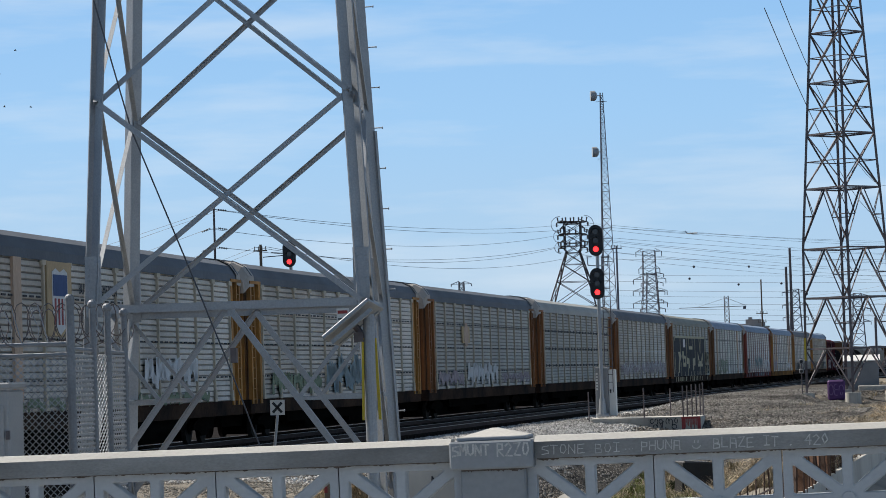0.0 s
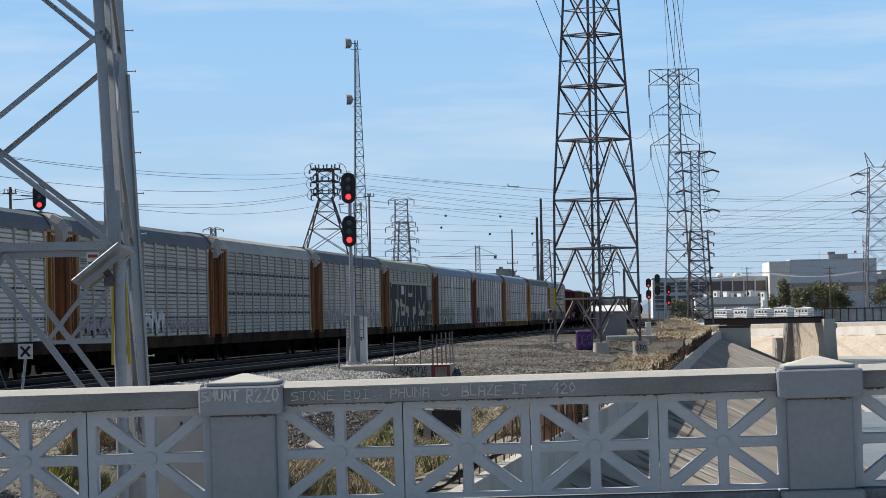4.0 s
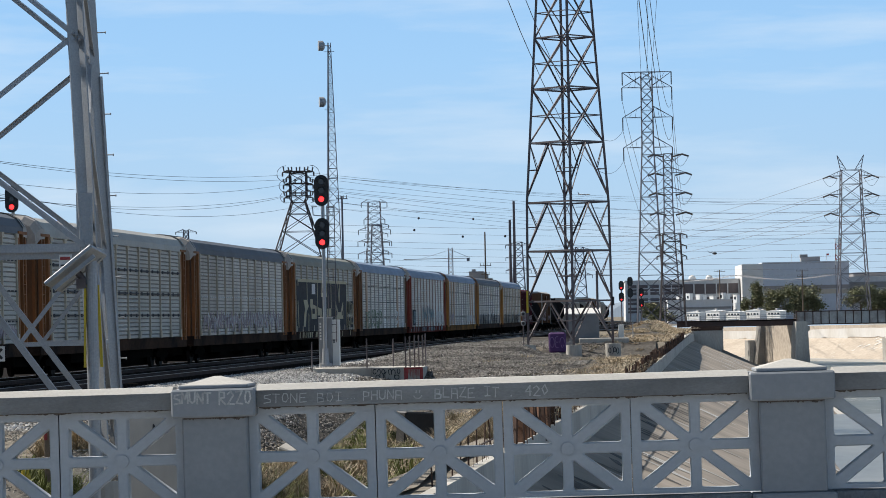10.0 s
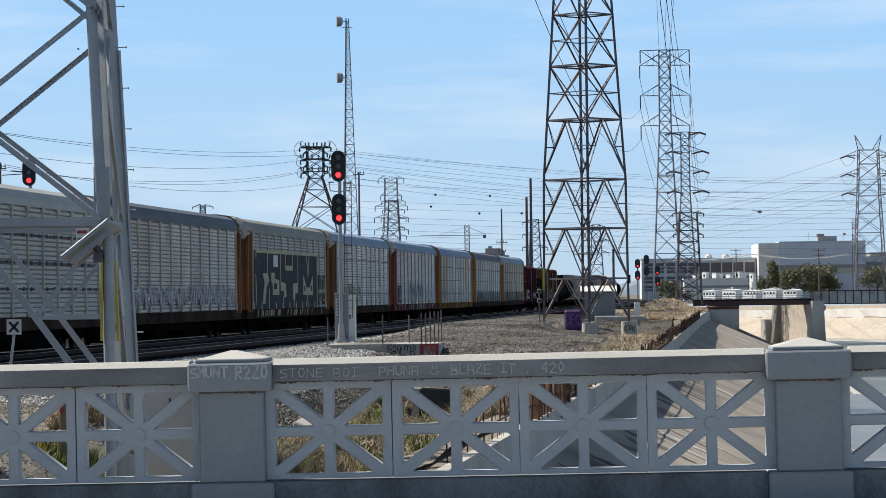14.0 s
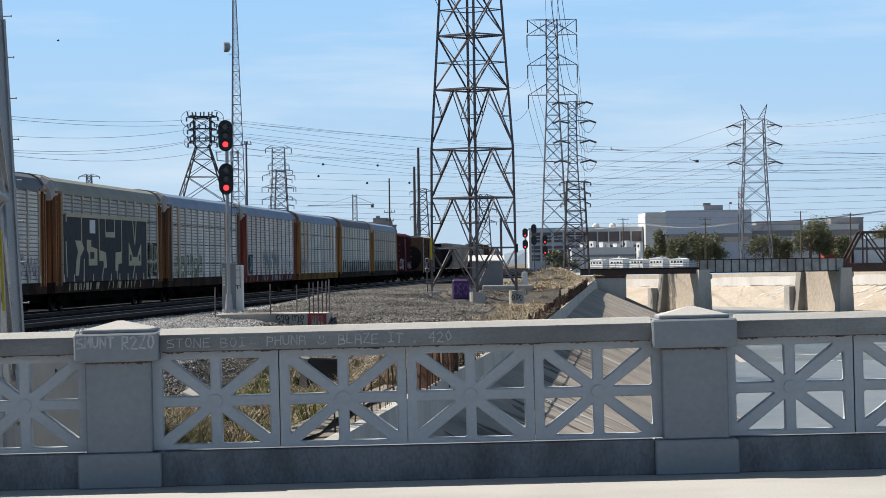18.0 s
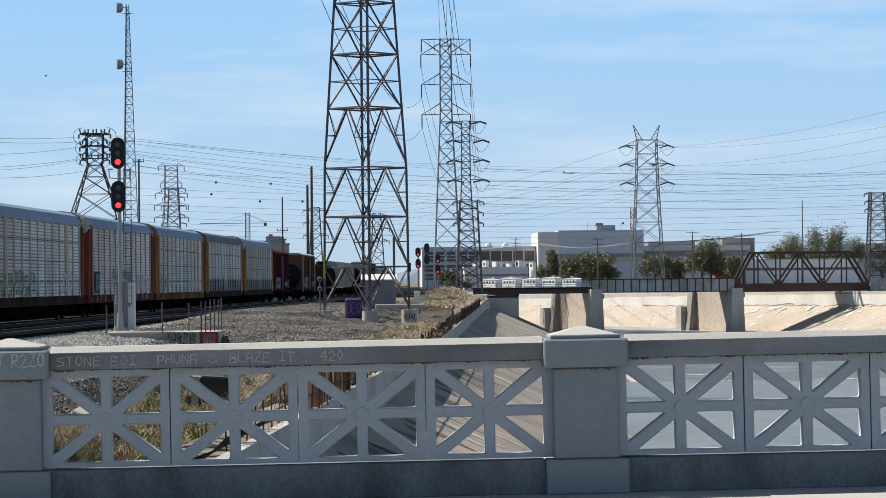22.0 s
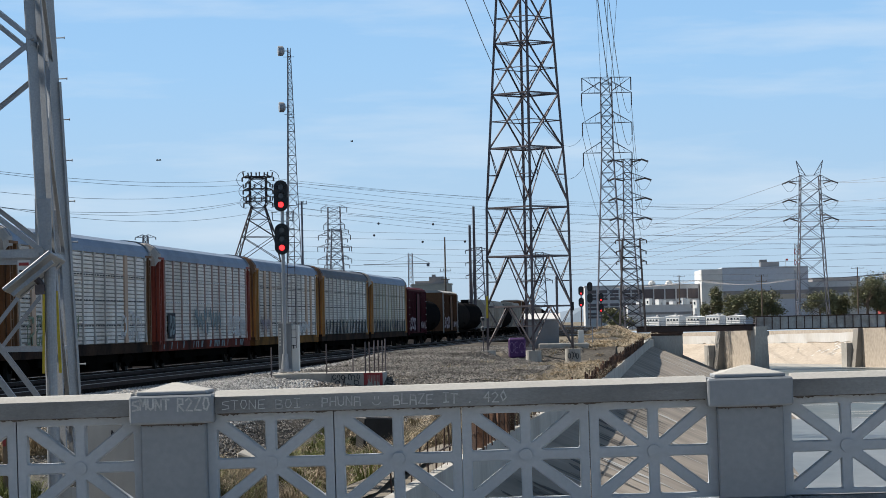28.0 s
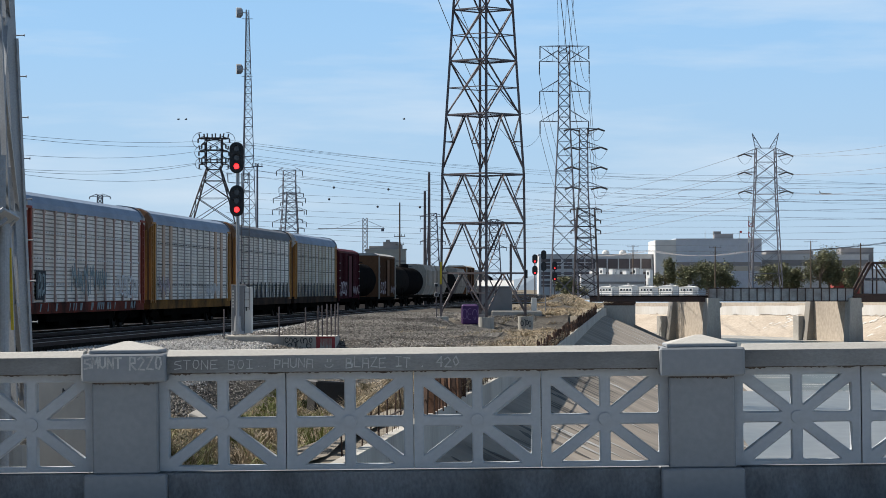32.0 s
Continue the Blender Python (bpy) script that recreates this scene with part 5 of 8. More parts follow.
M_HOP = dark_paint("grey_hopper_paint", (0.36, 0.335, 0.30), stain=(0.20, 0.18, 0.15), amount=0.6)
CARS += [(boxcar(17, M_OXBOX, "dark red boxcar behind the autoracks", 4.9), 17), (tank(17, M_TANKB, "plain black tank car of the train"), 17), (boxcar(18, M_OCHRE, "brown ochre boxcar with ribbed sides", 4.9), 18),
         (tank(18, M_TANKG, "dirty black tank car"), 18), (tank(18, M_TANKB, "black tank car with a grey band"), 18), (hopper(18, M_HOP, "tan-grey covered hopper car"), 18),
         (hopper(18, M_HOP, "grey covered hopper car"), 18), (tank(18, M_TANKB, "plain black tank car of the train"), 18), (hopper(18, M_HOP, "grey covered hopper car"), 18), (boxcar(18, M_OCHRE, "brown boxcar far down the train", 4.8), 18),
         (hopper(18, M_HOP, "grey covered hopper car"), 18), (hopper(18, M_HOP, "grey covered hopper car"), 18), (tank(18, M_TANKB, "plain black tank car of the train"), 18)]


# ---------- lattice towers ----------
def member(th, name, a, b, w, m, angle=True):
    bm = B()
    if angle:
        angle_bar(bm, a, b, w, max(0.012, w * 0.12))
    else:
        beam(bm, a, b, w)
    return part(name, bm, m, th)


def near_tower():
    """Galvanised pylon that stands beside the bridge."""
    th = thing("lattice_pylon", pose(-10.0, 45, 0.0), "galvanised steel lattice pylon with step bolts beside the bridge", "pylon")
    turn = 0.105                                  # the side faces run back and to the left

    def corner(i, z):
        h = 2.37 - 0.045 * z
        sx, sy = ((-1, -1), (1, -1), (1, 1), (-1, 1))[i]
        x, y = sx * h, sy * h + 2.4
        return Vector((x - turn * (y - 0.0) , y + turn * 0.3 * x, z))
    L = [0.0, 3.27, 6.65, 10.0, 13.2, 16.2, 19.0, 21.6, 24.0]
    for i in range(4):
        bm = B()
        a, b = corner(i, -1.6), corner(i, 24.0)
        d = 0.205
        sx, sy = ((-1, -1), (1, -1), (1, 1), (-1, 1))[i]
        beam(bm, a, b, d, 0.025)
        beam(bm, a + Vector((sx * d / 2, -sy * (d / 2 + 0.014), 0)), b + Vector((sx * d / 2, -sy * (d / 2 + 0.014), 0)), 0.025, d)
        leg = part("leg", bm, M_GALV, th)
        bm = B()
        c0 = corner(i, 3.3)
        box(bm, c0 + Vector((0, 0, 0.35)), (0.26, 0.05, 1.0))
        for k in range(9):
            for q in (-0.07, 0.07):
                rod(bm, c0 + Vector((q, -0.05, 0.0 + k * 0.09)), c0 + Vector((q, 0.05, 0.0 + k * 0.09)), 0.018, 6)
        part("splice_plate", bm, M_GALV, leg, "bolted splice plate")
        if i == 2:
            for k in range(26):
                z = 0.7 + k * 0.72
                c1 = corner(i, z)
                bm = B()
                c1 = c1 + Vector((0.12, 0, 0))
                rod(bm, c1, c1 + Vector((0.20, -0.02, 0)), 0.011, 6)
                rod(bm, c1 + Vector((0.19, -0.02, 0)), c1 + Vector((0.205, -0.02, 0)), 0.022, 6)
                part("step_bolt", bm, M_GALV, leg)
        bm = B()
        rod(bm, corner(i, -3.0), corner(i, -0.5), 0.35, 14)
        part("footing", bm, M_CONC_PALE, th, "concrete footing")
    for i in range(4):
        j = (i + 1) % 4
        c0, c1 = corner(i, L[1]), corner(j, L[1])
        mid = (c0 + c1) / 2
        for dz in (0.0,):
            member(th, "cross_beam", c0, c1, 0.12, M_GALV)
        for a in (corner(i, 0.05), corner(j, 0.05)):
            member(th, "diagonal_brace", mid, a, 0.085, M_GALV)
            leg_pt = a.lerp(c0 if (a - c0).length < (a - c1).length else c1, 0.52)
            brace_pt = mid.lerp(a, 0.48)
            member(th, "tie_bar", brace_pt, leg_pt, 0.055, M_GALV)
            member(th, "tie_bar", brace_pt, a.lerp(c0 if (a - c0).length < (a - c1).length else c1, 0.95), 0.055, M_GALV)
        for k in range(1, 8):
            a0, a1, b0, b1 = corner(i, L[k]), corner(j, L[k]), corner(i, L[k + 1]), corner(j, L[k + 1])
            member(th, "diagonal_brace", a0 + Vector((0, 0, 0.05)), b1 + Vector((0, 0, 0.05)), 0.075, M_GALV)
            off = (a1 - a0).normalized().cross(Vector((0, 0, 1))) * 0.06
            up = Vector((0, 0, (0.02 if k == 1 else 0.10) if i == 0 else 0.03)) + off
            member(th, "diagonal_brace", b0 + up, a1 + up, 0.075, M_GALV)
    for s in (-1, 1):
        for z in (20.0, 22.5):
            member(th, "cross_arm", corner(0, z) + Vector((0.5, 1, 0)), Vector((s * 5, 2.4, z)), 0.12, M_GALV)
    bm = B()
    pts = [Vector((-2.3, 0.2, 9.0)), Vector((-1.55, 0.2, 6.2)), Vector((-0.62, 0.1, 3.9)), Vector((0.0, -0.1, 2.4)), Vector((0.72, -0.1, 0.4))]
    tube(bm, pts, 0.013, 6)
    part("guy_cable", bm, M_WIRE, th, "slack steel cable")
    bm = B()
    a, b = corner(2, -0.1), corner(2, 6.4)
    beam(bm, a + Vector((0.17, -0.05, 0)), b + Vector((0.17, -0.05, 0)), 0.09, 0.05)
    part("conduit", bm, M_GALV, th, "grey conduit strapped to the leg")
    bm = B(); box(bm, (1.95, -0.16, 3.02), (0.20, 0.02, 0.26)); ws0 = part("warning_sign", bm, M_WHITE, th, "small white warning sign")
    bm = B(); box(bm, (1.95, -0.174, 3.09), (0.16, 0.006, 0.05)); part("lettering", bm, M_REDTAG, ws0)
    bm = B(); box(bm, (1.95, -0.174, 2.98), (0.15, 0.006, 0.025)); part("lettering", bm, M_TAG, ws0)
    bm = B()
    for k in range(9):
        box(bm, (1.0 + 0.006 * (k % 2), -0.16, 0.95 - k * 0.04), (0.03 if k % 2 else 0.012, 0.012 if k % 2 else 0.03, 0.045))
    part("chain", bm, M_GALV_D, th, "short hanging chain")["kind"] = "stuff"
    bm = B()
    box(bm, (0.12, -0.05, 2.45), (0.10, 0.1, 0.24))
    part("cable_clamp", bm, M_GALV_D, th)
    return th


near_tower()


def dark_tower():
    """Weathered pylon beside the track, set corner-on."""
    th = thing("lattice_pylon", pose(0.0, 165, 0.0), "weathered brown steel lattice pylon on concrete footings", "pylon")

    def hw(z):
        return 2.47 - 0.0 * z if z < 3 else (2.47 - (z - 3) * 0.016 if z < 8.65 else max(0.8, 2.38 - (z - 8.65) * 0.0665))

    def corner(i, z):
        h = hw(z)
        return Vector(((-h, 0.0), (0.18, -h), (h, 0.0), (-0.18, h))[i] + (z,))
    for i in range(4):
        bm = B()
        for z0, z1 in ((0.3, 8.65), (8.65, 30.0)):
            beam(bm, corner(i, z0), corner(i, z1), 0.155 if i % 2 else 0.14)
        part("leg", bm, M_GALV_D, th)
        bm = B()
        c0 = corner(i, 0)
        zt = (0.38, 0.35, 0.38, 0.5)[i]
        rod(bm, (c0.x, c0.y, -1.2), (c0.x, c0.y, zt), 0.45, 20)
        ft = part("footing", bm, M_CONC_PALE, th, "pale concrete footing")
        if i == 2:
            bm = B()
            for k, (mid, z0, ra, rz, b0, b1) in enumerate(((242, -0.02, 11, 0.15, 0, 360), (263, 0.0, 8, 0.2, -90, 120), (281, 0.02, 9, 0.13, 0, 360), (304, -0.04, 10, 0.17, 90, 400))):
                for b in range(b0, b1, 30):
                    p, q = [(radians(mid + ra * math.cos(radians(v))), z0 + rz * math.sin(radians(v))) for v in (b, b + 32)]
                    beam(bm, (c0.x + 0.456 * math.cos(p[0]), c0.y + 0.456 * math.sin(p[0]), p[1]), (c0.x + 0.456 * math.cos(q[0]), c0.y + 0.456 * math.sin(q[0]), q[1]), 0.012, 0.04)
            part("scrawl", bm, M_TAG, ft, "black scrawled tag")["kind"] = "stuff"
    H = [2.9, 5.82, 8.66, 12.15, 15.3, 18.3, 21.2, 24.0, 26.5, 29.0]
    for i in range(4):
        j = (i + 1) % 4
        for k, z in enumerate(H):
            member(th, "horizontal_bar", corner(i, z), corner(j, z), 0.085 if k < 5 else 0.065, M_GALV_D)
        for k, (z0, z1) in enumerate(((0.6, 2.9), (2.9, 5.82), (5.82, 8.66), (9.0, 12.15))):
            m = (corner(i, z1) + corner(j, z1)) / 2
            for e in (corner(i, z0), corner(j, z0)):
                member(th, "diagonal_brace", m, e, 0.072, M_GALV_D)
                near = corner(i, z1) if (e - corner(i, z0)).length < 0.01 else corner(j, z1)
                member(th, "tie_bar", m.lerp(e, 0.5), e.lerp(near, 0.5), 0.038, M_GALV_D)
                member(th, "tie_bar", m.lerp(e, 0.5), near, 0.035, M_GALV_D)
        for z0, z1 in zip(H[3:], H[4:]):
            member(th, "diagonal_brace", corner(i, z0), corner(j, z1), 0.068, M_GALV_D)
            member(th, "diagonal_brace", corner(j, z0), corner(i, z1), 0.068, M_GALV_D)
            zm = (z0 + z1) / 2
            member(th, "horizontal_bar", corner(i, zm), corner(j, zm), 0.042, M_GALV_D)
    for i in (0, 1):
        for z in H[3:]:
            member(th, "inner_bar", corner(i, z), corner(i + 2, z), 0.05, M_GALV_D)
    for s in (-1, 1):
        for z in (27.5, 29.5):
            member(th, "cross_arm", Vector((0, 0, z)), Vector((s * 4, 0, z)), 0.12, M_GALV_D)
    bm = B(); rod(bm, (1.6, -1.0, 2.4), (1.6, -1.0, 4.6), 0.075, 10); part("cable_riser", bm, M_GALV_D, th)
    bm = B(); rod(bm, (2.5, 0, 2.6), (2.5, 0, 3.1), 0.1, 10); part("riser_head", bm, M_BLACK, th)
    bm = B(); box(bm, (-2.47, -0.14, 2.9), (0.12, 0.05, 1.3)); part("sign_strip", bm, M_YELLOW, th, "yellow guard strip")
    return th


dark_tower()


def far_tower(name, x, y, z0, prof, arms, m, label, w=0.22, step=1.0, horns=None, arm_h=1.2, ins=1.2, turn=0.0, jumper=False):
    """Distant pylon: prof lists (height, half width); arms lists (height, reach left, reach right)."""
    th = thing("lattice_pylon", pose(x, y, z0, 0, 0, turn), label, "pylon", "pylons along the river")

    def hw(z):
        for (a, ha), (b, hb) in zip(prof, prof[1:]):
            if a <= z <= b:
                return ha + (hb - ha) * (z - a) / (b - a)
        return prof[-1][1]
    top = prof[-1][0]
    C = ((-1, -1), (1, -1), (1, 1), (-1, 1))
    for sx, sy in C:
        bm = B()
        for (a, ha), (b, hb) in zip(prof, prof[1:]):
            beam(bm, (sx * ha, sy * ha, a), (sx * hb, sy * hb, b), w)
        part("leg", bm, m, th)
    bm = B()
    z = 0.0
    while z < top - 0.1:
        h = max(1.2, hw(z) * 2 * step)
        z1 = min(top, z + h)
        a, b = hw(z), hw(z1)
        for i in range(4):
            (ax, ay), (bx, by) = C[i], C[(i + 1) % 4]
            beam(bm, (ax * a, ay * a, z), (bx * b, by * b, z1), w * 0.6)
            beam(bm, (bx * a, by * a, z), (ax * b, ay * b, z1), w * 0.6)
            beam(bm, (ax * b, ay * b, z1), (bx * b, by * b, z1), w * 0.55)
        z = z1
    part("bracing", bm, m, th)
    for h, l, r, *rest in arms:
        up = rest[0] if rest else arm_h
        for s, d in ((-1, l), (1, r)):
            if not d:
                continue
            k = hw(h)
            bm = B()
            for sy in (-1, 1):
                beam(bm, (s * k, sy * k, h), (s * d, 0, h), w * 0.6)
                beam(bm, (s * k, sy * k, h + up), (s * d, 0, h), w * 0.6)
            for f in (0.33, 0.66):
                beam(bm, (s * (k + (d - k) * f), 0, h), (s * (k + (d - k) * f * 0.8), 0, h + up * (1 - f)), w * 0.4)
            arm = part("cross_arm", bm, m, th)
            if ins:
                bm = B()
                if jumper:
                    rod(bm, (s * (d - 0.2), 0, h), (s * (d + ins), -0.3, h - ins * 0.45), 0.17, 7)
                else:
                    rod(bm, (s * d, 0, h), (s * d, 0, h - ins), 0.11, 6)
                part("insulator", bm, M_INSUL, arm)
            if jumper:
                for e in (s * (d + ins), s * (d - 1.9)):
                    bm = B()
                    if e != s * (d + ins):
                        rod(bm, (s * d, 0.2, h), (e, 0.5, h - ins * 0.45), 0.15, 7)
                        part("insulator", bm, M_INSUL, arm)
                        bm = B()
                        q = [Vector((e + (s * (d + ins) - e) * k / 10, 0, h - ins * 0.45 - 1.7 * math.sin(math.pi * k / 10))) for k in range(11)]
                        tube(bm, q, 0.035)
                        part("jumper_loop", bm, M_WIRE, arm)
                    else:
                        bm.free()
    if horns:
        bm = B()
        for s in (-1, 1):
            beam(bm, (s * horns[0], 0, top), (s * horns[1], 0, top + horns[2]), w)
            beam(bm, (s * horns[0] * 0.4, 0, top), (s * horns[1], 0, top + horns[2]), w * 0.9)
            for f in (0.25, 0.5, 0.75):
                beam(bm, (s * (horns[0] + (horns[1] - horns[0]) * f), 0, top + horns[2] * f), (s * (horns[0] * 0.4 + (horns[1] - horns[0] * 0.4) * (f - 0.2)), 0, top + horns[2] * (f - 0.2)), w * 0.5)
        part("horn", bm, m, th)
    return th


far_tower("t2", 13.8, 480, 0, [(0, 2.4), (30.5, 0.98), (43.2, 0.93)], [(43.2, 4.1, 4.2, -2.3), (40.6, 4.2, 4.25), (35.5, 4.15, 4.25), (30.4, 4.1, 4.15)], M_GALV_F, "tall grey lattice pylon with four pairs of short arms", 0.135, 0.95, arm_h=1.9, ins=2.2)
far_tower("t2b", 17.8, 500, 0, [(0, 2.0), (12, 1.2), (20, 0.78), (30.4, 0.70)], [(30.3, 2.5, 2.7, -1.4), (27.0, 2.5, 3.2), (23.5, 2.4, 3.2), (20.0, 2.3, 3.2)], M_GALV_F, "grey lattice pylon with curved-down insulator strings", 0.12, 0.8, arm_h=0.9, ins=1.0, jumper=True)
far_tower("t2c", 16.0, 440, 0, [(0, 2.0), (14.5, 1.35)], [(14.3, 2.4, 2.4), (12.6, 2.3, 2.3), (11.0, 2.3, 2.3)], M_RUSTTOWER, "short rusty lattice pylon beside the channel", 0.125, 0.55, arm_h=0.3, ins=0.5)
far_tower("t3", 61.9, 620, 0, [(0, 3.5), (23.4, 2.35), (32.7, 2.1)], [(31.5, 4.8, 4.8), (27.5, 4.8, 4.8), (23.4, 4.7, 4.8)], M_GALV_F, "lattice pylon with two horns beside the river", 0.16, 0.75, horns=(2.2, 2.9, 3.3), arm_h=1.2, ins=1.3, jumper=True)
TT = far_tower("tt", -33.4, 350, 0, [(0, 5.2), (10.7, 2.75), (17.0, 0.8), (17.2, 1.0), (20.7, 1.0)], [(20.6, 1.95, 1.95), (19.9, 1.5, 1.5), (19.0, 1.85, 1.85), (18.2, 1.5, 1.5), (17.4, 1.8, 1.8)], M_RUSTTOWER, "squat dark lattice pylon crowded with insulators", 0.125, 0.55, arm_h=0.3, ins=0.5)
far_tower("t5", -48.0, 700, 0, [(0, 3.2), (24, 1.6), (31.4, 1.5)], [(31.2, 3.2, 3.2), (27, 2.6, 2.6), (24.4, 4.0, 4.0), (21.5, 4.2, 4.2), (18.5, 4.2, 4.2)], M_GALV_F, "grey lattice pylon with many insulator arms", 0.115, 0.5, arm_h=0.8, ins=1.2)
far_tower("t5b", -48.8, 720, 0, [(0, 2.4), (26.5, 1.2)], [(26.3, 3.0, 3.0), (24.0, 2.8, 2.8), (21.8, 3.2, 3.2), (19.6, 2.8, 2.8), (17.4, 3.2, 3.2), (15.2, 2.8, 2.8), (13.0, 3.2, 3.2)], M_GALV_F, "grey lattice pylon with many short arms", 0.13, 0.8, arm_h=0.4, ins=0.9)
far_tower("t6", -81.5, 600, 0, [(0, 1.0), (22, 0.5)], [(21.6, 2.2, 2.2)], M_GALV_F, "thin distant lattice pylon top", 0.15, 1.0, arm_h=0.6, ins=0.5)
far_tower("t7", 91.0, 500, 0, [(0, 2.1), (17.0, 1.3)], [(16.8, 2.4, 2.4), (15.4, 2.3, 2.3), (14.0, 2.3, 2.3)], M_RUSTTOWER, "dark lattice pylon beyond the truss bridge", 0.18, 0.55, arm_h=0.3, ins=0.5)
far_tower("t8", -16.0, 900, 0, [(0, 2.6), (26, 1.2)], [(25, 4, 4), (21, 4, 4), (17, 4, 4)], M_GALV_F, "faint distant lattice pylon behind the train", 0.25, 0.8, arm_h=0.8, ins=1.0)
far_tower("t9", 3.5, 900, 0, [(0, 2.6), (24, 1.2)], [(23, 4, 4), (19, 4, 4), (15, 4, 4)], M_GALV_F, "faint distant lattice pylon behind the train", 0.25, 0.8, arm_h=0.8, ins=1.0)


# crowded head of the squat pylon: standing insulators and hooped jumpers
for z, n in ((20.7, 8), (19.2, 6), (17.7, 6)):
    for k in range(n):
        x = -1.7 + 3.4 * k / (n - 1)
        bm = B(); rod(bm, (x, -0.5 + (k % 2), z), (x * 1.06, -0.5 + (k % 2), z + 0.55), 0.08, 6, 0.1); part("insulator", bm, M_INSUL, TT)
for s in (-1, 1):
    for z, r in ((20.4, 1.15), (18.9, 0.9), (17.5, 0.8)):
        bm = B()
        q = [Vector((s * (1.5 + r * math.sin(a)), 0, z + r * 0.9 * math.cos(a))) for a in [math.pi * k / 8 for k in range(9)]]
        tube(bm, q, 0.035)
        part("jumper_loop", bm, M_WIRE, TT)
for z in (20.65, 19.15, 17.65):
    bm = B(); box(bm, (0, 0, z), (3.3, 1.8, 0.05)); part("platform_frame", bm, M_RUSTTOWER, TT)


def dish_mast():
    th = thing("radio_mast", pose(-39.3, 470, 0), "slender white lattice radio mast with two drum dishes", "radio mast")
    for k in range(3):
        a = k * 2.094
        bm = B(); beam(bm, (1.9 * math.cos(a), 1.9 * math.sin(a), 0), (0.28 * math.cos(a), 0.28 * math.sin(a), 48.5), 0.12); part("leg", bm, M_GALV_F, th)
    bm = B()
    z = 0.0
    while z < 48:
        r0 = 1.9 - 1.62 * z / 48.5
        h = max(0.9, r0 * 1.6)
        r1 = 1.9 - 1.62 * min(48.5, z + h) / 48.5
        for k in range(3):
            a, b = k * 2.094, (k + 1) * 2.094
            beam(bm, (r0 * math.cos(a), r0 * math.sin(a), z), (r1 * math.cos(b), r1 * math.sin(b), min(48.5, z + h)), 0.07)
            beam(bm, (r1 * math.cos(a), r1 * math.sin(a), z + h), (r1 * math.cos(b), r1 * math.sin(b), min(48.5, z + h)), 0.07)
        z += h
    part("bracing", bm, M_GALV_F, th)
    for z in (48.0, 38.6):
        bm = B()
        rod(bm, (-0.7, -0.2, z), (-1.0, -0.25, z), 0.45, 18, 0.85)
        rod(bm, (-1.0, -0.25, z), (-1.75, -0.4, z), 0.85, 18)
        rod(bm, (-0.8, -0.2, z), (0, 0, z), 0.08, 6)
        part("dish", bm, M_GALV, th, "round drum antenna")
    for z in (47.0, 37.4):
        bm = B(); beam(bm, (-0.9, 0, z), (0.9, 0, z), 0.08); part("bracket", bm, M_GALV_F, th)


dish_mast()


# ---------- signals ----------
def signal_head(th, x, y, z, lit=True, w=0.60, h=1.32, face=(0, -1)):
    """Oval black backboard with three lenses; the lowest one burns red."""
    bm = B()
    r = w / 2
    pts = [(x + r * math.cos(a), z + (h / 2 - r) + r * math.sin(a)) for a in [math.pi * k / 10 for k in range(11)]]
    pts += [(x - r * math.cos(a), z - (h / 2 - r) - r * math.sin(a)) for a in [math.pi * k / 10 for k in range(11)]]
    prism(bm, pts, y - 0.03, y + 0.03)
    box(bm, (x, y + 0.16, z), (0.34, 0.28, h * 0.72), bevel=0.05)
    hd = part("signal_head", bm, M_BLACK, th, "oval black signal backboard")
    for k in (1, 0, -1):
        zz = z + k * 0.37
        bm = B()
        rod(bm, (x, y - 0.05, zz), (x, y - 0.02, zz), 0.115, 18)
        part("lens", bm, M_RED if (k == -1 and lit) else M_LENS, hd, "lit red lens" if (k == -1 and lit) else "unlit dark lens")
        bm = B()
        for q in range(9):
            a0, a1 = radians(-20 + q * 24.5), radians(-20 + (q + 1) * 24.5)
            beam(bm, (x + 0.15 * math.cos((a0 + a1) / 2), y - 0.15, zz + 0.15 * math.sin((a0 + a1) / 2)), (x + 0.15 * math.cos((a0 + a1) / 2) * 1.001, y - 0.02, zz + 0.15 * math.sin((a0 + a1) / 2)), 0.07, 0.012)
        part("visor", bm, M_BLACK, hd)


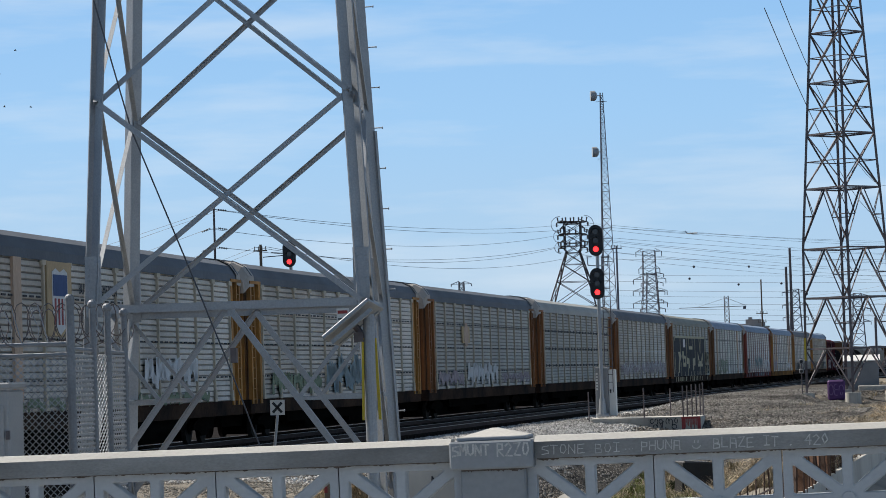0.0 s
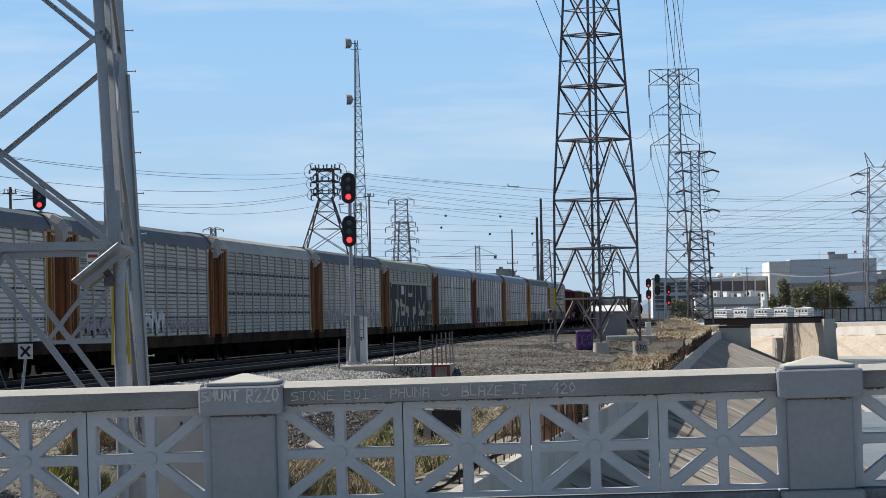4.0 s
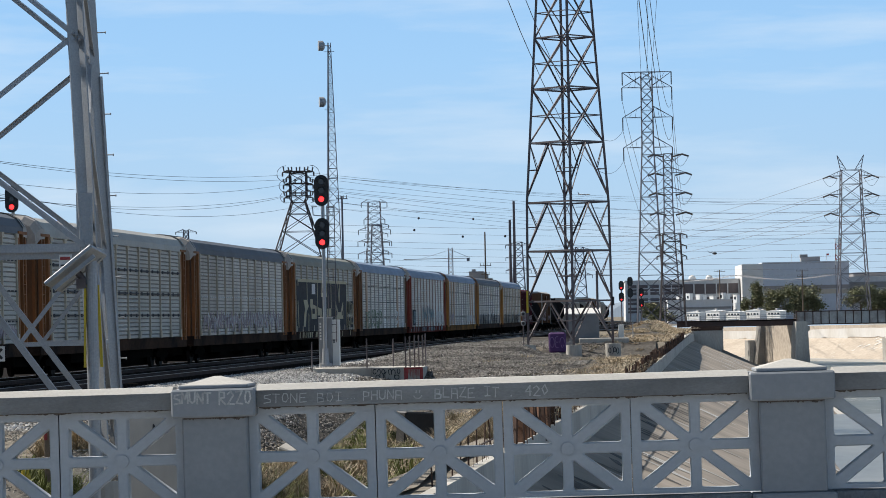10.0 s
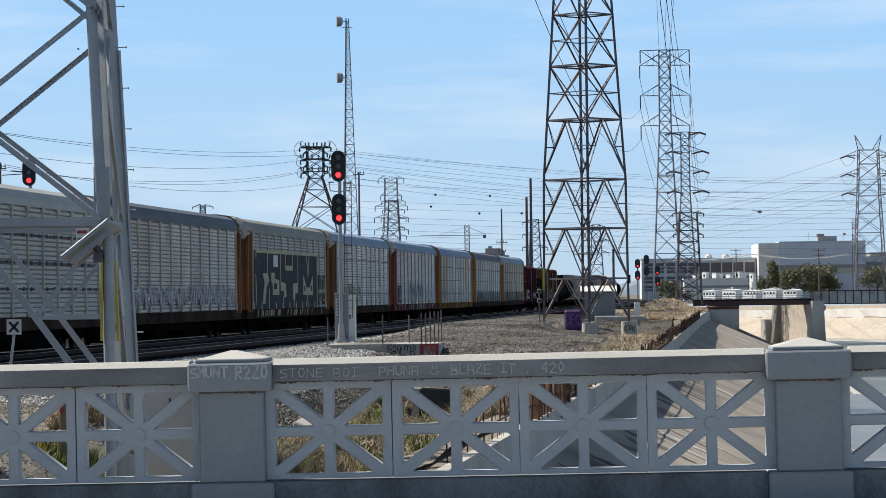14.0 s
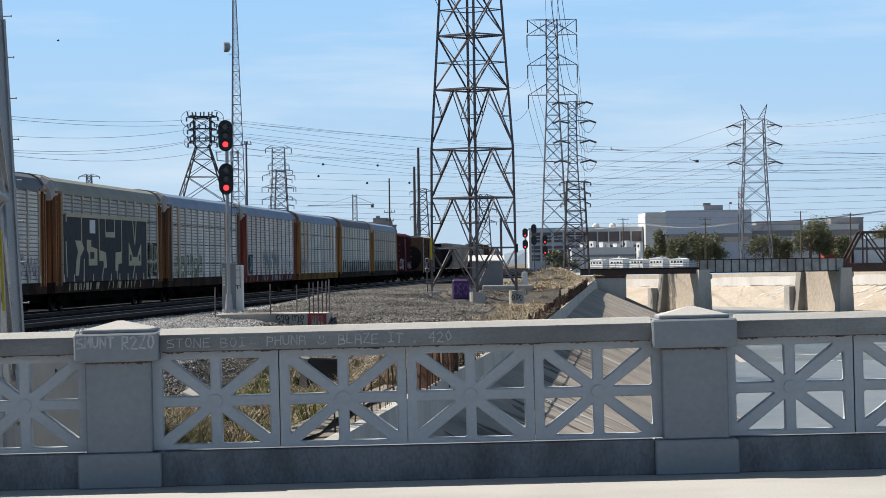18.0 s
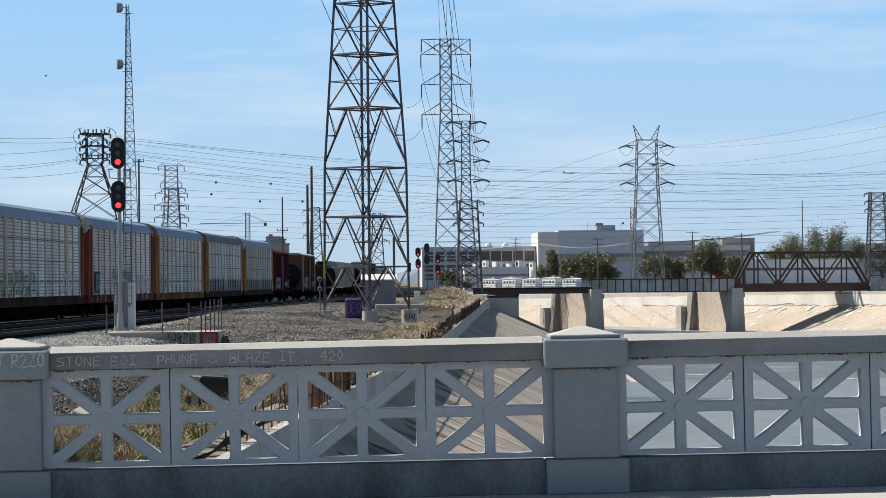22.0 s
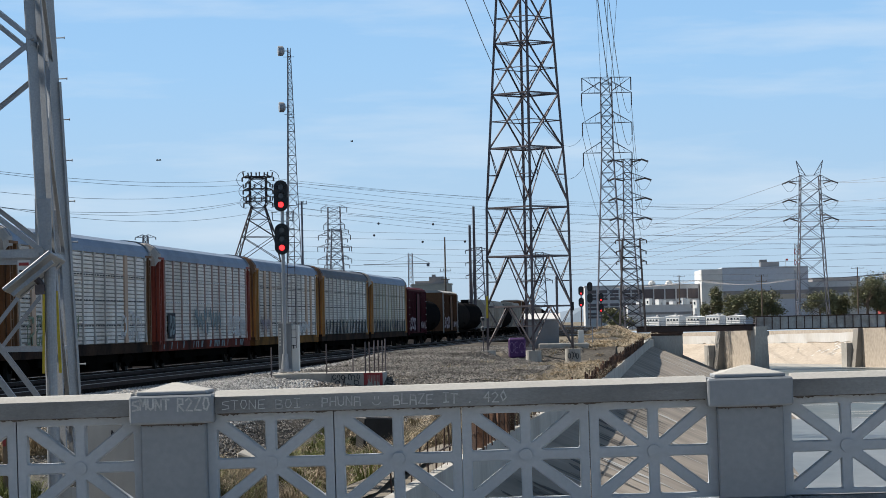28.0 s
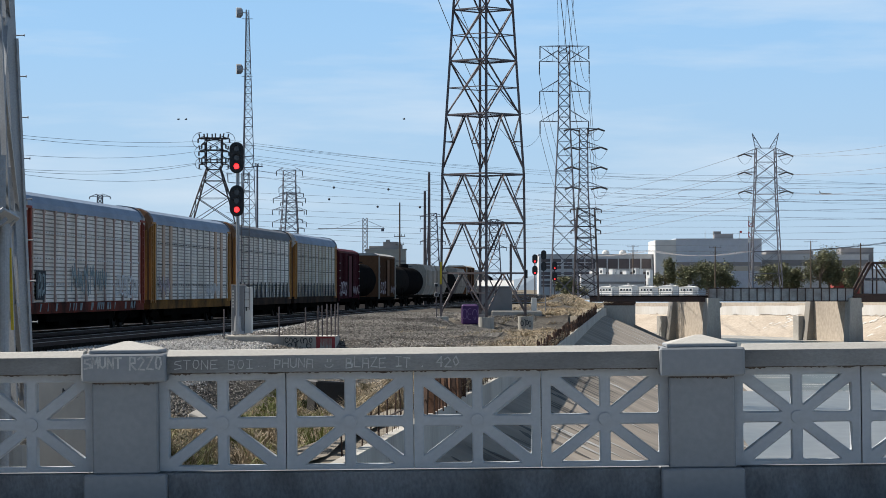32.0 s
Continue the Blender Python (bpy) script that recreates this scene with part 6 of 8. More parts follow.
def main_signal():
    th = thing("railway_signal", pose(-10.35, 119, 0.1), "railway signal mast with two red heads and a grey cabinet", "railway signal")
    bm = B(); rod(bm, (0, 0, 0.5), (0, 0, 6.9), 0.075, 14); part("mast", bm, M_GALV, th)
    bm = B(); rod(bm, (0, 0, 0.0), (0, 0, 0.12), 0.28, 14); rod(bm, (0, 0, 0.1), (0, 0, 0.75), 0.17, 14, 0.12); part("mast_base", bm, M_GALV, th)
    signal_head(th, -0.03, -0.25, 7.42)
    signal_head(th, -0.02, -0.25, 5.60)
    bm = B()
    for s in (-1, 1):
        beam(bm, (0, 0.0, 6.35), (s * 0.42, 0.1, 6.4), 0.04); beam(bm, (s * 0.42, 0.1, 6.4), (s * 0.44, 0.1, 6.75), 0.04); beam(bm, (s * 0.25, 0.1, 6.75), (s * 0.5, 0.1, 6.75), 0.04)
    part("bracket", bm, M_GALV, th)
    ld = part("ladder", (lambda b: (box(b, (0.14, 0.3, 3.9), (0.03, 0.03, 5.8)), box(b, (0.46, 0.3, 3.9), (0.03, 0.03, 5.8)), b)[2])(B()), M_GALV_D, th)
    for k in range(18):
        bm = B(); box(bm, (0.30, 0.3, 1.1 + k * 0.33), (0.32, 0.025, 0.025)); part("rung", bm, M_GALV_D, ld)
    cb = thing("signal_cabinet", pose(-10.0, 119.5, 0.05), "tall grey signal relay cabinet on a concrete pad", "cabinet")
    bm = B(); box(bm, (-0.365, 0, 1.08), (0.55, 0.6, 2.0), bevel=0.02); part("body", bm, M_CABINET_D, cb, "dark grey relay box")
    bm = B(); box(bm, (0.068, 0.1, 1.04), (0.30, 0.6, 1.95), bevel=0.02); part("side_box", bm, M_WHITE, cb, "pale side box")
    bm = B(); box(bm, (-0.365, 0, 2.10), (0.60, 0.66, 0.05), bevel=0.015); part("lid", bm, M_CABINET, cb)
    bm = B(); box(bm, (0.0, -0.215, 1.1), (0.05, 0.03, 0.16)); part("handle", bm, M_TAG, cb)
    for k in range(6):
        bm = B(); box(bm, (-0.56, -0.308, 1.85 - k * 0.13), (0.07, 0.015, 0.08)); part("marking", bm, M_WHITE, cb)


main_signal()

pad = thing("signal_platform", pose(-8.6, 118.6, 0), "low concrete platform with steel posts and scrawled paint", "platform")
bm = B(); prism(bm, [(-2.2, 0.02), (-1.95, -0.14), (-1.95, -0.9), (2.45, -0.9), (2.45, 0.02)], -1.1, 2.2); part("slab", bm, M_CONC_PALE, pad)
for x, y, h in ((-2.2, -1.0, 1.15), (0.1, -1.0, 1.25), (1.05, 1.4, 1.2), (1.72, -1.0, 1.3), (1.88, -0.7, 1.3), (2.05, -0.2, 1.35), (2.2, 0.3, 1.35), (2.34, 0.8, 1.35), (2.42, 1.6, 1.4)):
    bm = B(); rod(bm, (x, y, -0.6), (x, y, h), 0.028, 8); part("post", bm, M_GALV_D, pad)
bm = B()
r7 = random.Random(3)
for k, (cx, cz, rx, rz, b0, b1) in enumerate(((0.42, -0.14, 0.07, 0.1, 40, 320), (0.6, -0.16, 0.06, 0.12, -90, 180), (0.55, -0.4, 0.09, 0.12, 0, 300), (0.78, -0.15, 0.07, 0.09, 60, 400), (0.92, -0.32, 0.08, 0.17, 90, 330),
                                                (1.06, -0.15, 0.06, 0.12, 0, 270), (1.2, -0.2, 0.08, 0.14, -60, 200), (1.34, -0.38, 0.1, 0.09, 0, 360), (0.72, -0.36, 0.08, 0.14, 150, 420), (1.42, -0.14, 0.06, 0.1, 90, 400))):
    for b in range(b0, b1, 30):
        p, q = [(cx + rx * math.cos(radians(v)), cz + rz * math.sin(radians(v))) for v in (b, b + 32)]
        beam(bm, (p[0], -1.112 - 0.001 * k, p[1]), (q[0], -1.112 - 0.001 * k, q[1]), 0.01, 0.032)
beam(bm, (0.3, -1.112, 0.0), (0.3, -1.112, -0.8), 0.01, 0.03)
part("scrawl", bm, M_TAG, pad, "black scrawled tag")["kind"] = "stuff"
bm = B(); box(bm, (2.03, -1.108, -0.03), (0.78, 0.012, 0.08)); box(bm, (1.72, -1.107, -0.25), (0.14, 0.01, 0.5)); box(bm, (2.37, -1.107, -0.3), (0.12, 0.01, 0.55))
for k in range(13):
    ln = r7.uniform(0.05, 0.38) if k % 3 else r7.uniform(0.3, 0.6)
    box(bm, (1.8 + k * 0.042, -1.108, -0.06 - ln / 2), (r7.uniform(0.012, 0.03), 0.01, ln))
part("paint_patch", bm, M_REDTAG, pad, "red painted patch with drips")["kind"] = "stuff"

dw = thing("railway_signal", pose(-25.75, 130, 0), "single-head red railway signal beyond the train", "railway signal")
bm = B(); rod(bm, (0.0, 0.2, 0.0), (0, 0.2, 8.3), 0.08, 10); part("mast", bm, M_GALV, dw)
signal_head(dw, 0.0, -0.1, 7.95, w=0.62, h=1.25)
bm = B(); beam(bm, (-0.25, 0.1, 7.9), (-1.3, 0.1, 7.85), 0.04); beam(bm, (-0.25, 0.1, 8.0), (-0.9, 0.1, 8.05), 0.04); part("bracket", bm, M_BLACK, dw)
for x, y, zt, lit in ((7.7, 420, 7.0, True), (9.0, 420, 7.6, False), (11.4, 450, 6.2, True)):
    fs = thing("railway_signal", pose(x, y, 0), "distant railway signal with two heads", "railway signal", "distant railway signals")
    bm = B(); rod(bm, (0, 0.2, 0), (0, 0.2, zt), 0.09, 8); part("mast", bm, M_GALV_D, fs)
    signal_head(fs, 0, 0, zt - 0.6, lit, 0.8, 1.4)
    signal_head(fs, 0, 0, zt - 2.3, lit, 0.8, 1.4)

# ---------- beside the near pylon ----------
th = thing("solar_light", pose(-6.98, 41.0, 0), "tilted solar panel on a pole with yellow guard strips", "solar panel")
bm = B(); rod(bm, (0, 0, -2.8), (0, 0, 2.95), 0.085, 16); part("pole", bm, M_GALV, th)
bm = B(); box(bm, (-0.23, 0, 2.84), (0.88, 0.85, 0.06), rot=(-9, -38, 0), bevel=0.01); pn = part("panel", bm, M_GALV, th, "tilted grey solar panel")
for s in (-0.3, 0.3):
    bm = B(); box(bm, (-0.20, s, 2.78), (0.76, 0.06, 0.06), rot=(-9, -38, 0)); part("panel_rail", bm, M_GALV, pn)
bm = B(); rod(bm, (-0.02, 0, 2.55), (-0.2, 0, 2.78), 0.05, 10); box(bm, (-0.14, -0.02, 2.62), (0.14, 0.14, 0.14)); part("bracket", bm, M_GALV_D, th)
bm = B(); box(bm, (-0.095, -0.06, 2.0), (0.03, 0.05, 1.2), rot=(0, 1, 0)); box(bm, (0.10, 0.06, 2.0), (0.04, 0.04, 1.2), rot=(0, -2, 0)); part("guard_strip", bm, M_YELLOW, th, "yellow guard strips")

fn = thing("chain_link_fence", pose(0, 38.0, 0), "chain-link fence with tall posts and razor wire coils", "fence")
FP = [(-10.66, 0.0, 3.27), (-10.53, 0.7, 3.20), (-10.45, 1.2, 3.16), (-10.39, 1.9, 3.10)]
for x, y, zt in FP + [(-13.2, 0.0, 3.2)]:
    bm = B(); rod(bm, (x, y, -0.2), (x, y, zt - 0.04), 0.062 if x == FP[0][0] else 0.05, 12)
    bmesh.ops.create_uvsphere(bm, u_segments=10, v_segments=6, radius=0.07, matrix=Matrix.Translation((x, y, zt - 0.03)))
    part("post", bm, M_POST_G, fn)
bm = B()
for z in (2.62, 2.47):
    rod(bm, (-14.0, 0.0, z), (-10.66, 0.0, z), 0.032, 8)
rod(bm, (-10.66, 0, 2.55), (-10.53, 0.7, 2.52), 0.03, 8); rod(bm, (-10.45, 1.2, 2.5), (-10.39, 1.9, 2.48), 0.03, 8)
part("top_rail", bm, M_POST_G, fn)


def mesh_wire(a, b, z0, z1, n, slat=False):
    """Woven wire between two posts: crossing thin strands; slat: with pale slats pushed through."""
    bm = B()
    a, b = Vector(a), Vector(b)
    L = (b - a).length
    d = (b - a) / L
    s = 0.095
    k = 0
    x = -(z1 - z0)
    while x < L:
        for sg in (1, -1):
            x0, x1 = (x, x + (z1 - z0)) if sg > 0 else (x + (z1 - z0), x)
            za, zb = z0, z1
            lo, hi = min(x0, x1), max(x0, x1)
            c0, c1 = max(0, lo), min(L, hi)
            if c1 > c0:
                f = lambda q: z0 + (z1 - z0) * ((q - x0) / (x1 - x0))
                beam(bm, a + d * c0 + Vector((0, 0, f(c0))), a + d * c1 + Vector((0, 0, f(c1))), 0.01)
        x += s
    part("wire_mesh", bm, M_GALV, fn)
    if slat:
        bm = B()
        z = z0
        while z < z1:
            m = a + (b - a) / 2 + Vector((0, 0, z))
            beam(bm, a + Vector((0, 0.02, z)), b + Vector((0, 0.02, z)), 0.05, 0.03)
            z += 0.068
        part("slats", bm, M_CABINET, fn, "pale woven slats")


mesh_wire((-14.0, 0, 0), (-10.66, 0, 0), 0.2, 2.46, 1)
mesh_wire((-10.64, 0.05, 0), (-10.54, 0.65, 0), 0.2, 2.46, 1, True)
mesh_wire((-10.53, 0.7, 0), (-10.45, 1.2, 0), 0.2, 2.46, 1)
mesh_wire((-10.44, 1.25, 0), (-10.40, 1.85, 0), 0.2, 2.46, 1, True)


def coil(a, b, r, turns):
    bm = B()
    a, b = Vector(a), Vector(b)
    pts = []
    for i in range(turns * 12 + 1):
        t = i / (turns * 12)
        p = a.lerp(b, t)
        an = t * turns * 2 * math.pi
        pts.append(p + Vector((0.25 * r * math.cos(an), r * math.cos(an), r * math.sin(an))))
    tube(bm, pts, 0.008, 4)
    part("razor_wire", bm, M_GALV_D, fn, "coiled razor wire")


coil((-11.6, 0, 2.92), (-10.38, 1.9, 2.90), 0.30, 9)
coil((-11.2, 0.05, 2.86), (-10.4, 1.7, 2.98), 0.24, 7)
coil((-14.0, 0, 2.85), (-11.4, 0.0, 2.85), 0.26, 9)
for i in range(8):
    bm = B()
    x = -13.8 + i * 0.38
    tube(bm, [(x + p, 0, 2.55 + q) for p, q in ((0, 0), (0.03, 0.3), (-0.08, 0.55), (0.02, 0.62), (0.16, 0.1))], 0.008, 4)
    part("razor_wire", bm, M_GALV, fn)

cb = thing("utility_cabinet", pose(-11.65, 37.2, 0), "pale grey utility cabinet behind the bridge parapet", "cabinet")
bm = B(); box(bm, (0, 0, 0.95), (0.86, 0.7, 2.1), bevel=0.02); part("body", bm, M_CABINET, cb)
bm = B(); box(bm, (0, 0, 2.06), (0.94, 0.8, 0.09), bevel=0.02); part("lid", bm, M_CABINET, cb)
bm = B(); box(bm, (0.02, -0.36, 0.9), (0.7, 0.02, 1.8), bevel=0.008); dr = part("door", bm, M_CABINET, cb)
bm = B(); box(bm, (0.42, -0.37, 1.4), (0.05, 0.05, 0.12)); part("handle", bm, M_GALV_D, dr)

sg = thing("marker_sign", pose(-14.35, 70, -0.2), "white square sign with a black X on a thin post", "sign")
bm = B(); rod(bm, (-0.12, 0.03, 0), (0.05, 0.03, 1.4), 0.035, 8); part("post", bm, M_GALV, sg)
bm = B(); box(bm, (0.05, 0, 1.55), (0.37, 0.02, 0.38)); pl = part("plate", bm, M_WHITE, sg)
bm = B()
for s in (-1, 1):
    box(bm, (0.05, -0.016, 1.55), (0.34, 0.008, 0.065), rot=(0, s * 47, 0))
part("mark", bm, M_TAG, pl, "black painted X")

# wing wall behind the balustrade
bm = B()
box(bm, (-3.70, 27.0, -0.85), (1.15, 0.5, 4.34), bevel=0.02)
wg = solo("wall_wing", bm, M_CONC_PALE, "plain pale concrete wing wall behind the parapet", "wall", kind="structure")
part("scrawl", strokes("NI", -4.0, -3.84, 0.98, 1.06, 26.745, 0.012, 31), M_TAG, wg, "small dark scrawl")["kind"] = "stuff"

# odds and ends behind the balustrade
bm = B(); box(bm, (-7.86, 42, -1.0), (0.085, 0.085, 3.14), rot=(0, 0, 12), bevel=0.008)
wp = solo("wooden_post", bm, M_WOOD, "old dark wooden post beside the gravel", "post")
bm = B(); box(bm, (-7.87, 41.95, 0.36), (0.05, 0.01, 0.10)); part("reflector", bm, M_REDTAG, wp, "small red reflector")
bm = B(); rod(bm, (-8.19, 42, -0.42), (-8.19, 42, -0.10), 0.11, 14, 0.05); rod(bm, (-8.19, 42, -0.44), (-8.19, 42, -0.40), 0.17, 14)
solo("marker_cone", bm, M_YELLOW, "faded yellow marker cone on the gravel", "cone")

# around the weathered pylon
bx = thing("equipment_box", pose(-0.78, 166, -0.15), "low concrete box painted with a purple tag", "box")
bm = B(); box(bm, (0, 0, 0.64), (1.02, 0.9, 1.18), bevel=0.1); part("body", bm, M_PURPLE, bx)
bm = B()
for k, (cx, cz, rx, rz, a0, a1) in enumerate(((-0.3, 0.66, 0.13, 0.3, 0, 360), (0.0, 0.82, 0.13, 0.17, 60, 300), (0.0, 0.5, 0.13, 0.17, 60, 300), (0.29, 0.62, 0.14, 0.32, 0, 180), (0.29, 0.5, 0.06, 0.16, 180, 360))):
    for a in range(a0, a1, 30):
        p, q = [(cx + rx * math.cos(radians(b)), cz + rz * math.sin(radians(b))) for b in (a, a + 32)]
        beam(bm, (p[0], -0.455 - 0.002 * k, p[1]), (q[0], -0.455 - 0.002 * k, q[1]), 0.012, 0.04)
part("tag", bm, M_LILAC, bx, "pale violet looping letters")["kind"] = "stuff"
ht = thing("signal_hut", pose(0.75, 172, 0.3), "small grey metal equipment hut with a white roof", "hut")
bm = B(); box(bm, (0, 0, 0.9), (2.0, 2.6, 1.8), bevel=0.03); part("wall", bm, M_CABINET_D, ht)
bm = B(); prism(bm, [(-1.45, 1.8), (1.45, 1.8), (1.45, 1.86), (0.3, 2.2), (-0.3, 2.2), (-1.45, 1.86)], -1.1, 1.1); bmesh.ops.rotate(bm, verts=bm.verts, matrix=Matrix.Rotation(math.pi / 2, 3, "Z")); part("roof", bm, M_WHITE, ht)
bm = B(); box(bm, (0.3, -1.32, 0.85), (0.8, 0.03, 1.6)); part("door", bm, M_CABINET_D, ht)
bm = B(); box(bm, (2.0, 171, 0.2), (3.0, 3.4, 0.95), bevel=0.05)
solo("wall_low", bm, M_CONC_PALE, "low concrete retaining block beside the hut", "wall", kind="structure")
bm = B(); box(bm, (3.05, 170.3, 1.05), (0.34, 0.4, 0.8), bevel=0.03)
solo("vent_box", bm, M_WHITE, "small white upright cabinet beside the hut", "cabinet")
pf = thing("pipe_railing", pose(2.6, 172.4, 0.65), "pipe railing beside the equipment hut", "railing")
for x in (-1.2, 0, 1.2):
    bm = B(); rod(bm, (x, 0, 0), (x, 0, 1.0), 0.03, 8); part("post", bm, M_GALV, pf)
for z in (0.5, 1.0):
    bm = B(); rod(bm, (-1.2, 0, z), (1.2, 0, z), 0.025, 8); part("rail", bm, M_GALV, pf)
ws = thing("marker_post", pose(-2.7, 163, -0.1), "small dark round fittings on a thin post by the track", "post")
bm = B(); rod(bm, (0, 0, 0), (0, 0, 2.5), 0.035, 8); part("post", bm, M_GALV_D, ws)
for z in (2.3, 1.75):
    bm = B(); box(bm, (0, -0.05, z), (0.26, 0.1, 0.26), bevel=0.04); pl = part("fitting", bm, M_CABINET_D, ws)
    bm = B(); rod(bm, (0, -0.14, z), (0, -0.1, z), 0.09, 12); part("dial", bm, M_TAG, pl)

# ---------- railway bridge over the river ----------
BY = 480.0


def pier(x):
    th = thing("bridge_pier", pose(x, 478, FLOOR_Z, 0, 0, 16.0), "concrete railway bridge pier of two columns and a wall", "pier", "piers of the railway bridge")
    bm = B(); prism(bm, [(-1.3, 0), (1.35, 0), (0.98, 7.4), (-1.0, 7.4)], -1.1, 1.1); part("column", bm, M_CONC_PALE, th)
    # Tan wall and pale buttress carry the sun, the darker far column the shade
    bm = B(); box(bm, (-0.3, 8.6, 3.45), (1.0, 14.8, 6.9)); part("wall", bm, M_BANK, th, "pier wall with sunlight put into its tan colour")
    bm = B(); prism(bm, [(-2.2, 0), (1.3, 0), (1.0, 7.2), (-1.4, 7.2)], 15.2, 17.4); part("column", bm, M_CONC, th)
    bm = B(); box(bm, (-2.0, 18.6, 2.1), (1.6, 2.4, 4.2)); part("buttress", bm, M_CONC_PALE, th)
    bm = B(); prism(bm, [(0.95, 5.4), (1.6, 5.9), (1.6, 6.6), (0.95, 6.6)], -0.5, 0.5); part("corbel", bm, M_CONC_PALE, th)


for x in (38.6, 62.5, 88.0):
    pier(x)
gd = thing("girder_span", pose(50.3, BY, 0), "grey plate-girder span of the railway bridge", "bridge span", "spans of the railway bridge")
bm = B(); box(bm, (0, -2.2, 0.95), (24.6, 0.3, 2.1)); part("web", bm, M_GIRDER, gd)
for z in (-0.12, 2.05):
    bm = B(); box(bm, (0, -2.25, z), (24.8, 0.6, 0.16)); part("flange", bm, M_BRIDGE, gd)
for i in range(19):
    bm = B(); box(bm, (-12.2 + i * 24.4 / 18, -2.45, 0.95), (0.14, 0.2, 2.1)); part("stiffener", bm, M_BRIDGE, gd)
bm = B(); box(bm, (0, 0.5, 0.5), (24.6, 4.6, 1.0)); part("deck", bm, M_BRIDGE, gd)
gl = thing("girder_span", pose(28.0, BY, 0), "dark low approach span of the railway bridge", "bridge span", "spans of the railway bridge")
bm = B(); box(bm, (0, -1.8, 0.25), (20.0, 0.4, 1.0)); part("web", bm, M_BRIDGE, gl)
bm = B(); box(bm, (0, 0, 0.7), (20.0, 4.0, 0.25)); part("deck", bm, M_BRIDGE, gl)
for z in (1.0, 1.3, 1.6):
    bm = B(); box(bm, (0, -1.9, z), (20.0, 0.09, 0.09)); part("hand_rail", bm, M_CABINET, gl)
for i in range(11):
    bm = B(); box(bm, (-10 + i * 2, -1.9, 1.15), (0.07, 0.07, 0.8)); part("rail_post", bm, M_CABINET, gl)
tp = thing("truss_span", pose(73.8, BY, 0), "rusty brown through-truss span of the railway bridge", "bridge span", "spans of the railway bridge")
for yy in (-2.4, 2.6):
    L0, L1 = -11.2, 11.4
    n = 6
    bot = [Vector((L0 + (L1 - L0) * i / n, yy, 0.9)) for i in range(n + 1)]
    top = [Vector((p.x, yy, 6.3)) for p in bot]
    for a, b, w, nm in [(bot[0], bot[-1], 0.55, "bottom_chord"), (top[1] + Vector((-0.8, 0, 0)), top[-2] + Vector((0.6, 0, 0)), 0.5, "top_chord"), (bot[0], top[1] + Vector((-0.8, 0, 0)), 0.5, "end_post"), (bot[-1], top[-2] + Vector((0.6, 0, 0)), 0.5, "end_post"),
                        (top[1], bot[2], 0.28, "diagonal"), (bot[2], top[3], 0.4, "diagonal"), (top[3], bot[4], 0.4, "diagonal"), (bot[4], top[5], 0.28, "diagonal")] + [(bot[i], top[i], 0.24, "vertical") for i in range(1, n)]:
        bm = B(); beam(bm, a, b, w, w * 0.8); part(nm, bm, M_BRIDGE, tp)
for i in range(1, 6):
    x = -11.2 + 22.6 * i / 6
    bm = B(); beam(bm, (x, -2.4, 6.3), (x, 2.6, 6.3), 0.25); part("cross_strut", bm, M_BRIDGE, tp)
bm = B(); box(bm, (0, 0, 0.2), (23.0, 5.4, 1.0)); part("deck", bm, M_BRIDGE, tp)
gr = thing("girder_span", pose(102, BY, 0), "concrete-grey span beyond the truss", "bridge span", "spans of the railway bridge")
bm = B(); box(bm, (0, -2.2, 0.6), (33, 0.4, 2.4)); part("web", bm, M_GIRDER, gr)
bm = B(); box(bm, (0, 0.3, 0.4), (33, 4.6, 1.0)); part("deck", bm, M_BRIDGE, gr)

bm = B()
prism(bm, [(-2.6, -5.5), (2.6, -5.5), (2.6, -0.3), (-2.6, -0.1)], 0, 3.5)
ab = solo("wall_abutment", bm, M_CONC_PALE, "weathered concrete abutment under the railway approach span", "wall", kind="structure", m=pose(22.6, 468, 0))
bm = B(); box(bm, (0, -0.06, -0.32), (5.3, 0.12, 0.42)); part("cap_beam", bm, M_RUST_D, ab, "dark stained cap beam")

# ---------- town beyond the river ----------
FAR_G = -0.6


def block(x0, x1, y, z0, z1, depth, m, label, roof=None, bands=(), windows=0, name="building"):
    th = thing(name, pose((x0 + x1) / 2, y, 0), label, "building", "buildings beyond the river")
    w = x1 - x0
    bm = B(); box(bm, (0, depth / 2, (z0 + z1) / 2), (w, depth, z1 - z0)); part("wall", bm, m, th)
    bm = B(); box(bm, (0, depth / 2, z1 + 0.15), (w + 0.4, depth + 0.4, 0.3)); part("roof", bm, roof or m, th)
    for za, zb, mm in bands:
        bm = B(); box(bm, (0, -0.08, (za + zb) / 2), (w - 0.3, 0.16, zb - za)); bd = part("band", bm, mm, th)
        for i in range(windows):
            bm = B(); box(bm, (-w / 2 + (i + 0.5) * w / windows, -0.2, (za + zb) / 2), (w / windows * 0.7, 0.1, (zb - za) * 0.7)); part("window", bm, M_GLASS, bd)
    return th


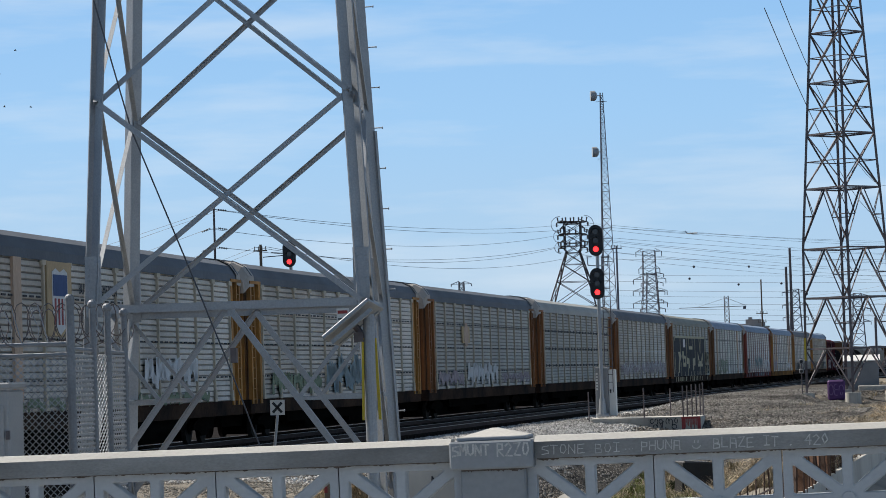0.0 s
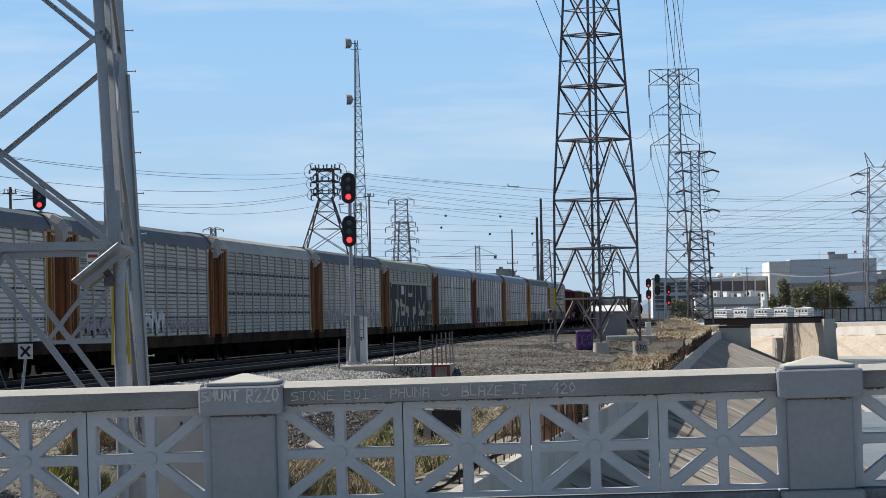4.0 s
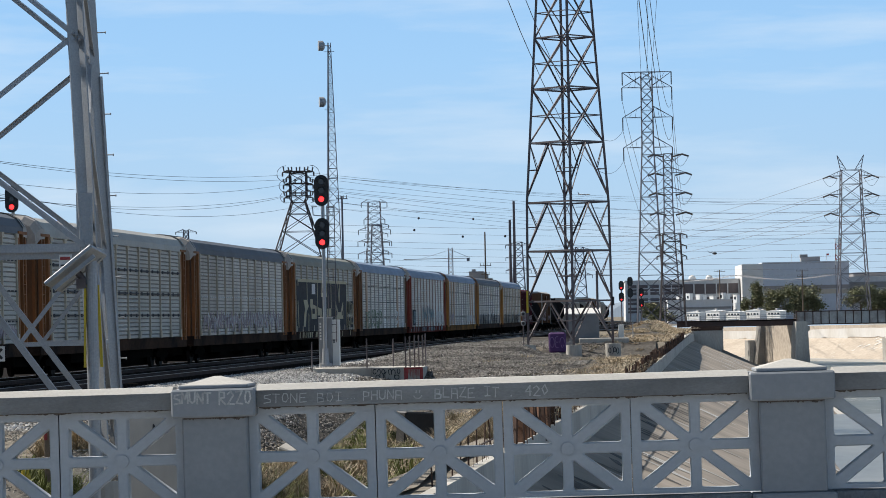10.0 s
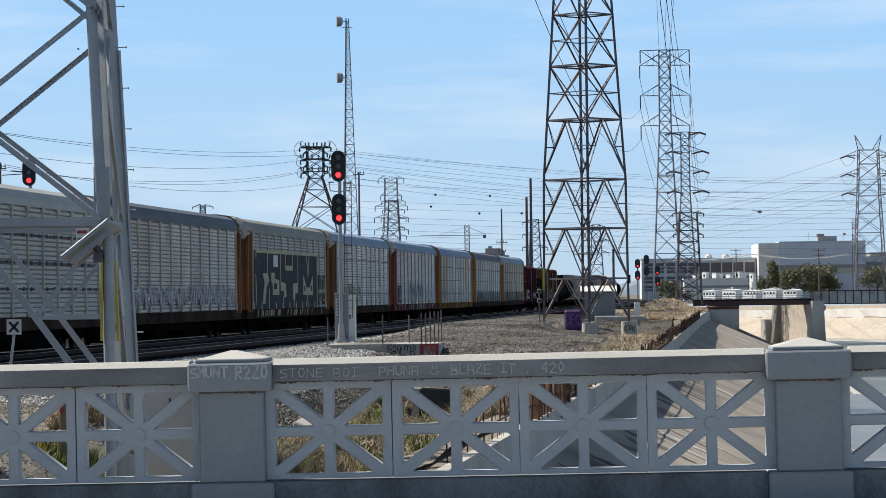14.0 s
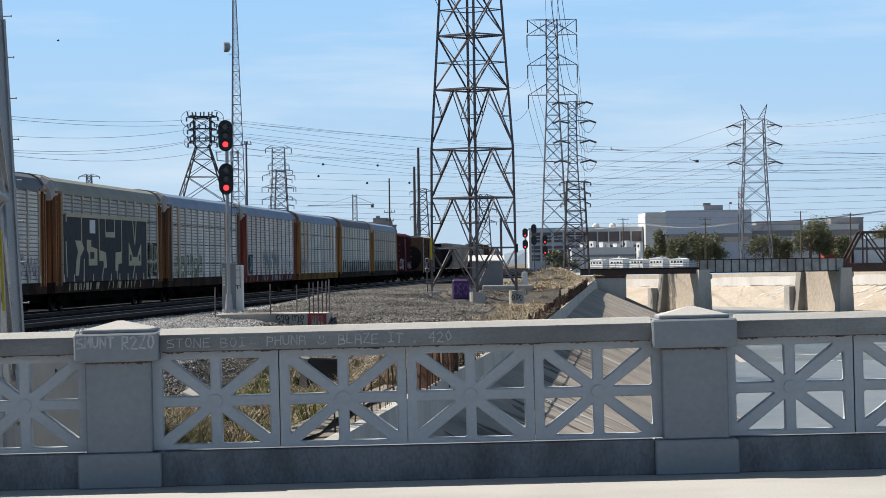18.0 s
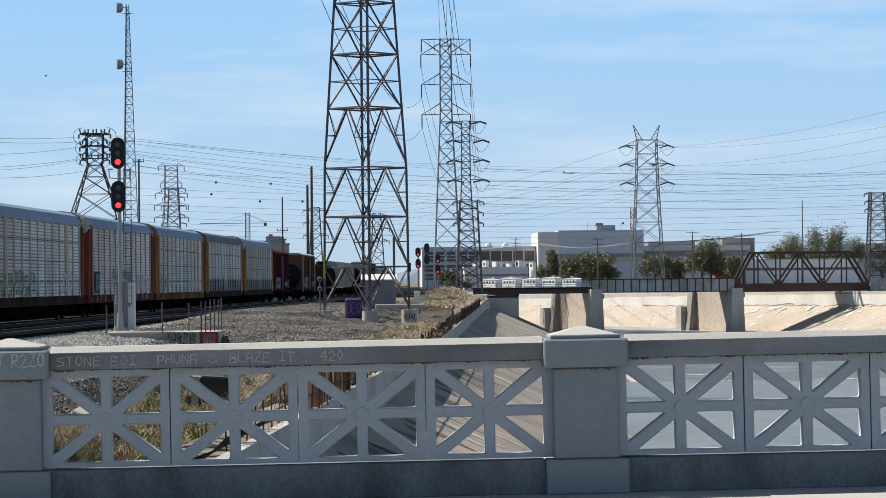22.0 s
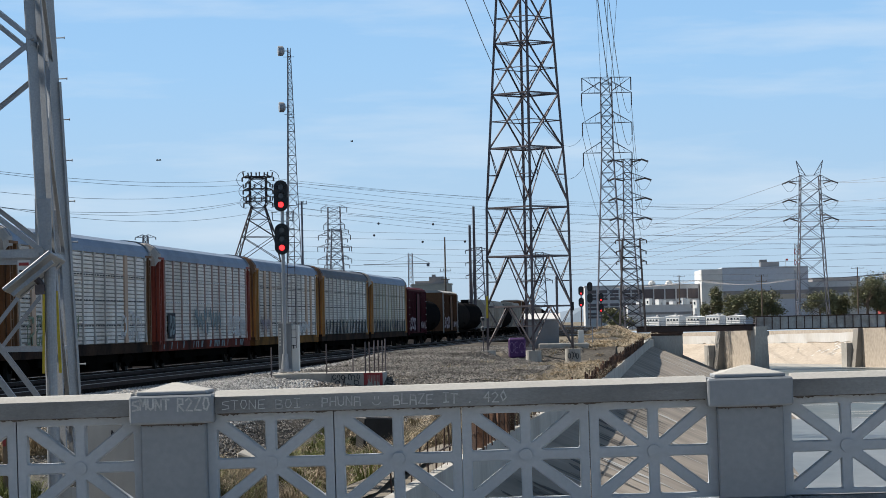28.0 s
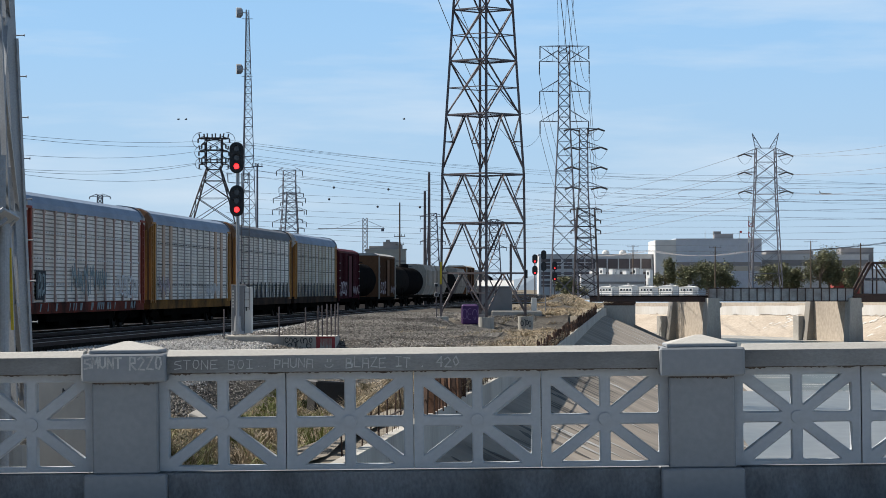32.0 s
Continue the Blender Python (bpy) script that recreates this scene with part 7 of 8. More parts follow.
big = block(61.5, 88.6, 900, FAR_G, 17.6, 40, M_BLDG, "large blue-grey windowless building with a rooftop unit", bands=((9.2, 10.4, M_BLDG_D), (7.6, 9.1, M_BLDG_L)))
# White here stands for the sun on the building's left side
bm = B(); prism(bm, [(-20.2, FAR_G), (-13.6, FAR_G), (-13.6, 17.4), (-20.2, 17.4)], 0, 38); part("side_wing", bm, M_WHITE, big, "side wing with the sun on its left face put into the white")
bm = B(); box(bm, (2, 8, 18.6), (6, 5, 1.8)); box(bm, (0, 8, 19.8), (2.4, 2, 1.0)); part("rooftop_unit", bm, M_BLDG_D, big)
bm = B(); rod(bm, (-4, 5, 17.6), (-4, 5, 20.6), 0.08, 6); rod(bm, (7, 5, 17.6), (7, 5, 20.4), 0.08, 6); part("flagpole", bm, M_WHITE, big)
bm = B(); box(bm, (7.4, 5, 20.1), (0.8, 0.05, 0.6)); part("flag", bm, M_REDBLD, big, "small red flag")
lng = block(18.0, 54.5, 910, FAR_G, 12.8, 35, M_BLDG_G, "long low grey building with dark brown open floors", roof=M_BLDG_G, bands=((8.4, 11.6, M_RECESS), (5.2, 7.3, M_RECESS), (2.6, 4.4, M_RECESS)))
for k in range(11):
    bm = B(); box(bm, (-17.9 + k * 3.6, -0.3, 5.8), (0.4 if k > 3 else 0.8, 0.4, 12.0)); part("column", bm, M_BLDG_G, lng, "pale concrete column")
for z in (9.4, 10.4, 6.2, 3.4):
    bm = B(); box(bm, (-9.5, -0.25, z), (16, 0.25, 0.3)); part("louvre", bm, M_BLDG_G, lng, "grey sun louvre")
for x in (3.5, 9):
    bm = B(); bmesh.ops.create_uvsphere(bm, u_segments=10, v_segments=6, radius=1.3, matrix=Matrix.Translation((x, 6, 13.2))); part("roof_dome", bm, M_WHITE, lng)
block(88.6, 128, 940, FAR_G, 13.0, 20, M_BLDG_G, "long grey warehouse roofline beyond the trees", bands=((9.5, 11.5, M_BLDG_D),))
block(96, 112, 960, FAR_G, 14.6, 20, M_BLDG_D, "dark parking structure beyond the trees")
block(106.5, 114.5, 860, FAR_G, 8.2, 12, M_REDBLD, "long low red building near the truss bridge", roof=M_BLDG_G)
block(109.5, 116, 872, FAR_G, 8.3, 12, M_SHED, "small white shed beside the red building", roof=M_WHITE)
block(117, 152, 870, FAR_G, 7.6, 15, M_SHED, "white industrial sheds behind the truss bridge", roof=M_WHITE, bands=((4.4, 5.2, M_BLDG_D),), windows=14)
block(120, 131, 950, FAR_G, 15.4, 12, M_BLDG_D, "dark boxy rooftop building in the distance")
block(152, 210, 900, FAR_G, 12.5, 25, M_BLDG_G, "long grey elevated structure in the distance", bands=((8, 10, M_BLDG_D),))
ind = block(-33.3, -22, 800, FAR_G, 13.0, 10, M_BLDG_L, "cream industrial block with dark rooftop units behind the train", bands=((9.6, 10.0, M_BLDG_D),))
for ux, uw, uh in ((-2.2, 5.0, 0.8), (1.4, 4.2, 2.0), (3.9, 1.6, 1.2), (0.6, 1.0, 2.6)):
    bm = B(); box(bm, (ux, 4, 13.3 + uh / 2), (uw, 4 + uh * 0.2, uh)); part("rooftop_unit", bm, M_BLDG_D, ind)
for i in range(5):
    rv = thing("white_trailer", pose(30.3 + i * 4.85, 684, -0.6, rz=-52), "white office trailer beyond the river bank", "trailer", "white trailers on the far bank")
    rise = 0.25 * (i % 2)
    bm = B(); box(bm, (0, 0, 1.7 + rise / 2), (5.0, 1.9, 2.3 + rise), bevel=0.05); part("body", bm, M_SHED, rv)
    bm = B(); prism(bm, [(-2.6, 2.85 + rise), (2.6, 2.85 + rise), (2.6, 2.95 + rise), (0.4 * (i - 2), 3.15 + rise), (-2.6, 2.95 + rise)], -1.05, 1.05); part("roof", bm, M_SHED, rv)
    bm = B(); box(bm, (1.1 - 0.7 * (i % 3), 0, 3.3 + rise), (0.7, 0.8, 0.45), bevel=0.05); part("roof_unit", bm, M_CABINET, rv)
    for k in range(4):
        bm = B(); box(bm, (-1.7 + k * 1.1 + 0.15 * (i % 3), -0.98, 2.3), (0.45 + 0.25 * ((k + i) % 2), 0.06, 0.4)); part("window", bm, M_GLASS, rv)
    bm = B(); box(bm, (0.3 * (i - 2), -0.99, 1.1), (3.4, 0.08, 0.16)); part("stripe", bm, M_BLDG, rv, "faded blue-grey stripe")
    for s in (-1.9, 1.9):
        bm = B(); box(bm, (s, 0, 0.3), (0.3, 1.7, 0.6)); part("support", bm, M_TAG, rv)
for i in range(8):
    sh = thing("white_shed", pose(29.5 + i * 2.1 + 0.5 * (i % 3), 760, 0, rz=-55), "small white industrial unit beyond the river", "shed", "white sheds beyond the river")
    top = 6.7 + (i * 7 % 4) * 0.25
    bm = B(); box(bm, (0, 0, top / 2 - 0.3), (1.7, 1.0, top + 0.6)); part("wall", bm, M_SHED, sh)
    bm = B(); box(bm, (0, 0, top + 0.05), (1.8, 1.1, 0.1)); part("roof", bm, M_BLDG_G, sh)
    if i % 2:
        bm = B(); box(bm, (0, -0.52, top - 0.9), (0.6, 0.08, 0.7)); part("window", bm, M_GLASS, sh)
block(25.5, 42.0, 735, FAR_G, 5.4, 10, M_BLDG_G, "long low grey shed beyond the river", bands=((3.2, 3.8, M_BLDG_D),))
fz = thing("fence", pose(32, 668, -0.6), "low grey railing along the far bank top", "fence")
for i in range(60):
    bm = B(); box(bm, (-10 + i * 2.2, 0, 0.6), (0.1, 0.1, 1.2)); part("post", bm, M_GALV_D, fz)
bm = B(); box(bm, (55, 0, 1.2), (132, 0.08, 0.08)); part("rail", bm, M_GALV_D, fz)

# distant hills
bm = B()
prev = None
for i in range(61):
    x = -1500 + i * 50
    z = 24 + 20 * noise.noise((i * 0.13, 2.0, 0)) + 12 * noise.noise((i * 0.5, 7.0, 0))
    cur = (bm.verts.new((x, 4700, -1)), bm.verts.new((x, 4750, z)))
    if prev:
        bm.faces.new((prev[0], cur[0], cur[1], prev[1]))
    prev = cur
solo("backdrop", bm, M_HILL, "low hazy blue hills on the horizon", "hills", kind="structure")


# ---------- trees ----------
def tree(x, y, h, w, seed, label, z=FAR_G, n=6500, leaf=0.48):
    r = random.Random(seed)
    th = thing("tree", pose(x, y, z), label, "tree", "trees beyond the river")
    bm = B(); rod(bm, (0, 0, 0), (r.uniform(-.3, .3), 0, h * 0.5), h * 0.035, 8, h * 0.02)
    tops = []
    for k in range(13):
        a = r.uniform(0, 6.28)
        tip = Vector((math.cos(a) * w * r.uniform(.2, .42), math.sin(a) * w * r.uniform(.2, .42), h * r.uniform(.38, .9)))
        rod(bm, (0, 0, h * r.uniform(.3, .48)), tip, h * 0.014, 5, h * 0.004)
        tops.append(tip)
    part("trunk", bm, M_BARK, th)
    verts, faces = [], []
    for k in range(n):
        c = r.choice(tops)
        p = c + Vector((r.gauss(0, w * 0.095), r.gauss(0, w * 0.095), r.gauss(0, h * 0.075)))
        if p.z < h * 0.18:
            continue
        s, b = leaf * r.uniform(.5, 1.1), len(verts)
        for q in range(3):
            verts.append(tuple(p + Vector((r.uniform(-s, s), r.uniform(-s, s), r.uniform(-s, s) * 0.7))))
        faces.append((b, b + 1, b + 2))
    me = bpy.data.meshes.new("crown")
    me.from_pydata(verts, [], faces)
    me.materials.append(M_LEAF)
    part("crown", me, None, th)


TREES = [(54, 840, 11.5, 7), (61, 830, 9.5, 10), (66, 835, 10.5, 11), (70.5, 840, 10, 9), (86, 840, 10.5, 10), (92, 850, 9, 8), (100.5, 845, 14.5, 10), (104, 850, 11, 8), (109, 840, 9, 7),
         (133, 900, 14.5, 12), (140, 900, 17, 13), (147, 905, 18.5, 14), (153, 900, 15.5, 12), (165, 900, 13, 12), (128, 880, 8, 8), (160, 760, 9, 8), (-3, 700, 7, 6), (20, 640, 5, 7)]
for i, (x, y, h, w) in enumerate(TREES):
    tree(x, y, h, w, 40 + i, "tall airy eucalyptus-like tree on the far bank" if h > 14 else "bushy dark green tree beyond the river")


# ---------- dry grass and weeds ----------
def tufts(name, spots, m, label, h0, h1, blades, spread, seed):
    r = random.Random(seed)
    verts, faces = [], []
    for x, y, z in spots:
        k = r.uniform(0.6, 1.2)
        for i in range(blades):
            a, q = r.uniform(0, 6.28), r.uniform(0.1, spread) * k
            bx, by = x + 0.3 * q * math.cos(a), y + 0.3 * q * math.sin(a)
            hh = r.uniform(h0, h1) * k
            droop = r.uniform(0.3, 1.0)
            tx, ty = x + q * math.cos(a) * 1.6 + r.uniform(-.08, .08), y + q * math.sin(a) * 1.6
            w, b = (0.0025 + 0.003 * r.random()) * (1 + y / 80), len(verts)
            ca, sa = math.cos(a + 1.57) * w, math.sin(a + 1.57) * w
            verts += [(bx - ca, by - sa, z), (bx + ca, by + sa, z), ((bx + tx) / 2 + ca, (by + ty) / 2 + sa, z + hh * 0.7), ((bx + tx) / 2 - ca, (by + ty) / 2 - sa, z + hh * 0.7), (tx, ty, z + hh * droop)]
            faces += [(b, b + 1, b + 2, b + 3), (b + 3, b + 2, b + 4)]
    me = bpy.data.meshes.new(name)
    me.from_pydata(verts, [], faces)
    me.materials.append(m)
    return tagged(new(name, me), label, "grass", "", "stuff")


r9 = random.Random(9)
spots = []
for i in range(900):
    y = r9.uniform(52, 112)
    x = trackx(y) + r9.uniform(12.9, 24)
    if x < wallx(y) - 0.4 and noise.noise((x * 0.25, y * 0.12, 5)) > -0.15 and (ground_z(x, y) < -1.2 or x > wallx(y) - 3.2):
        spots.append((x, y, ground_z(x, y) - 0.05))
for i in range(170):
    y = r9.uniform(58, 76)
    x = wallx(y) - 0.25 - 6.0 * r9.random() ** 1.3
    spots.append((x, y, ground_z(x, y) - 0.05))
tufts("dry_grass", spots, M_DRY, "tall tufts of dry straw-coloured grass below the bridge", 0.3, 0.7, 230, 0.5, 1)
spots = []
for i in range(800):
    y = r9.uniform(34, 108)
    x = trackx(y) + r9.uniform(12.5, 24)
    if x < wallx(y) - 0.4 and noise.noise((x * 0.3, y * 0.15, 15)) > -0.12 and ground_z(x, y) < -1.2:
        spots.append((x, y, ground_z(x, y) - 0.05))
tufts("weeds", spots, M_GREEN, "low green weeds among the dry grass", 0.35, 0.85, 150, 0.55, 2)
spots = []
for i in range(1900):
    y = 95 + 305 * r9.random() ** 1.3
    x = wallx(y) - abs(r9.gauss(0, 1)) * (1.1 + y * 0.007) - 0.2
    if x > trackx(y) + 9 and noise.noise((x * 0.45, y * 0.11, 21)) > (0.02 if y > 120 else -0.25):
        spots.append((x, y, ground_z(x, y) - 0.05))
tufts("dry_grass", spots, M_DRY, "dry golden grass on the bank above the channel wall", 0.12, 0.42, 46, 0.6, 3)

spots = []
for i in range(900):
    y = 118 + 209 * r9.random()
    x = wallx(y) - 0.3 - (1.8 + 3.2 * sm(150, 260, y)) * r9.random()
    if noise.noise((x * 0.5, y * 0.07, 31)) > (-0.14 if y < 200 else 0.04):
        spots.append((x, y, gravel_z(x, y) - 0.08))
tufts("dry_grass", spots, M_STRAW, "clumps of golden dry grass covering the bank top", 0.1, 0.36, 60, 0.7, 4)

spots = [(r9.uniform(-9.5, -8.5), r9.uniform(48.5, 51.0)) for i in range(16)]
tufts("dry_grass", [(x, y, gravel_z(x, y) - 0.05) for x, y in spots], M_STRAW, "golden dry grass beside the pylon footing", 0.25, 0.6, 150, 0.45, 5)
spots = [(r9.uniform(-8.4, -7.0), r9.uniform(41.0, 43.6)) for i in range(16)]
tufts("weeds", [(x, y, gravel_z(x, y) - 0.05) for x, y in spots], M_GREEN, "yellow-green weeds in front of the pylon footing", 0.2, 0.5, 150, 0.45, 6)

# rusty fence remains along the channel wall
rf = thing("sheet_fence", Matrix.Identity(4), "low rusty steel fence posts along the channel wall", "fence")
for i in range(330):
    y = 44 + i * 0.68 + r9.uniform(-.3, .3)
    h = r9.uniform(0.2, 0.5) * (0.8 + y / 260)
    bm = B(); box(bm, (wallx(y) + 0.02, y, -0.36 + h / 2), (r9.uniform(0.02, 0.07) * sm(30, 110, y), r9.uniform(0.02, 0.12) * sm(30, 110, y), h), rot=(r9.uniform(-12, 12), r9.uniform(-12, 12), r9.uniform(0, 60))); part("slat", bm, M_RUST if i % 4 == 0 else M_RUST_D, rf)
bm = B()
for y0 in range(44, 262, 6):
    rod(bm, (wallx(y0) + 0.03, y0, -0.05), (wallx(y0 + 6) + 0.03, y0 + 6, -0.05), 0.015, 5)
part("rail", bm, M_RUST_D, rf)
for i in range(26):
    y = 40 + i * 1.3
    bm = B(); rod(bm, (wallx(y) - 0.1, y, -0.5), (wallx(y) - 0.1 + r9.uniform(-.04, .04), y, 0.25 + r9.uniform(-.1, .1)), 0.014, 5); part("picket", bm, M_RUST_D, rf)
for i in range(22):
    y = 52.5 + i * 0.45
    bm = B(); box(bm, (wallx(y) - 0.02, y, -0.1 + r9.uniform(-.12, .08)), (0.03, 0.36, r9.uniform(0.6, 0.95)), rot=(r9.uniform(-5, 5), r9.uniform(-4, 4), r9.uniform(20, 60))); part("board", bm, M_RUST if i % 3 else M_RUST_D, rf, "rusty steel sheet")
sf = thing("sheet_fence", Matrix.Identity(4), "broken rusty corrugated sheets in the dry grass", "fence")
for i in range(11):
    x = -4.75 + i * 0.09
    bm = B(); box(bm, (x, 70 + 0.03 * (i % 2), -1.95 + r9.uniform(-.1, .1)), (0.075, 0.03, 1.3), rot=(0, r9.uniform(-3, 3), 0)); part("sheet", bm, M_RUST, sf)
for i in range(18):
    t = i / 17
    x, y = -1.7 + 1.9 * t, 66 + 9 * t
    h = r9.uniform(0.3, 0.8)
    bm = B(); box(bm, (x, y, -1.5 + h / 2), (r9.uniform(0.03, 0.09), 0.02, h + 0.9), rot=(0, r9.uniform(-16, 16), 0)); part("sheet", bm, M_RUST_D, sf)
pk = thing("picket_fence", Matrix.Identity(4), "thin dark steel pickets leaning above a concrete ledge", "fence")
for i in range(14):
    t = i / 13
    bm = B(); rod(bm, (-3.7 + 2.3 * t, 90 - 16 * t, -2.5), (-3.7 + 2.3 * t + r9.uniform(-.06, .06), 90 - 16 * t, -1.35), 0.022, 6); part("picket", bm, M_RUST, pk)
bm = B(); rod(bm, (-3.7, 90, -1.6), (-1.4, 74, -1.6), 0.016, 6); part("rail", bm, M_RUST, pk)
bm = B(); box(bm, (-2.3, 84, -2.3), (0.6, 5, 0.3), rot=(0, 0, 8), bevel=0.04)
solo("concrete_ledge", bm, M_CONC_PALE, "pale sunlit concrete ledge beside the pickets", "ledge")
# Plain black block added in place of a dark hollow among the weeds
bm = B(); box(bm, (-5.35, 96.5, -1.7), (1.1, 1.0, 1.1), rot=(0, 4, 20), bevel=0.05)
solo("steel_box", bm, M_BLACK, "black box standing in for a dark hollow in the grass", "steel box")
for bx, sx, seed in ((-4.1, 0.30, 22), (-5.35, 0.42, 23)):
    spots = [(bx + r9.gauss(0, sx), 98 + r9.gauss(0, .5), ground_z(bx, 98) - 0.1 + r9.uniform(0, .55)) for i in range(44)]
    tufts("bush", spots, M_SHRUB, "dark green shrub among the dry grass", 0.2, 0.6, 130, 0.5, seed)
bm = B()
rc = random.Random(8)
for i in range(7):
    y = 62 + i * 5
    z = ground_z(trackx(y) + 14, y)
    box(bm, (trackx(y) + 14 + rc.uniform(0, 6), y, z + 0.05), (0.4, 0.5, 0.18), rot=(rc.uniform(-20, 20), rc.uniform(-20, 20), rc.uniform(0, 90)), bevel=0.03)
solo("rubble", bm, M_CONC_PALE, "broken concrete lumps lying in the grass", "rubble", kind="stuff")


# ---------- poles and cables ----------
def pole(x, y, h, arms=(), r=0.16, m=None, label="brown wooden utility pole with crossarms"):
    th = thing("utility_pole", pose(x, y, -0.5), label, "utility pole", "utility poles")
    bm = B(); rod(bm, (0, 0, 0), (0, 0, h + 0.5), r, 8, r * 0.7); part("pole", bm, m or M_WOOD, th)
    for z, w in arms:
        bm = B(); box(bm, (0, -0.15, z + 0.5), (w, 0.1, 0.1)); ar = part("crossarm", bm, m or M_WOOD, th)
        for k in range(4):
            bm = B(); rod(bm, (-w / 2 + 0.1 + k * (w - 0.2) / 3, -0.15, z + 0.55), (-w / 2 + 0.1 + k * (w - 0.2) / 3, -0.15, z + 0.85), 0.04, 6); part("insulator", bm, M_INSUL, ar)
    return th


pole(-24.0, 300, 15.3, ((15.0, 1.2),), 0.14, M_GALV_F, "grey steel floodlight pole")
pole(-6.3, 330, 15.6, (), 0.2, M_GALV_D, "dark slender steel pole behind the train")
pole(-6.8, 330, 13.4, (), 0.2, M_GALV_D, "dark slender steel pole behind the train")
pole(-11.8, 400, 14.2, ((9.4, 1.6), (8.2, 1.2)), 0.14)
dead_end = pole(-45.1, 200, 14.9, (), 0.11, M_GALV_D, "slender dark utility pole with strain insulators")
for z in (14.55, 13.2, 11.8):
    for s in (-1, 1):
        bm = B()
        for k in range(5):
            x = s * (0.32 + 0.13 * k)
            rod(bm, (x, 0, z + 0.5 - 0.02 * k - 0.1 * (s < 0) * k * 0.3), (x + s * 0.08, 0, z + 0.5 - 0.02 * k - 0.1 * (s < 0) * k * 0.3), 0.085, 8, 0.03)
        rod(bm, (0, 0, z + 0.5), (s * 1.0, 0, z + 0.4 - 0.12 * (s < 0)), 0.015, 5)
        part("insulator", bm, M_INSUL, dead_end, "strain insulator string")
pole(-45.9, 220, 12.9, ((12.4, 1.1),), 0.16)
pole(40.3, 760, 13.6, ((13.2, 3.0), (12.0, 2.6)), 0.18)
pole(52.5, 640, 11.5, ((11.2, 2.8), (10.0, 2.4)), 0.18)
pole(80.0, 600, 11.6, ((11.2, 3.4),), 0.2)
pole(88.0, 760, 14.8, ((14.5, 3.4),), 0.2)
pole(124, 800, 24.0, (), 0.2, M_GALV_F, "tall thin steel pole above the trees")


def wire(pts, r=0.03, sag=0.03):
    bm, prev = B(), None
    for a, b in zip(pts, pts[1:]):
        a, b = Vector(a), Vector(b)
        L = (b - a).length
        for k in range(0 if prev is None else 1, 13):
            c = a.lerp(b, k / 12) - Vector((0, 0, sag * L * 4 * (k / 12) * (1 - k / 12)))
            side = (b - a).cross(Vector((0, 0, 1))).normalized() * r
            ring = [bm.verts.new(c + side * u + Vector((0, 0, r * w))) for u, w in ((-0.9, -0.5), (0.9, -0.5), (0, 1))]
            if prev:
                for i in range(3):
                    bm.faces.new((prev[i], ring[i], ring[(i + 1) % 3], prev[(i + 1) % 3]))
            prev = ring
    return solo("power_cable", bm, M_WIRE, "thin overhead power cable strung between pylons", "cable", "overhead power cables")


# from the wooden poles on the left to the squat pylon, sagging
for k, (px, py, zp, zt, s) in enumerate(((-45.1, 200, 14.6, 20.3, -1.7), (-44.7, 200, 14.5, 19.9, 1.5), (-45.5, 200, 13.2, 19.1, -1.6), (-44.7, 200, 11.8, 18.3, 1.6), (-46.3, 220, 12.7, 17.6, -1.5), (-45.4, 220, 12.7, 16.6, 1.4))):
    wire([(px, py, zp), (-33.4 + s, 350, zt)], 0.022, 0.006 + 0.0015 * k)
    wire([(px, py, zp), (px - 26, py + 4, zp - 6.4 - 0.3 * k)], 0.016, 0.008)
# from the squat pylon away over the train to the right
for k, (zt, zr, xr) in enumerate(((20.5, 27.0, 150), (20.2, 26.0, 150), (19.3, 24.6, 156), (18.6, 22.8, 156), (17.6, 21.2, 160), (17.2, 19.8, 160), (20.9, 27.9, 150), (19.9, 25.4, 150), (18.9, 23.7, 156), (18.1, 22.0, 156), (16.9, 20.5, 160))):
    wire([(-33.4 + (-1.6, 1.6)[k % 2], 350, zt), (52, 560 + 6 * k, zr - 2.6), (xr, 700, zr)], 0.021, 0.006)
# long level spans beyond the pylons
for k, (zl, zr) in enumerate(((24.5, 24.8), (21.0, 23.0), (19.6, 20.6), (17.6, 18.4), (16.4, 16.6), (14.8, 15.6), (13.6, 13.9), (12.4, 12.2), (11.2, 10.6))):
    wire([(-62, 660 + 5 * k, zl + 4.0), (32, 640 + 5 * k, zl), (118, 620 + 5 * k, zr), (190, 600, zr + 3)], 0.036, 0.004)
# tall pylon: earth wires overhead and conductors
for h, l, r in ((40.6, 4.2, 4.25), (35.5, 4.15, 4.25), (30.4, 4.1, 4.15)):
    for s in (-l, r):
        if s > 0 or h < 40:
            wire([(13.8 + s, 480, h - 2.2), (s, 165, h * 0.62 + 4)], 0.03, 0.02)
        wire([(13.8 + s, 480, h - 2.2), (33 + s, 900, h - 4)], 0.04, 0.012)
for s in (-0.9, 0.1, 0.9):
    wire([(13.8 + s, 480, 43.3), (6 + s * 3, 165, 60)], 0.03, 0.005)
# horned pylon: nearer tower to the right, receding line to the left
for h in (31.0, 27.0, 22.9):
    for s in (-6.0, 6.0):
        wire([(61.9 + s, 620, h), (110 + s, 350, h + 4)], 0.036, 0.017)
        wire([(61.9 + s, 620, h), (-10 + s, 1000, h - 5)], 0.045, 0.008)
for h in (22.4, 19.5):
    wire([(20.8, 500, h - 0.5), (98, 500, h - 1.5), (160, 480, h + 2)], 0.034, 0.012)
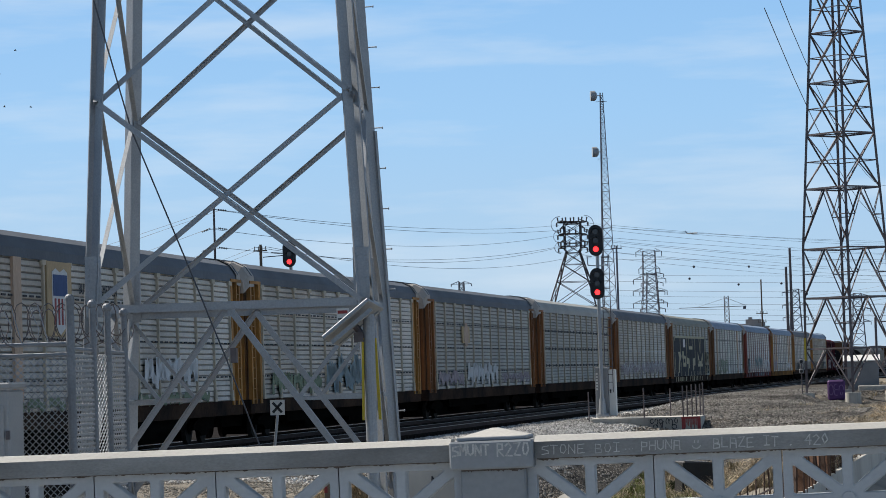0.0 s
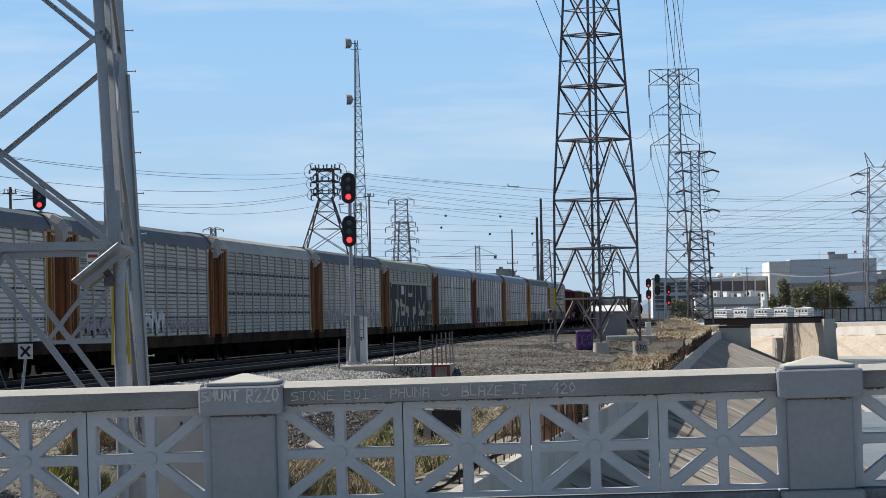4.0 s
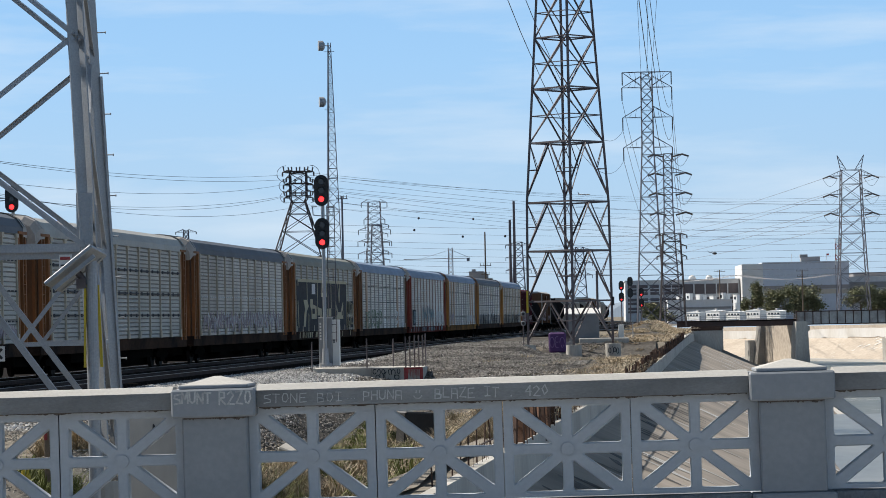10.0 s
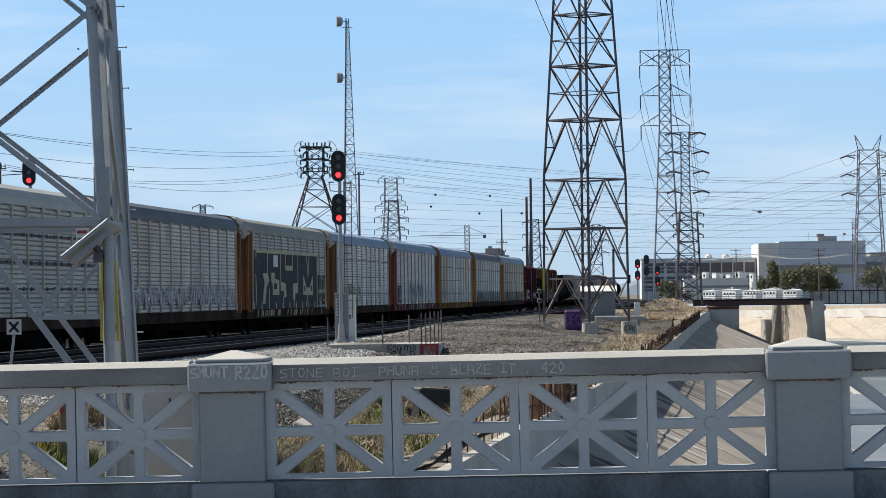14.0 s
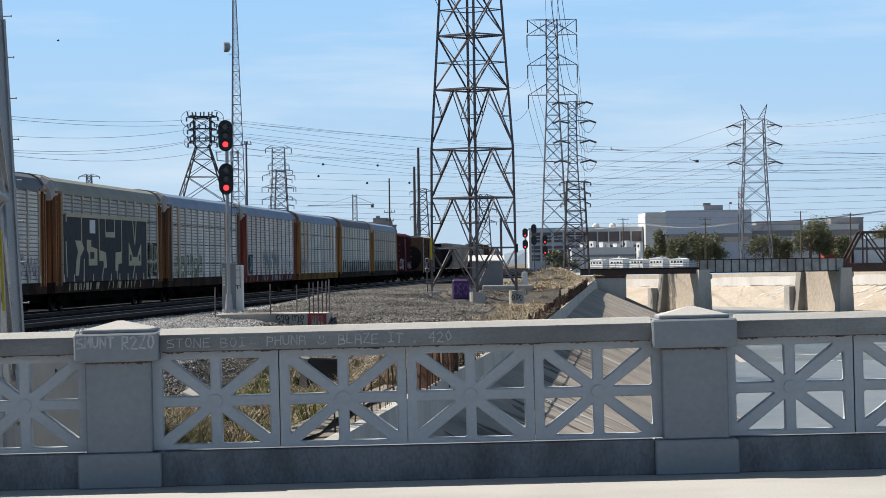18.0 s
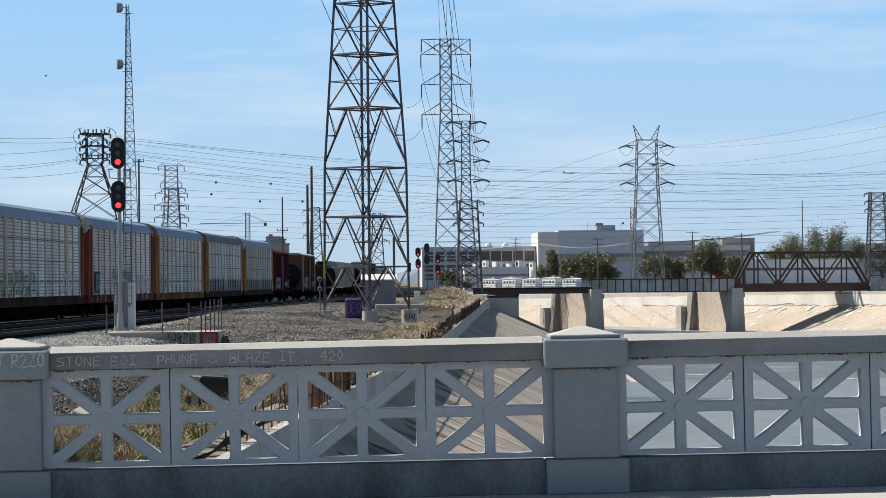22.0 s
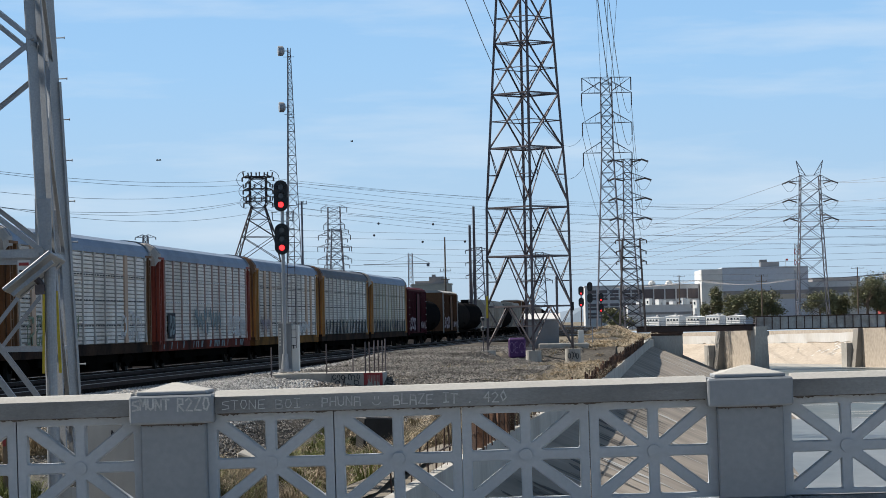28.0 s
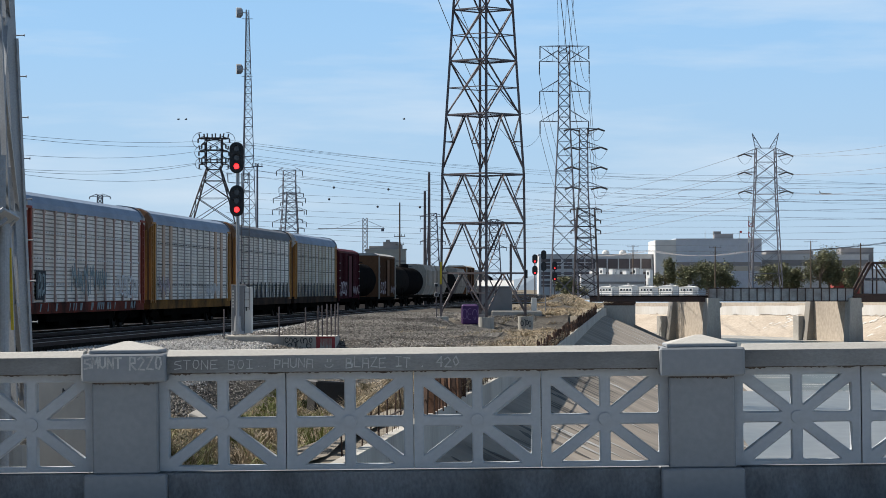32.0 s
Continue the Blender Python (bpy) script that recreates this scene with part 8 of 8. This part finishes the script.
# low service lines on the wooden poles beyond the river
for s in (-1.2, -0.4, 0.4, 1.2):
    wire([(24 + s, 780, 11), (45.2 + s, 760, 12.2), (65.5 + s, 700, 11.2), (102 + s, 700, 13.6)], 0.04, 0.02)
# marker balls on the far span
for x, z in ((-31.7, 23.5), (-20.1, 23.1), (-32.7, 21.0), (-22.4, 19.4), (-13.4, 19.3)):
    bm = B(); bmesh.ops.create_uvsphere(bm, u_segments=12, v_segments=8, radius=0.26, matrix=Matrix.Translation((x, 600, z)))
    solo("marker_ball", bm, M_TAG, "small dark marker ball on an overhead cable", "marker ball", "marker balls on the cables", smooth=True)

# tower crane and lattice stack in the distance
cr_ = thing("tower_crane", pose(-37.6, 900, -0.6), "pale distant tower crane above the rooftops", "tower crane")
bm = B()
for sx in (-0.7, 0.7):
    for sy_ in (-0.7, 0.7):
        beam(bm, (sx, sy_, 0), (sx, sy_, 25), 0.22)
for k in range(18):
    z = k * 1.4
    beam(bm, (-0.7, -0.7, z), (0.7, -0.7, z + 1.4), 0.16); beam(bm, (0.7, 0.7, z), (-0.7, 0.7, z + 1.4), 0.16)
part("mast", bm, M_CRANE, cr_)
bm = B(); beam(bm, (-15, 0, 21.8), (6.2, 0, 21.8), 0.2); beam(bm, (-9, 0, 22.0), (0, 0, 24.6), 0.08); beam(bm, (6.0, 0, 22.0), (0, 0, 24.6), 0.12)
part("jib", bm, M_CRANE, cr_)
bm = B(); box(bm, (5.6, 0, 21.3), (0.9, 0.8, 0.9)); part("counterweight", bm, M_GALV_F, cr_)
st = thing("lattice_stack", pose(84.8, 895, 0), "faded red and white lattice stack beside the large building", "lattice tower")
for k in range(5):
    bm = B()
    z = 16.5 + k * 1.7
    for sx in (-0.8, 0.8):
        beam(bm, (sx, 0, z), (sx, 0, z + 1.7), 0.22)
    beam(bm, (-0.8, 0, z), (0.8, 0, z + 1.7), 0.18); beam(bm, (0.8, 0, z), (-0.8, 0, z + 1.7), 0.18); beam(bm, (-0.8, 0, z), (0.8, 0, z), 0.18)
    part("section", bm, M_REDTAG if k % 2 else M_WHITE, st)
for sx in (-0.8, 0.8):
    bm = B(); beam(bm, (sx, 0, -0.6), (sx, 0, 16.5), 0.22); part("leg", bm, M_GALV_F, st)

# helicopter and airliner far off in the sky
heli = thing("helicopter", pose(330, 3000, 90), "small dark helicopter flying far beyond the pylons", "helicopter")
bm = B(); bmesh.ops.create_uvsphere(bm, u_segments=14, v_segments=10, radius=1.0, matrix=Matrix.Diagonal((2.6, 1.1, 1.25, 1))); part("cabin", bm, M_BLACK, heli, smooth=True)
bm = B(); rod(bm, (-1.8, 0, 0.3), (-7.2, 0, 1.0), 0.42, 10, 0.16); part("tail_boom", bm, M_BLACK, heli)
bm = B(); prism(bm, [(-6.6, 0.8), (-7.3, 0.8), (-8.0, 2.6), (-7.4, 2.6)], -0.1, 0.1); part("fin", bm, M_BLACK, heli)
bm = B(); rod(bm, (0.2, 0, 1.0), (0.2, 0, 1.9), 0.16, 8); part("rotor_mast", bm, M_BLACK, heli)
for k in range(2):
    bm = B(); box(bm, (0.2, 0, 1.9), (10.6, 0.32, 0.07), rot=(0, 0, 35 + 90 * k)); part("rotor_blade", bm, M_BLACK, heli)
for s in (-0.9, 0.9):
    bm = B(); rod(bm, (-1.6, s, -1.7), (1.9, s, -1.7), 0.09, 6); rod(bm, (-0.8, s * 0.8, -0.8), (-0.8, s, -1.7), 0.07, 6); rod(bm, (0.9, s * 0.8, -0.8), (0.9, s, -1.7), 0.07, 6); part("skid", bm, M_BLACK, heli)
bm = B(); bmesh.ops.create_uvsphere(bm, u_segments=10, v_segments=8, radius=0.8, matrix=Matrix.Translation((1.7, 0, 0.1))); part("canopy", bm, M_GLASS, heli, smooth=True)


def plane(label):
    th = thing("airliner", pose(0, 4400, 200), label, "airliner", "airliners in the sky")
    bm = B(); rod(bm, (-8, 0, 0), (7, 0, 0), 0.85, 14); rod(bm, (7, 0, 0), (9, 0, -0.1), 0.85, 14, 0.15); rod(bm, (-8, 0, 0), (-10.5, 0, 0.5), 0.85, 14, 0.2); part("fuselage", bm, M_WHITE, th)
    for s in (-1, 1):
        bm = B(); prism(bm, [(2.0, 0), (-1.0, 0), (-3.4, 8.5), (-2.4, 8.5)], -0.12, 0.12)
        bmesh.ops.transform(bm, matrix=Matrix.Translation((0, 0, -0.4)) @ Matrix.Rotation(radians(-90 * s), 4, "X"), verts=bm.verts); part("wing", bm, M_GALV_F, th)
        bm = B(); rod(bm, (0.2, s * 3.2, -1.0), (2.2, s * 3.2, -1.0), 0.45, 10); part("engine", bm, M_GALV_D, th)
        bm = B(); prism(bm, [(-8.4, 0), (-10.0, 0), (-10.8, 3.0), (-10.2, 3.0)], -0.1, 0.1)
        bmesh.ops.transform(bm, matrix=Matrix.Translation((0, 0, 0.3)) @ Matrix.Rotation(radians(-90 * s), 4, "X"), verts=bm.verts); part("tailplane", bm, M_GALV_F, th)
    bm = B(); prism(bm, [(-7.6, 0.6), (-10.2, 0.6), (-11.2, 3.9), (-10.2, 3.9)], -0.12, 0.12); part("fin", bm, M_BLDG, th)
    return th


jet = plane("white airliner climbing far off over the city")


def bird():
    th = thing("bird", pose(-88, 300, 38), "small dark bird circling high above the tracks", "bird", "birds in the sky")
    bm = B(); rod(bm, (-0.12, 0, 0), (0.14, 0, 0), 0.05, 8, 0.03); part("body", bm, M_BLACK, th)
    for s in (-1, 1):
        bm = B(); prism(bm, [(-0.07, 0), (0.08, 0), (0.02, 0.34), (-0.05, 0.34)], -0.01, 0.01)
        bmesh.ops.transform(bm, matrix=Matrix.Rotation(radians(-70 * s), 4, "X"), verts=bm.verts); part("wing", bm, M_BLACK, th)
    return th


birds = [bird()]
for k in range(3):
    birds.append(copy_thing(birds[0], Matrix.Identity(4)))

# ---------- motion ----------
def train_s(t):
    """Way of the first autorack coupling along the track."""
    return 6.16 - 4.82 * t + 0.0034 * t * t


def motions():
    times = [0, 1, 2, 3, 4, 5, 6, 7, 8, 9, 10, 11, 12, 13, 14, 15, 16, 17, 18, 19, 20, 21, 22, 23, 24, 25, 26, 27, 28, 29, 30, 31, 32]
    at = -5 * CAR_LEN
    ch = math.cos(HEAD)
    for i, (th, L) in enumerate(CARS):
        mid = at + L / 2 + (0.7 if i < 2 else 0.0)
        at += L
        rows = []
        for t in times:
            y = 169.4 + (train_s(t) + mid) * ch
            xa, xb = trackx(y - L * 0.346), trackx(y + L * 0.346)
            rows.append((t, pose((xa + xb) / 2 + 0.02, y, RAIL_Z, 0, 0, -math.degrees(math.atan2(xb - xa, L * 0.692)))))
        walk(th, rows)

    walk(heli, [(t, pose(x, 3000, z, 0, 4, r)) for t, x, z, r in ((0, 100, 40, -20), (7, 137.2, 55.8, -20), (9, 147.8, 62.0, -20), (11, 161.8, 70.4, -18), (13, 176.6, 82.2, -16), (14.5, 189.7, 89.0, -14), (17, 223.4, 101.9, -12), (19, 254.3, 112.1, -10), (20.5, 280.3, 118.6, -10), (24, 342, 131, -10), (32, 490, 158, -10))])
    walk(jet, [(t, pose(x, 4400, z, 0, 2, -6)) for t, x, z in ((0, -233.0, 211.8), (2.5, -164.9, 206.4), (4, -124.6, 203.2), (11, 51.7, 189.2), (17, 202.5, 177.2), (20.5, 284.9, 171.5), (23, 341.2, 167.5), (30, 499.2, 154.5), (32, 533.4, 149.6))])

    for b, (x0, z0, x1, z1) in zip(birds, ((-88.2, 38.9, -84.4, 37.8), (-90.4, 36.0, -87.6, 33.7), (-89.6, 33.4, -85.9, 34.3), (-87.0, 32.5, -84.4, 31.2))):
        vx, vz = (x1 - x0) / 1.5, (z1 - z0) / 1.5
        walk(b, [(t, pose(x0 + vx * (t - 0.5), 300, max(20.0, z0 + vz * (t - 0.5)), 0, 8, 20)) for t in (0, 0.5, 2, 6, 16, 32)])


motions()
